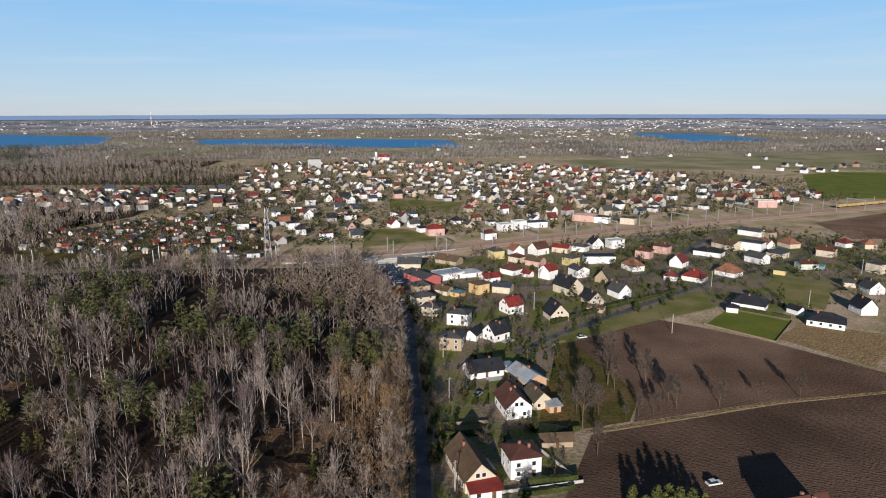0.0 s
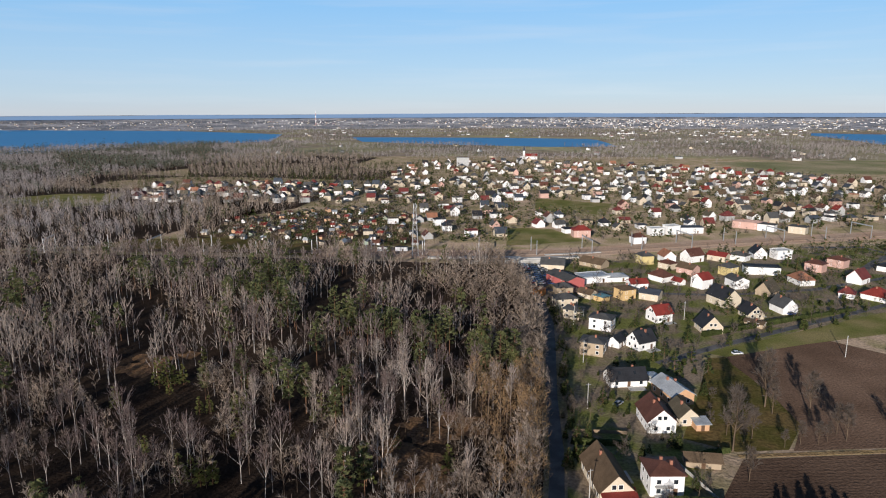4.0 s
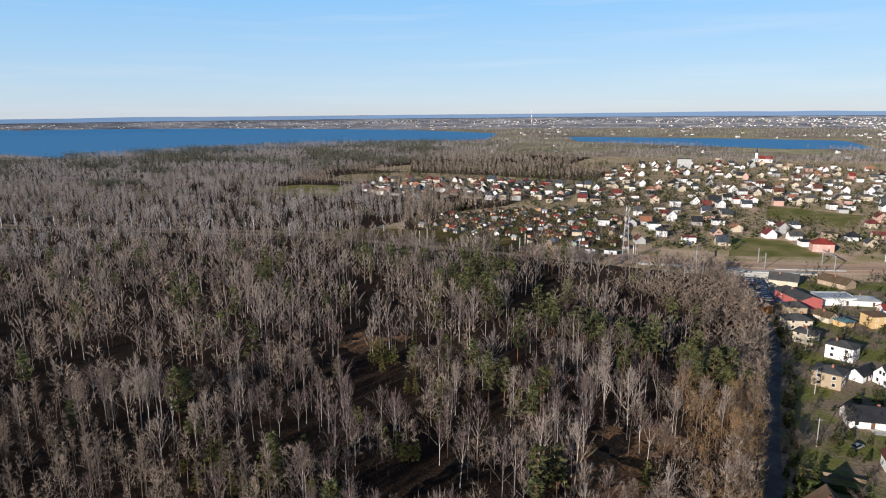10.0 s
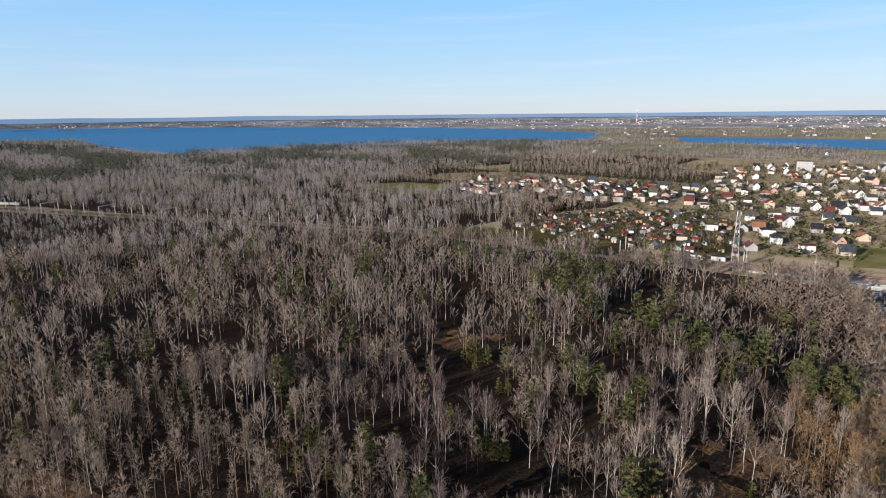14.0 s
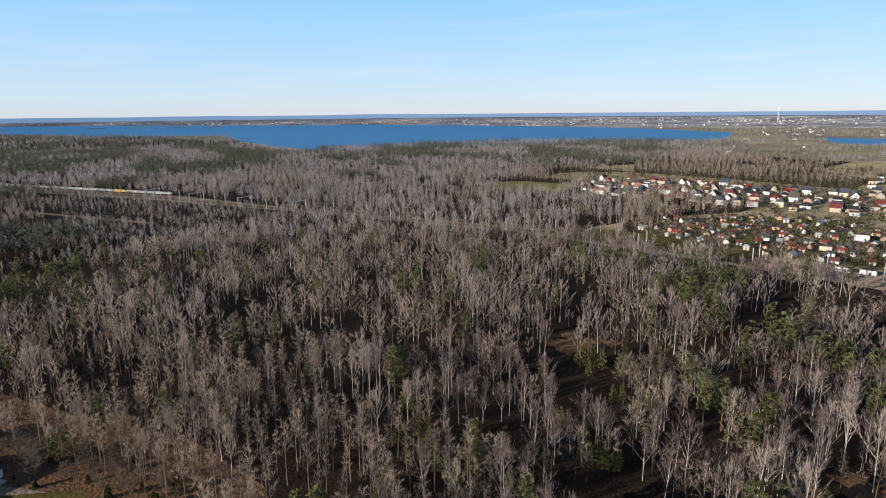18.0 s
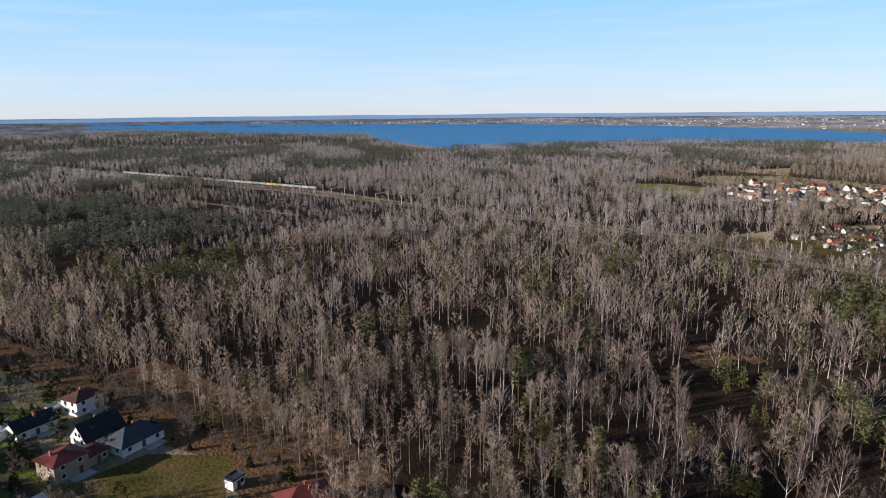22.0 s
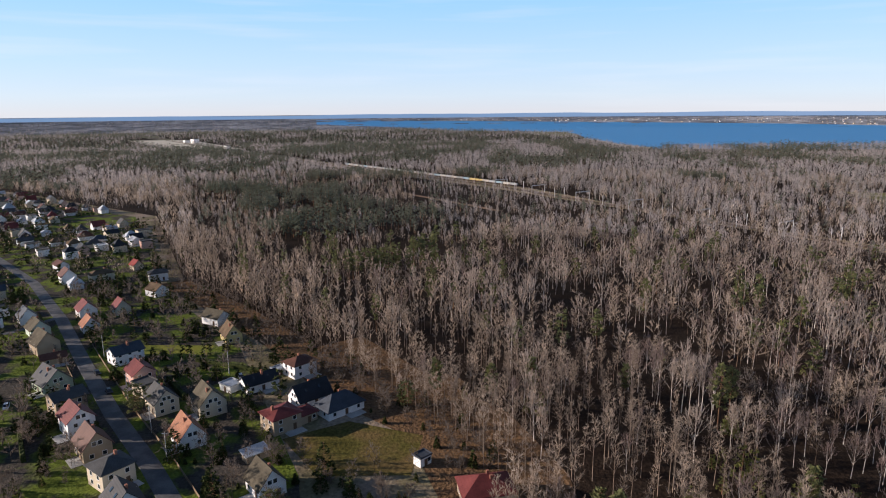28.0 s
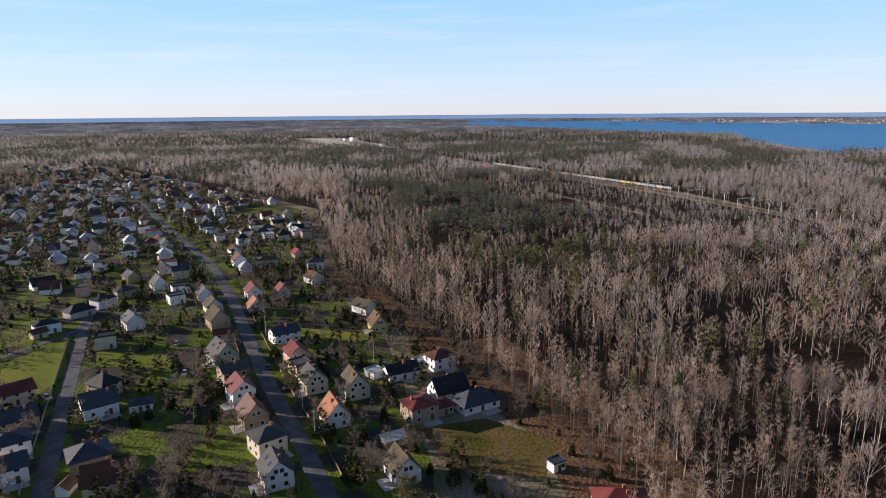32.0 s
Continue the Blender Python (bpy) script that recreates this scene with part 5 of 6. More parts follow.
KINDS = {"birch": (BIRCH, [BARK, TWIG], "birch_wood", "Bare winter birches with pale trunks standing close", "woodland"),
         "mauve": (BIRCH, [BARK, MAUVE_TWIG], "birch_wood", "Bare birches with dark mauve-brown crowns", "woodland"),
         "broad": (BROAD, [BROWN_BARK, BROWN_TWIG], "broadleaf_wood", "Bare brown broadleaf trees of the wood", "woodland"),
         "alder": (ALDER, [ALDER_BARK, BROWN_TWIG], "alder_wood", "Slim bare trees with long grey-brown stems", "woodland"),
         "larch": (BROAD, [ALDER_BARK, TAN_TWIG], "larch_wood", "Tan-twigged trees in the sun at the wood's corner", "woodland"),
         "pine": (PINE, [PINE_BARK, NEEDLE], "pine_wood", "Dark green pines among the birches", "woodland"),
         "young": (YOUNG, [PINE_BARK, YNEEDLE], "young_pines", "Young yellow-green pines under the birches", "woodland")}
THING = {"birch": ("birch_tree", "Tall bare birch with a pale trunk", 150), "mauve": ("birch_tree", "Bare birch with a mauve-brown crown", 70), "broad": ("bare_tree", "Bare brown tree with a wide crown", 40), "alder": ("alder_tree", "Slim bare tree with a long stem", 60), "larch": ("larch_tree", "Bare tan-twigged tree at the wood's corner", 30), "pine": ("pine_tree", "Tall pine with a dark green crown", 50), "young": ("young_pine", "Low bushy yellow-green pine", 40)}
for (key, lod), spots in stands.items():
    protos, mats, name, label, cat = KINDS[key]
    if lod == 0:
        spots.sort(key=lambda s: math.hypot(s[0], s[1]) if sector(s[0], s[1], -5, 95) and math.hypot(s[0], s[1]) > 115 else 1e6)
        tn, tl, count = THING[key]
        meshes = [tree_thing(tn, p, mats) for p in protos[0]]
        for x, y, z, size, turn, pi in spots[:count]:
            ob = new(tn)
            ob.matrix_basis = pose(x, y, z, 0, 0, math.degrees(turn)) @ Matrix.Diagonal((size, size, size, 1))
            tagged(ob, tl, "tree", tn.replace("_", " ") + "s of the near wood")
            part("trunk", meshes[pi][0], ob)
            part("crown", meshes[pi][1], ob)
        spots = spots[count:]
    # farther stands take the colours with haze painted in
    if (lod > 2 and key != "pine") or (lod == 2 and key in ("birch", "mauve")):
        mats = [BROWN_BARK if key == "broad" else BARK, HAZED_TWIG]
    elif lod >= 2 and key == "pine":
        mats = [mats[0], HAZED_NEEDLE]
    if spots:
        merge(name, protos[lod], spots, mats, label, cat)

# strips of bare trees between the estate, the allotments and the lakes
STRIPS = [([(-850, 1230), (-590, 850), (-520, 860), (-380, 860), (-290, 850), (-300, 980), (-420, 1090), (-440, 1290), (-620, 1330)], 9.5, 0.2), ([(-440, 620), (-275, 385), (-240, 430), (-300, 445), (-310, 520), (-330, 640)], 6.5, 0.12), ([(-720, 870), (-715, 735), (-645, 635), (-425, 595), (-320, 520), (-290, 590), (-300, 680), (-450, 715), (-640, 700), (-665, 770), (-600, 860)], 8.0, 0.15)]
strip_spots = {"birch": [], "broad": [], "pine": []}
for poly, step, gap in STRIPS:
    for x, y, d, rr in fill(poly, 300, 1700, step, 63, 0.45):
        if noise.noise((x / 70, y / 50, 3.0)) < -gap - 0.1 or not free(x, y, 4) or line_distance(x, y, RAIL) < 12 or inside(x, y, OPEN_STRIP) or inside(x, y, ESTATE_MEADOW):
            continue
        u = rr.random()
        key = "broad" if u < 0.5 else ("birch" if u < 0.93 else "pine")
        strip_spots[key].append((x, y, 0.0, rr.uniform(0.55, 0.95), rr.uniform(0, 6.28), rr.randrange(2)))
for key, spots in strip_spots.items():
    merge(KINDS[key][2], KINDS[key][0][2], spots, [KINDS[key][1][0], NEEDLE if key == "pine" else BROWN_TWIG], "Strip of bare trees between the houses", "woodland")

# woods of the far country, broken by fields and water
far_spots = {"birch": [], "pine": [], "broad": []}
rnd = random.Random(77)
for d0, d1, step in ((1250, 2200, 13.5), (2200, 3600, 24), (3600, 4500, 40)):
    n = int(d1 / step)
    for i in range(-n, n + 1):
        for j in range(-n, n + 1):
            x, y = (i + rnd.uniform(-.45, .45)) * step, (j + rnd.uniform(-.45, .45)) * step
            d = math.hypot(x, y)
            az = math.degrees(math.atan2(-x, y))
            if not (d0 <= d < d1 and -38 < az < 131) or inside(x, y, MAIN_WOOD) or inside(x, y, NORTH_WOOD) or (az > 70 and d < 1250):
                continue
            dt = EYE_HEIGHT / math.tan(EL0 + (EL1 - EL0) * (d - FLAT) / (RIM - FLAT)) if d > FLAT else d
            wet = any(a0 < az < a1 and nf(az) * 0.99 < dt < ff(az) * 1.005 for a0, a1, nf, ff in SHORES)
            mask = noise.noise((x / 260, y / 140, 4.0)) + 0.6 * noise.noise((x / 90, y / 60, 1.0))
            if wet or not free(x, y, 4) or mask < ((-0.08 if az < 26 else -0.3) if az < 75 else -0.6) or any(inside(x, y, o) for o in FAR_OPEN):
                continue
            u = rnd.random()
            key = "pine" if u < (0.85 if noise.noise((x / 240, y / 120, 8.0)) > (0.22 if az < 75 else -0.05) else 0.05) else ("birch" if u < 0.6 else "broad")
            far_spots[key].append((x, y, land_height(d), rnd.uniform(0.65, 1.0) * (1.0 if d < 2200 else 1.15), rnd.uniform(0, 6.28), rnd.randrange(2)))
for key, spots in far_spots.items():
    merge("far_" + KINDS[key][2], KINDS[key][0][3], spots, [BROWN_BARK, HAZED_NEEDLE if key == "pine" else HAZED_TWIG], "Distant strips of bare winter woodland", "woodland")
# floors of the woods, tree shade included in their dark colour
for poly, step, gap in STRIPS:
    sheet("forest_floor", poly, SHADED_LITTER, 0.04, "brown ground darkened with the shade of a strip of bare trees", "ground")
sheet("forest_floor", MAIN_WOOD, SHADED_LITTER, 0.03, "brown leaf litter darkened with the shade of bare trees", "ground")
sheet("forest_floor", NORTH_WOOD, SHADED_LITTER, 0.03, "brown leaf litter darkened with the shade of far bare trees", "ground")


# ---- gardens: bare fruit trees, thujas and hedges ----
SHRUB = [[bare_tree(120 + i, h, 0.10, 0.45, 0.8, 14, 400, 0.085, 4, 0.009, segs=2, tl=0.22) for i, h in enumerate((4.5, 6.5, 8.5))],
         [bare_tree(130 + i, h, 0.10, 0.45, 0.8, 7, 90, 0.21, 3, 0.009, segs=2, tl=0.24) for i, h in enumerate((4.5, 6.5, 8.5))],
         [far_tree(140 + i, h, 0.12, 0.38, 18, 1.0) for i, h in enumerate((5, 7, 9))]]
THUJA = [[conifer(150 + i, h, 0.04, w, 70, 7, 0.55, 4, 0.5) for i, (h, w) in enumerate(((3.5, 0.28), (5.5, 0.24), (8, 0.28)))],
         [conifer(160 + i, h, 0.04, w, 26, 6, 0.8, 3, 0.5) for i, (h, w) in enumerate(((3.5, 0.28), (5.5, 0.24), (8, 0.28)))],
         [conifer(170 + i, h, 0.05, w, 6, 4, 1.7, 3, 0.5) for i, (h, w) in enumerate(((5, 0.22), (7, 0.24), (10, 0.24)))]]
KINDS["shrub"] = (SHRUB, [BROWN_BARK, GREY_TWIG], "bare_bushes", "Bare brown bushes and fruit trees of the gardens", "bushes")
KINDS["thuja"] = (THUJA, [PINE_BARK, HEDGE], "garden_conifers", "Dark green garden conifers", "conifers")
KINDS["garden"] = (BROAD, [BROWN_BARK, GREY_TWIG], "garden_trees", "Bare brown trees among the village houses", "trees")
THING["garden"] = ("bare_tree", "Bare brown tree among village gardens", 70)
THING["shrub"] = ("fruit_tree", "Bare fruit tree in a garden", 220)
THING["thuja"] = ("garden_conifer", "Dark green clipped conifer in a garden", 180)
WEST_YARDS = [(-110, -10), (-160, -15), (-262, -45), (-379, -110), (-480, -140), (-637, -195), (-800, -380), (-640, -560), (-300, -320), (-180, -240), (-100, -160)]
EAST_YARDS = [(-2, 140), (18, 140), (36, 170), (46, 255), (95, 300), (136, 308), (160, 292), (180, 310), (300, 400), (300, 465), (235, 525), (96, 460), (-12, 405), (-16, 360), (-6, 240)]
MEADOWS = [[(121, 280), (141, 257), (162, 284), (141, 303)], [(-224, -192), (-250, -183), (-217, -160), (-195, -157), (-197, -171)], [(-181, -21), (-189, -1), (-176, 21), (-155, 15), (-159, -10)],
           [(-241, -163), (-236, -129), (-225, -123), (-223, -152)], [(-177, -127), (-176, -97), (-157, -87), (-158, -100), (-171, -121)], [(-276, -103), (-267, -56), (-253, -58), (-265, -99)],
           [(-263, -140), (-256, -124), (-225, -112), (-230, -126)], [(-259, -220), (-279, -218), (-260, -194), (-239, -204)], [(-321, -268), (-340, -229), (-323, -215), (-297, -231), (-300, -252)], [(170, 331), (196, 367), (225, 354), (188, 301)],
           [(-561, -430), (-613, -409), (-562, -376), (-546, -413)], [(48, 255), (141, 336), (136, 300), (90, 275), (55, 250)]]
for k, m in enumerate(MEADOWS[3:9] + MEADOWS[10:11]):
    sheet("lawn", m, LAWN if k % 2 == 0 else TURF, 0.06, "sunlit green grass between gardens", "lawn")
sheet("garden", WEST_YARDS, TURF, 0.045, "village gardens of bright grass and earth, its patches darkened as shade", "garden")
sheet("garden", EAST_YARDS, TURF_PALE, 0.045, "gardens of green grass and bare beds", "garden")
ALLOTMENTS = [(-304, 440), (-225, 416), (-123, 438), (-152, 570), (-207, 612), (-268, 577), (-314, 507)]
sheet("garden", ALLOTMENTS, ALLOTMENT_EARTH, 0.045, "dark beds and brown grass of allotment gardens", "garden")
EAST_VILLAGE = [(-3, 130), (20, 130), (38, 170), (48, 255), (95, 300), (140, 310), (160, 290), (230, 300), (330, 400), (320, 470), (240, 535), (96, 468), (-20, 412), (-28, 360), (-10, 240)]
WEST_VILLAGE = [(-130, 18), (-180, 14), (-262, -30), (-379, -105), (-480, -135), (-637, -190), (-860, -420), (-1150, -760), (-1000, -900), (-700, -620), (-300, -320), (-180, -240), (-100, -160), (-70, -60)]
TOWN = [(-250, 590), (-140, 560), (-120, 445), (6, 480), (330, 640), (600, 770), (420, 1000), (-60, 1260), (-340, 1200), (-660, 850), (-640, 700), (-420, 700)]
green = {}
for poly, step, keep, conif, seed in ((EAST_VILLAGE, 5.0, 0.66, 0.44, 31), (WEST_VILLAGE, 4.7, 0.62, 0.5, 32), (ALLOTMENTS, 5.6, 0.85, 0.3, 33), (TOWN, 6.8, 0.9, 0.36, 34)):
    for x, y, d, rnd in fill(poly, 60, 1300, step, seed, 0.48):
        thick = noise.noise((x / 16, y / 16, 7.0))
        if rnd.random() > keep + 0.9 * thick or not free(x, y, 1.2) or any(line_distance(x, y, l) < (g - 4 if l is not RAIL else 12) for l, g in LINES):
            continue
        if any(inside(x, y, m) for m in MEADOWS) or any(inside(x, y, m) for m in OPEN):
            continue
        if d > 420 and poly is WEST_VILLAGE and rnd.random() < 0.3:
            continue
        lod = 0 if d < 230 else (1 if d < 420 else 2)
        key = "thuja" if rnd.random() < conif + 0.5 * noise.noise((x / 30, y / 30, 2.0)) else "shrub"
        protos = THUJA if key == "thuja" else SHRUB
        green.setdefault((key, lod), []).append((x, y, 0.0, rnd.choice((0.4, 0.5, 0.7, 0.9, 1.1, 1.3)) * (0.72 if poly is EAST_VILLAGE else (0.85 if poly is TOWN else 1)) * (1.2 if lod == 2 and key == "shrub" else 1), rnd.uniform(0, 6.28), rnd.randrange(3)))
# taller bare trees and broad conifers standing among the houses
for poly, step, keep, seed in ((WEST_VILLAGE, 9.0, 0.55, 36), (EAST_VILLAGE, 11.0, 0.4, 37), (TOWN, 11.0, 0.6, 38)):
    for x, y, d, rnd in fill(poly, 110, 900, step, seed, 0.48):
        if rnd.random() > keep + noise.noise((x / 28, y / 28, 4.0)) or not free(x, y, 2.5) or any(line_distance(x, y, l) < g - 2 for l, g in LINES) or any(inside(x, y, m) for m in MEADOWS + OPEN):
            continue
        lod = 0 if d < 200 else (1 if d < 470 else 2)
        if rnd.random() < 0.65:
            green.setdefault(("garden", lod), []).append((x, y, 0.0, rnd.uniform(0.4, 0.8), rnd.uniform(0, 6.28), rnd.randrange(2)))
        else:
            green.setdefault(("thuja", lod), []).append((x, y, 0.0, rnd.uniform(0.9, 1.5), rnd.uniform(0, 6.28), rnd.randrange(3)))
# dark hedges and bushes between the wood road and the gardens
for x, y, d, rnd in fill([(-14, 150), (14, 150), (0, 330), (-30, 330)], 120, 340, 2.6, 43):
    e = line_distance(x, y, ROAD_A)
    if 2.6 < e < 6.5 and x > float(np.interp(y, [p[1] for p in ROAD_A], [p[0] for p in ROAD_A])) and free(x, y, 0.5) and rnd.random() < 0.62:
        green.setdefault(("thuja" if rnd.random() < 0.6 else "shrub", 0 if d < 230 else 1), []).append((x, y, 0.0, rnd.uniform(0.4, 0.9), rnd.uniform(0, 6.28), rnd.randrange(3)))
# undergrowth along the wood's edges
for line, keep in ((WOOD_SOUTH[2:11], 0.8), (WOOD_EAST, 0.5)):
    for x, y, d, rnd in fill([(-700, -300), (0, -300), (0, 420), (-700, 420)], 120, 600, 4.0, 41):
        if line_distance(x, y, line) < 7 and rnd.random() < keep and free(x, y, 1.0) and line_distance(x, y, ROAD_A) > 5 and line_distance(x, y, ROAD_B) > 6:
            lod = 0 if d < 230 else 1
            green.setdefault(("shrub" if rnd.random() < 0.85 else "thuja", lod), []).append((x, y, 0.0, rnd.uniform(0.5, 1.1), rnd.uniform(0, 6.28), rnd.randrange(3)))
for (key, lod), spots in green.items():
    protos, mats, name, label, cat = KINDS[key]
    if lod == 0:
        spots.sort(key=lambda s: math.hypot(s[0], s[1]) if math.hypot(s[0], s[1]) > 115 else 1e6)
        tn, tl, count = THING[key]
        meshes = [tree_thing(tn, p, mats) for p in protos[0]]
        for x, y, z, size, turn, pi in spots[:count]:
            ob = new(tn)
            ob.matrix_basis = pose(x, y, z, 0, 0, math.degrees(turn)) @ Matrix.Diagonal((size, size, size, 1))
            tagged(ob, tl, "conifer" if key == "thuja" else "tree", tn.replace("_", " ") + "s of the gardens")
            part("trunk", meshes[pi][0], ob)
            part("crown", meshes[pi][1], ob)
        spots = spots[count:]
    if lod == 2 and key == "shrub":
        mats = [BROWN_BARK, BROWN_TWIG]
    if spots:
        merge(name, protos[lod], spots, mats, label, cat)

big = tree_thing("pine_tree", conifer(181, 11, 0.15, 0.36, 90, 10, 0.7, 4, 0.1), [PINE_BARK, NEEDLE])
for x, y, s in ((-205, -69, 1.0), (-140, -20, 0.8), (-196, 18, 0.85)):
    ob = new("pine_tree")
    ob.matrix_basis = pose(x, y, 0) @ Matrix.Diagonal((s, s, s, 1))
    tagged(ob, "Wide dark green pine beside a village road", "tree")
    part("trunk", big[0], ob)
    part("crown", big[1], ob)

# tall bare trees along the field's edge, and conifers by the near house
FIELD_TREES = [(43, 181.5, 1.2), (71, 210, 0.8), (77, 195.5, 0.75), (75.5, 199, 0.6), (92, 197, 0.5), (108, 203.5, 0.4), (122, 203, 0.55), (59, 214, 1.05), (50, 190.5, 0.7), (44, 166, 0.6), (68, 191, 0.4), (60, 209, 0.8), (58, 187, 0.35), (63, 190, 0.4), (71, 193, 0.45), (43, 191, 0.5), (47, 187, 0.4)]
ft = [tree_thing("bare_tree", bare_tree(200 + i, h, 0.30, 0.26, 0.95, 26, 1500, 0.10, 4, 0.015, tl=0.13), [BROWN_BARK, GREY_TWIG]) for i, h in enumerate((17, 19, 15))]
for i, (x, y, s) in enumerate(FIELD_TREES):
    ob = new("bare_tree")
    ob.matrix_basis = pose(x, y, 0, 0, 0, i * 77) @ Matrix.Diagonal((s, s, s, 1))
    tagged(ob, "Tall bare tree at the edge of a ploughed field" if s > 0.7 else "Low bare tree at the edge of a field", "tree", "trees along the field")
    part("trunk", ft[i % 3][0], ob)
    part("crown", ft[i % 3][1], ob)
yt = [tree_thing("spruce", conifer(210 + i, h, 0.03, 0.24, 150, 9, 0.75, 4, 0.5), [PINE_BARK, YNEEDLE]) for i, h in enumerate((9, 10, 8))]
for i, (x, y, s) in enumerate(((51.3, 137.5, 0.95), (53.7, 136.4, 1.0), (56.8, 137.5, 1.0), (59.4, 136.4, 0.95), (61.6, 134.3, 0.85), (53.5, 132.2, 1.1), (46.2, 139.8, 0.8), (47.3, 133.3, 0.9), (63.4, 132.2, 0.8))):
    ob = new("spruce")
    ob.matrix_basis = pose(x, y, 0, 0, 0, i * 60) @ Matrix.Diagonal((s, s, s, 1))
    tagged(ob, "Dense yellow-green spruce beside a house", "tree", "spruces by the field")
    part("trunk", yt[i % 3][0], ob)
    part("crown", yt[i % 3][1], ob)


def hedge(p, q, w, h, label="Clipped dark green hedge along a garden"):
    """A hedge with a ragged top."""
    p, q = Vector(p), Vector(q)
    n = max(3, int((q - p).length / 0.8))
    s = (q - p).normalized()
    s = Vector((-s.y, s.x)) * w / 2
    rnd2 = random.Random(int(p.x * 7 + p.y))
    v, f = [], []
    for i in range(n + 1):
        c = p + (q - p) * i / n
        for k, z in ((1, 0), (1.1, h * 0.6), (0.8, h), (-0.8, h), (-1.1, h * 0.6), (-1, 0)):
            jj = rnd2.uniform(-0.12, 0.12)
            v.append((c.x + s.x * (k + jj), c.y + s.y * (k + jj), max(0, z + (rnd2.uniform(-0.2, 0.2) if z else 0))))
    for i in range(n):
        for k in range(5):
            a = i * 6 + k
            f.append((a, a + 6, a + 7, a + 1))
    f += [tuple(range(5, -1, -1)), tuple(range(n * 6, n * 6 + 6))]
    return tagged(new("hedge", mesh_of("hedge", v, f, [HEDGE])), label, "hedge")


for p, q, w, h in (((22, 151), (35.5, 153), 1.6, 2.0), ((21, 146.5), (34, 149.5), 1.2, 1.2), ((50, 281), (100, 317), 2.0, 2.2), ((100, 317), (128, 336), 1.5, 1.6), ((-2, 176), (14, 178), 1.2, 1.8), ((32, 176), (42, 181), 1.0, 1.6),
                   ((6, 264), (22, 268), 1.2, 1.8), ((-196, -100), (-180, -92), 1.2, 2.0), ((-232, -66), (-214, -56), 1.4, 2.0), ((-250, -60), (-232, -30), 1.2, 1.6), ((142, 306), (164, 288), 1.0, 1.6)):
    hedge(p, q, w, h)


def fence(pts, h, mat, label, gap=2.5):
    """Posts and a panel between each two of them."""
    ob = new("fence")
    ob.matrix_basis = pose(pts[0][0], pts[0][1], 0)
    tagged(ob, label, "fence")
    post = boxes("post", [(-0.07, 0.07, -0.07, 0.07, 0, h + 0.1)], [mat])
    panel = boxes("panel", [(0.07, gap - 0.07, -0.03, 0.03, 0.1, h)], [mat])
    for (x1, y1), (x2, y2) in zip(pts, pts[1:]):
        ln, an = math.hypot(x2 - x1, y2 - y1), math.degrees(math.atan2(y2 - y1, x2 - x1))
        n = max(1, round(ln / gap))
        for i in range(n):
            m = pose(x1 + (x2 - x1) * i / n - pts[0][0], y1 + (y2 - y1) * i / n - pts[0][1], 0, 0, 0, an)
            part("post", post, ob, m)
            part("panel", panel, ob, m @ Matrix.Diagonal((ln / n / gap, 1, 1, 1)))
    return ob


fence([(15, 147), (37, 152)], 1.0, CONCRETE, "Low pale concrete fence round a garden")
fence([(27, 170), (35, 154)], 1.1, CONCRETE, "Low pale fence beside the white house")
fence([(120, 280), (141, 256.5), (163, 284)], 0.7, WOOD, "Low weathered fence round a lawn")
fence([(-2, 183), (14, 185)], 1.2, WOOD, "Wooden fence along a garden")
ribbon("verge", [(44, 179), (63, 184.5), (81, 189.8), (100, 195.8), (113, 199.6), (153, 207), (300, 240.5)], 1.7, SCRUB, 0.12, "strip of dry grass between two ploughed fields", "verge", 0.1)

# ---- railway: gantries, masts, rails, platforms, train ----
GANTRY_POST = boxes("post", [(-0.2, 0.2, -0.2, 0.2, 0, 9.8)], [STEEL])
GANTRY_BEAM = boxes("beam", [(0.2, 18.8, -0.25, 0.25, 8.9, 9.6)], [STEEL])
MAST_ARM = boxes("arm", [(-2.8, -0.2, -0.06, 0.06, 6.6, 6.75)], [STEEL])


def along(pts, step):
    out, rest = [], 0.0
    for (x1, y1), (x2, y2) in zip(pts, pts[1:]):
        ln = math.hypot(x2 - x1, y2 - y1)
        s = rest
        while s < ln:
            out.append((x1 + (x2 - x1) * s / ln, y1 + (y2 - y1) * s / ln, math.degrees(math.atan2(y2 - y1, x2 - x1))))
            s += step
        rest = s - ln
    return out


for i, (x, y, an) in enumerate(along(RAIL[1:11], 38)):
    nx, ny = math.cos(radians(an + 90)), math.sin(radians(an + 90))
    if i % 2 == 0:
        ob = tagged(new("rail_gantry"), "Pale steel portal over the railway tracks", "gantry", "railway gantries")
        ob.matrix_basis = pose(x - nx * 9.5, y - ny * 9.5, 0.35, 0, 0, an + 90)
        part("post", GANTRY_POST, ob)
        part("post", GANTRY_POST, ob, pose(19, 0, 0))
        part("beam", GANTRY_BEAM, ob)
    else:
        for side in (-1, 1):
            ob = tagged(new("rail_mast"), "Pale steel mast beside the railway track", "mast", "railway masts")
            ob.matrix_basis = pose(x + nx * 7 * side, y + ny * 7 * side, 0.5, 0, 0, an + 90 * side)
            part("post", GANTRY_POST, ob)
            part("arm", MAST_ARM, ob)
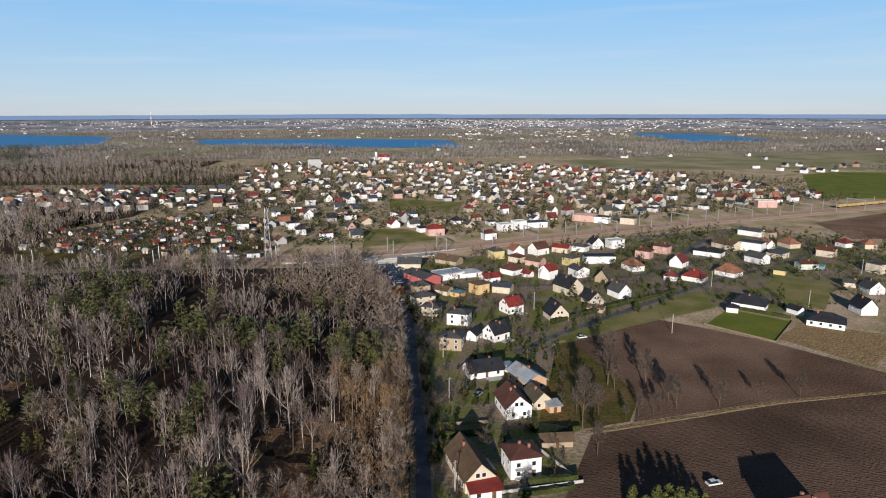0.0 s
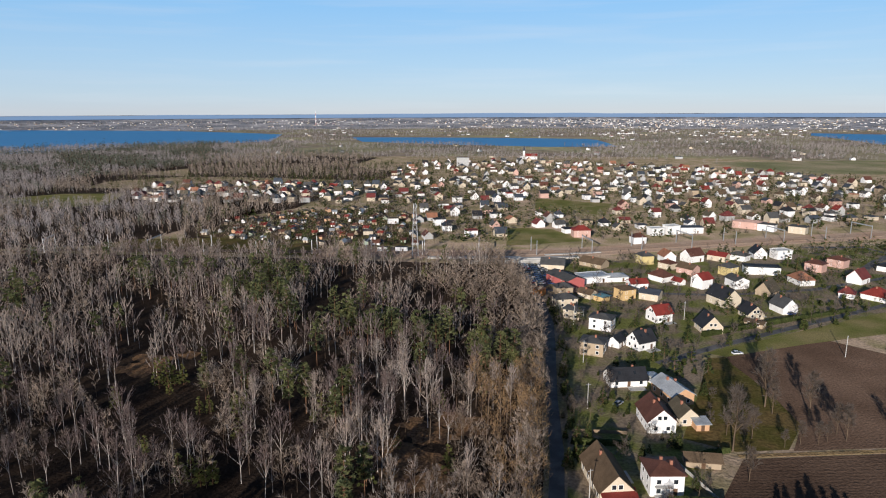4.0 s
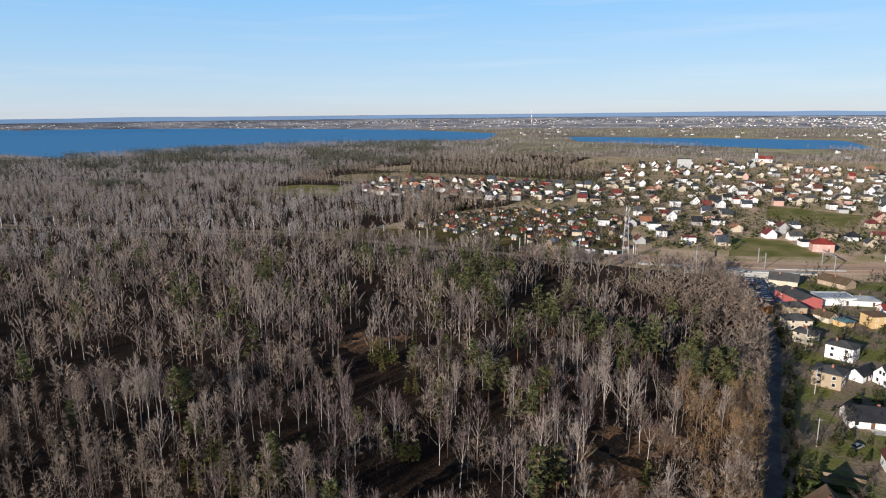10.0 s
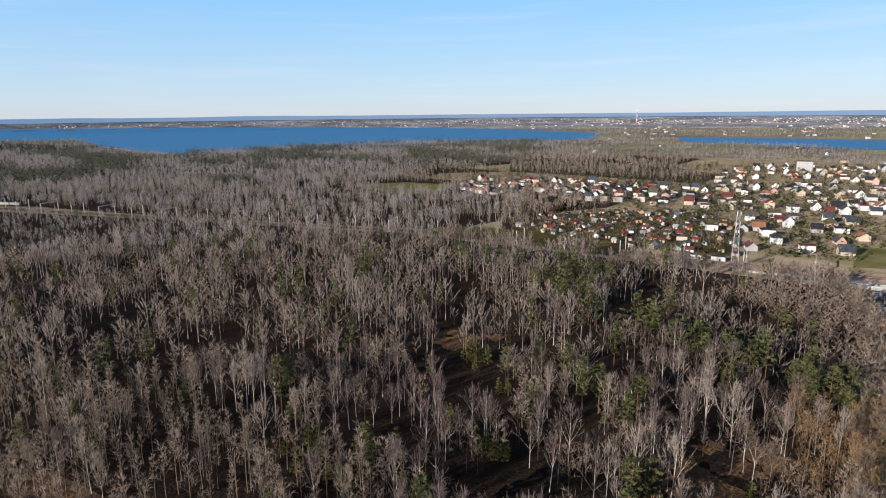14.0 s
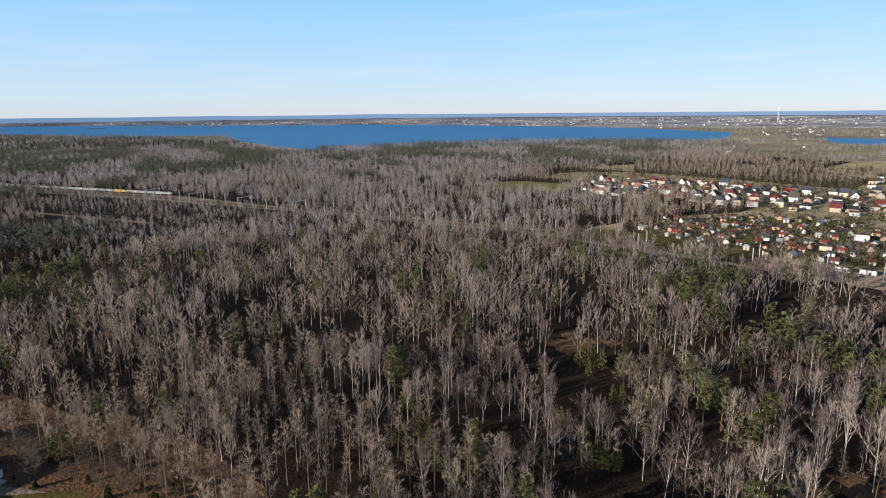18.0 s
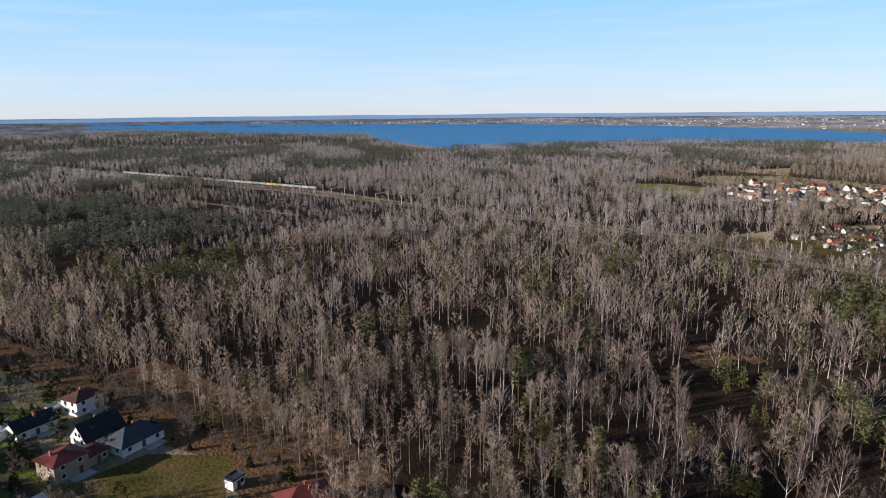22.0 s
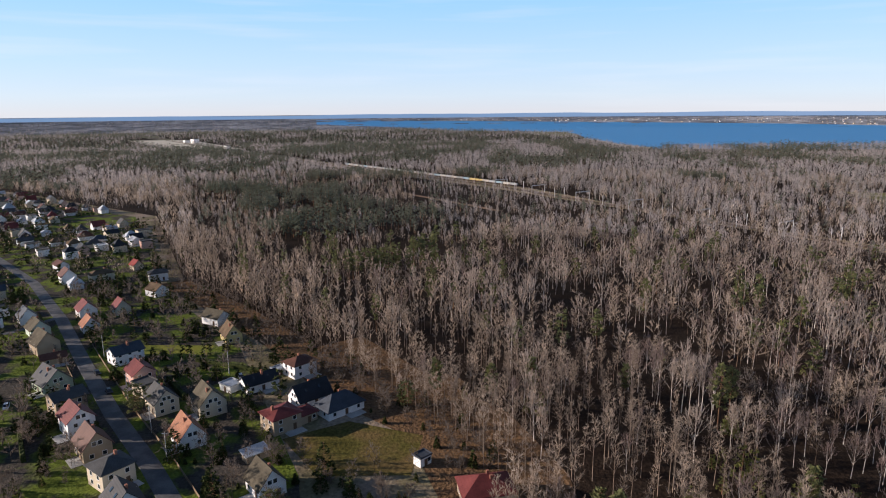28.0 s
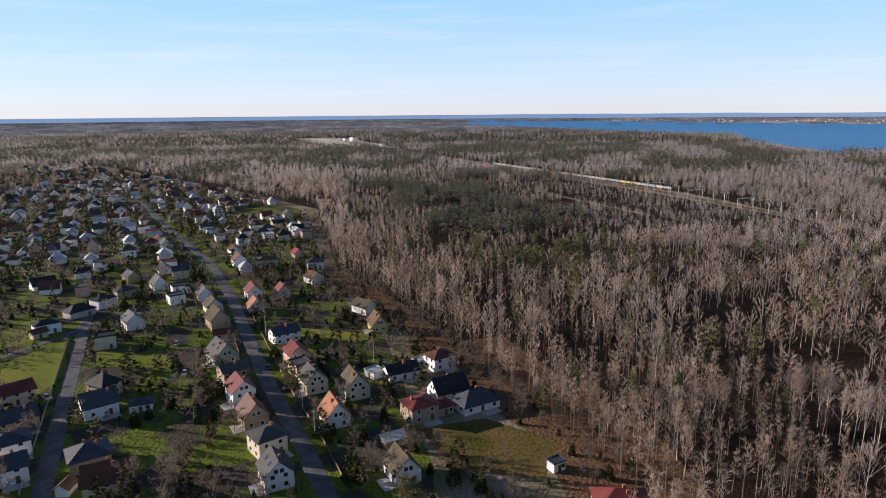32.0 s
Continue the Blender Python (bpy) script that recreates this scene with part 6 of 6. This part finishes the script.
for off in (-3.2, -1.7, 1.7, 3.2):
    pts = []
    for i, (x, y) in enumerate(RAIL):
        x0, y0 = RAIL[max(i - 1, 0)]
        x1, y1 = RAIL[min(i + 1, len(RAIL) - 1)]
        ln = math.hypot(x1 - x0, y1 - y0)
        pts.append((x - (y1 - y0) / ln * off, y + (x1 - x0) / ln * off))
    ribbon("rail", pts, 0.3, RUST, 0.75, "rusty brown steel rail on the ballast", "rail", 0.0)


def wagon_parts(kind):
    body = boxes("body", [(-6.2, 6.2, -1.4, 1.4, 1.2, 3.6)], [material("wagon_paint_" + kind[0], kind[1], 0.6)])
    frame_m = boxes("underframe", [(-6.3, 6.3, -1.1, 1.1, 0.9, 1.19)], [RUST])
    bogie = boxes("bogie", [(-1.1, 1.1, -0.9, 0.9, 0.1, 0.88)], [TYRE])
    return body, frame_m, bogie


WAGONS = [wagon_parts(k) for k in (("grey", (0.24, 0.25, 0.25)), ("blue", (0.16, 0.24, 0.28)), ("pale", (0.34, 0.32, 0.28)), ("yellow", (0.42, 0.31, 0.11)))]


def train(pts, count, pick, offset, label):
    for i, (x, y, an) in enumerate(along(pts, 13.6)[:count]):
        nx, ny = math.cos(radians(an + 90)), math.sin(radians(an + 90))
        k = pick(i)
        ob = tagged(new("rail_wagon"), label[k], "wagon", "goods wagons on the line")
        ob.matrix_basis = pose(x + nx * offset, y + ny * offset, 0.75, 0, 0, an)
        b, u, g = WAGONS[k]
        part("body", b, ob)
        part("underframe", u, ob)
        part("bogie", g, ob, pose(-4.2, 0, 0))
        part("bogie", g, ob, pose(4.2, 0, 0))


WAGON_LABEL = ("Grey goods wagon standing on the railway", "Pale blue goods wagon on the railway", "Pale goods wagon on the railway", "Yellow works wagon on the railway")
train([(-800, 219), (-1215, -8)], 33, lambda i: 3 if i in (5, 6) else (0, 2, 1, 0, 2)[i % 5], 0, WAGON_LABEL)
train([(400, 640), (520, 692)], 7, lambda i: 3, -2.4, WAGON_LABEL)
ribbon("railway_bed", [(-780, 229), (-1235, -20)], 4, OLD_BALLAST, 0.7, "ballast under a siding with wagons", "railway", 0.7)

# platforms and pale retaining walls by the station
for x, y, an, ln, w, h in ((-74, 408, 12, 62, 3.5, 1.1), (-28, 417, 20, 46, 4, 1.0), (-10, 434, 24, 40, 2.5, 0.9), (-50, 398, 14, 50, 1.0, 2.4)):
    ob = new("platform", boxes("platform", [(-ln / 2, ln / 2, -w / 2, w / 2, 0, h)], [CONCRETE]))
    ob.matrix_basis = pose(x, y, 0, 0, 0, an)
    tagged(ob, "Pale concrete platform edge beside the tracks", "platform")
for x, y in ((-139, 415), (-127, 418)):
    ob = tagged(new("site_hut"), "White site hut beside the railway", "hut", "site huts")
    ob.matrix_basis = pose(x, y, 0, 0, 0, 10)
    part("wall", boxes("wall", [(-4.2, 4.2, -1.6, 1.6, 0, 3.4)], [WALL["white"]]), ob)
    part("roof", boxes("roof", [(-4.4, 4.4, -1.8, 1.8, 3.4, 3.6)], [ROOF["grey"]]), ob)
    part("door", DOOR_LEAF, ob, pose(1, -1.61, 0.02))


# ---- lattice tower ----
def lattice_tower(x, y, h, w0, w1, panels):
    ob = tagged(new("lattice_tower"), "Tall grey lattice steel tower behind the wood", "tower")
    ob.matrix_basis = pose(x, y, 0, 0, 0, 20)

    def at(k, c):
        w = w0 + (w1 - w0) * k / panels
        return np.array((w * (1, -1, -1, 1)[c % 4] / 2, w * (1, 1, -1, -1)[c % 4] / 2, h * k / panels))
    for c in range(4):
        g = Grow()
        g.stick(at(0, c), at(panels, c), 0.16, 0.10, 4, 0)
        part("leg", mesh_np("leg", g.v, g.t, [STEEL]), ob)
    for c in range(4):
        for k in range(panels):
            g = Grow()
            g.stick(at(k, c), at(k + 1, c + 1), 0.07, 0.07, 3, 0)
            part("brace", mesh_np("brace", g.v, g.t, [STEEL]), ob)
            g = Grow()
            g.stick(at(k, c + 1), at(k + 1, c), 0.07, 0.07, 3, 0)
            part("brace", mesh_np("brace", g.v, g.t, [STEEL]), ob)
    for k in (panels - 1, panels - 3):
        for c in range(3):
            an = c * 2.09
            part("antenna", boxes("antenna", [(-0.2, 0.2, -0.12, 0.12, 0, 2.2)], [PAINT_WHITE]), ob, pose(math.cos(an) * 1.3, math.sin(an) * 1.3, h * k / panels, 0, 0, math.degrees(an)))
    return ob


lattice_tower(-114, 407, 36, 4.2, 1.4, 11)

# ---- church, block of flats, banded chimney ----
ob = tagged(new("church"), "White church with a red roof and a slim steeple", "church")
ob.matrix_basis = pose(-120, 1300, 0, 0, 0, 6) @ Matrix.Diagonal((0.7, 0.7, 0.7, 1))
part("nave", wall_mesh(34, 14, 9, 7, 0, WALL["white"]), ob)
part("roof", roof_mesh(34, 14, 9, 7, 0, ROOF["red"]), ob)
part("tower", boxes("tower", [(-24, -18, -3, 3, 0, 24)], [WALL["white"]]), ob)
g = Grow()
g.stick(np.array((-21.0, 0, 24)), np.array((-21.0, 0, 40)), 3.6, 0.1, 6, 0)
part("steeple", mesh_np("steeple", g.v, g.t, [ROOF["slate"]]), ob)
part("annex", wall_mesh(10, 22, 6, 3, 0, WALL["white"]), ob, pose(-28, 0, 0))
for i in range(5):
    part("window", WIN_FRAME, ob, pose(-12 + 6 * i, -7.02, 5) @ Matrix.Diagonal((1.2, 1, 2.4, 1)))
ob = tagged(new("apartment_block"), "Grey five-storey block of flats among houses", "building")
ob.matrix_basis = pose(-223, 1116, 0, 0, 0, 12)
part("wall", boxes("wall", [(-11, 11, -7, 7, 0, 15.5)], [WALL["grey"]]), ob)
part("roof", boxes("roof", [(-11.3, 11.3, -7.3, 7.3, 15.5, 16)], [ROOF["grey"]]), ob)
for k in range(5):
    for i in range(6):
        part("window", WIN_FRAME, ob, pose(-9 + 3.6 * i, -7.02, 1.8 + 3 * k))
cx, cy, cz = far_place(24.1, 4779)
ob = tagged(new("banded_chimney"), "Tall red and white banded chimney on the horizon", "chimney")
ob.matrix_basis = pose(cx, cy, cz) @ Matrix.Diagonal((0.6, 0.6, 0.85, 1))
for k in range(6):
    g = Grow()
    g.stick(np.array((0, 0, 16.0 * k)), np.array((0, 0, 16.0 * k + 16)), 4.5 - 0.35 * k, 4.15 - 0.35 * k, 10, 0)
    part("band", mesh_np("band", g.v, g.t, [PAINT_WHITE if k % 2 else FADED_RED]), ob)


# ---- cars, poles ----
def car_meshes():
    v = [(-2.1, -0.85, 0.35), (2.1, -0.85, 0.35), (2.1, 0.85, 0.35), (-2.1, 0.85, 0.35), (-2.15, -0.88, 0.85), (2.1, -0.85, 0.75), (2.1, 0.85, 0.75), (-2.15, 0.88, 0.85)]
    f = list(BOX_F)
    c = [(-1.8, -0.8, 0.86), (1.0, -0.8, 0.82), (1.0, 0.8, 0.82), (-1.8, 0.8, 0.86), (-1.4, -0.65, 1.45), (0.3, -0.65, 1.45), (0.3, 0.65, 1.45), (-1.4, 0.65, 1.45)]
    g = Grow()
    g.stick(np.array((0, -0.1, 0.0)), np.array((0, 0.1, 0.0)), 0.32, 0.32, 10, 0)
    wheel = mesh_np("wheel", g.v, g.t, [TYRE])
    return [(mesh_of("body", v, f, [p]), mesh_of("roof", [(x * 0.96, y * 0.9, z + 0.03) for x, y, z in c[4:]] + [(x * 0.98, y * 0.92, z - 0.05) for x, y, z in c[4:]], [(0, 1, 2, 3), (7, 6, 5, 4), (0, 4, 5, 1), (1, 5, 6, 2), (2, 6, 7, 3), (3, 7, 4, 0)], [p])) for p in CAR_PAINT], mesh_of("window", c, list(BOX_F), [GLASS]), wheel


CAR_BODY, CAR_GLASS, CAR_WHEEL = car_meshes()
CAR_WORD = ("White", "Black", "Dark blue", "Silver", "Red")


def car(x, y, an, k, where):
    ob = tagged(new("car"), "%s car parked %s" % (CAR_WORD[k], where), "car", "parked cars")
    ob.matrix_basis = pose(x, y, 0.11, 0, 0, an)
    part("body", CAR_BODY[k][0], ob)
    part("window", CAR_GLASS, ob)
    part("roof", CAR_BODY[k][1], ob)
    for wx in (-1.3, 1.3):
        for wy in (-0.8, 0.8):
            part("wheel", CAR_WHEEL, ob, pose(wx, wy, 0.32))


sheet("car_park", [(-24, 345), (-20, 352), (-31, 398), (-44, 398), (-36, 358), (-28, 345)], ASPHALT, 0.09, "grey yard full of parked cars", "pavement")
rnd = random.Random(5)
for i in range(11):
    for j in range(3):
        if rnd.random() < 0.85:
            s = i / 10
            car(-26 - 9 * s + j * 5.2 - 4 + rnd.uniform(-.3, .3), 352 + 42 * s + j * 0.6, 8 + rnd.uniform(-4, 4), rnd.choice((1, 2, 1, 3, 2, 0, 4)), "in a crowded yard")
for x, y, an, k, w in ((-155, -130, 25, 0, "in a shaded yard"), (-195, -152, 60, 0, "beside the lane"), (-248, -132, 20, 3, "in a garden"), (-218, -114, 20, 0, "beside sheds"), (-243, -94, 32, 1, "on the village road"),
                       (-225, -84, 32, 1, "on the village road"), (-230, -40, 20, 3, "beside a white house"), (71, 151, 15, 0, "beside a field"), (12, 205, 60, 3, "in a farmyard"), (60, 262, 20, 0, "on the grass"), (96, 322, 30, 2, "behind a house"), (230, 262, 10, 0, "by a lane")):
    car(x, y, an, k, w)
POLE = Grow()
POLE.stick(np.array((0, 0, 0.0)), np.array((0, 0, 9.0)), 0.17, 0.11, 6, 0)
POLE_ME = mesh_np("post", POLE.v, POLE.t, [CONCRETE])
POLE_ARM = boxes("crossarm", [(-0.8, 0.8, -0.06, 0.06, 8.4, 8.55)], [STEEL])
for x, y in ((101, 268), (3, 148), (182, 305), (45, 303), (252, 373), (-174, -52), (-235, -45), (-219, -76), (-192, -61), (-262, -98), (-300, -118), (2, 200), (0, 240), (-5, 285), (150, 345), (70, 330)):
    ob = tagged(new("utility_pole"), "Grey concrete utility pole beside gardens", "pole", "utility poles")
    ob.matrix_basis = pose(x, y, 0, 0, 0, (x * 13) % 180)
    part("post", POLE_ME, ob)
    part("crossarm", POLE_ARM, ob)

house((84, 133, 13, 11, 9, 5, 3.5, 0, "white", "brown"), "houses along the wood road", 2)

# balconies of the tall white house beside the field, with their rails and doors
for row in EAST_HOUSES:
    if math.hypot(row[0] - 24.5, row[1] - 163.5) < 9 and row[8] == "white" and row[5] > 4:
        x, y, ang, L, W = row[:5]
        ob = next(o for o in bpy.data.objects if o.name.startswith("house") and (o.matrix_basis.translation - Vector((x, y, 0))).length < 0.1)
        side = 1 if math.cos(radians(ang)) < 0 else -1
        for z in (0.35, 2.95):
            m = pose(L * 0.12 * side, side * (W / 2 + 0.62), z)
            slab_ob = part("balcony", boxes("balcony", [(-2.2, 2.2, -0.6, 0.6, 0, 0.16)], [CONCRETE]), ob, m)
            part("rail", boxes("rail", [(-2.2, 2.2, 0.55 * side - 0.04, 0.55 * side + 0.04, 0.9, 0.98)], [STEEL]), slab_ob)
            for k in range(12):
                part("baluster", boxes("baluster", [(-2.16 + k * 0.39, -2.11 + k * 0.39, 0.55 * side - 0.02, 0.55 * side + 0.02, 0.16, 0.9)], [STEEL]), slab_ob)

# garden huts of the allotments
rnd = random.Random(12)
for x, y, d, rr in fill(ALLOTMENTS, 300, 700, 13.5, 55, 0.4):
    if rnd.random() < 0.85 and free(x, y, 3):
        house((x, y, 10 + rnd.uniform(-20, 20) + rnd.choice((0, 90)), rnd.uniform(3.2, 5.5), rnd.uniform(2.8, 4.0), rnd.uniform(2.0, 2.6), rnd.uniform(0.8, 1.6), rnd.choice((0, 0, 1, 3)), rnd.choice(("white", "white", "cream", "tan", "grey", "brick", "tan", "green")), rnd.choice(("grey", "metal", "grey", "brown", "dark", "brown", "slate", "red"))), "garden huts of the allotments", 1)

# towns and works on the far side of the lakes
rnd = random.Random(21)
v, f, ix = [], [], []
for i in range(2300):
    az = rnd.gauss(-6, 16) if rnd.random() < 0.7 else rnd.uniform(20, 85)
    d = 2600 + 4600 * rnd.random() if rnd.random() < 0.93 else rnd.uniform(1350, 2600)
    if any(a0 < az < a1 and nf(az) * 0.97 < d < ff(az) * 1.03 for a0, a1, nf, ff in SHORES) or (az > 30 and d < FAR_1(min(az, 92)) * 1.03):
        continue
    x, y, z = far_place(az, d)
    if inside(x, y, NORTH_WOOD) or inside(x, y, MAIN_WOOD) or noise.noise((az / 4, d / 900, 3.3)) < -0.05 and d < 5000:
        continue
    s = math.hypot(x, y) / d
    L, W, hh = rnd.uniform(7, 14) * max(s, 0.6), rnd.uniform(6, 8), rnd.uniform(3.0, 5) * max(s, 0.6)
    k = len(v)
    m = pose(x, y, z, 0, 0, rnd.uniform(0, 180))
    v += [tuple(m @ Vector(q)) for q in box_v(-L / 2, L / 2, -W / 2, W / 2, 0, hh)] + [tuple(m @ Vector((a, 0, hh + 2))) for a in (-L / 2, L / 2)]
    f += [tuple(k + a for a in q) for q in BOX_F[2:]] + [(k + 4, k + 5, k + 9, k + 8), (k + 6, k + 7, k + 8, k + 9), (k + 5, k + 6, k + 9), (k + 7, k + 4, k + 8)]
    rc = rnd.choice((1, 1, 2, 3))
    wc = rnd.choice((0, 0, 4, 5))
    ix += [wc] * 4 + [rc] * 2 + [wc] * 2
tagged(new("distant_town", mesh_of("distant_town", v, f, [WALL["white"], ROOF["grey"], ROOF["brown"], ROOF["red"], WALL["cream"], WALL["grey"]], ix)), "Distant towns of pale houses beyond the lakes", "town", kind="stuff")

# works building and sheds of the far yard
for x, y, L, W, hh in ((-2190, -465, 46, 16, 13), (-2230, -500, 30, 14, 8), (-1800, -300, 24, 12, 9)):
    ob = tagged(new("works_building"), "White flat-roofed works building in a far railway yard", "building")
    ob.matrix_basis = pose(x, y, 0.4, 0, 0, 25)
    part("wall", boxes("wall", [(-L / 2, L / 2, -W / 2, W / 2, 0, hh)], [WALL["white"]]), ob)
    part("roof", boxes("roof", [(-L / 2 - .3, L / 2 + .3, -W / 2 - .3, W / 2 + .3, hh, hh + 0.6)], [ROOF["grey"]]), ob)
# garden fences along the village road
def offset_line(pts, off):
    out = []
    for i, (x, y) in enumerate(pts):
        x0, y0 = pts[max(i - 1, 0)]
        x1, y1 = pts[min(i + 1, len(pts) - 1)]
        ln = math.hypot(x1 - x0, y1 - y0)
        out.append((x - (y1 - y0) / ln * off, y + (x1 - x0) / ln * off))
    return out


for off in (-6.0, 6.0):
    fence(offset_line(ROAD_B[1:6], off), 1.1, WOOD, "Low weathered garden fence along the village road", 4.0)
fence(offset_line(ROAD_C[1:5], 5.0), 1.1, CONCRETE, "Low grey garden fence along a lane", 4.0)
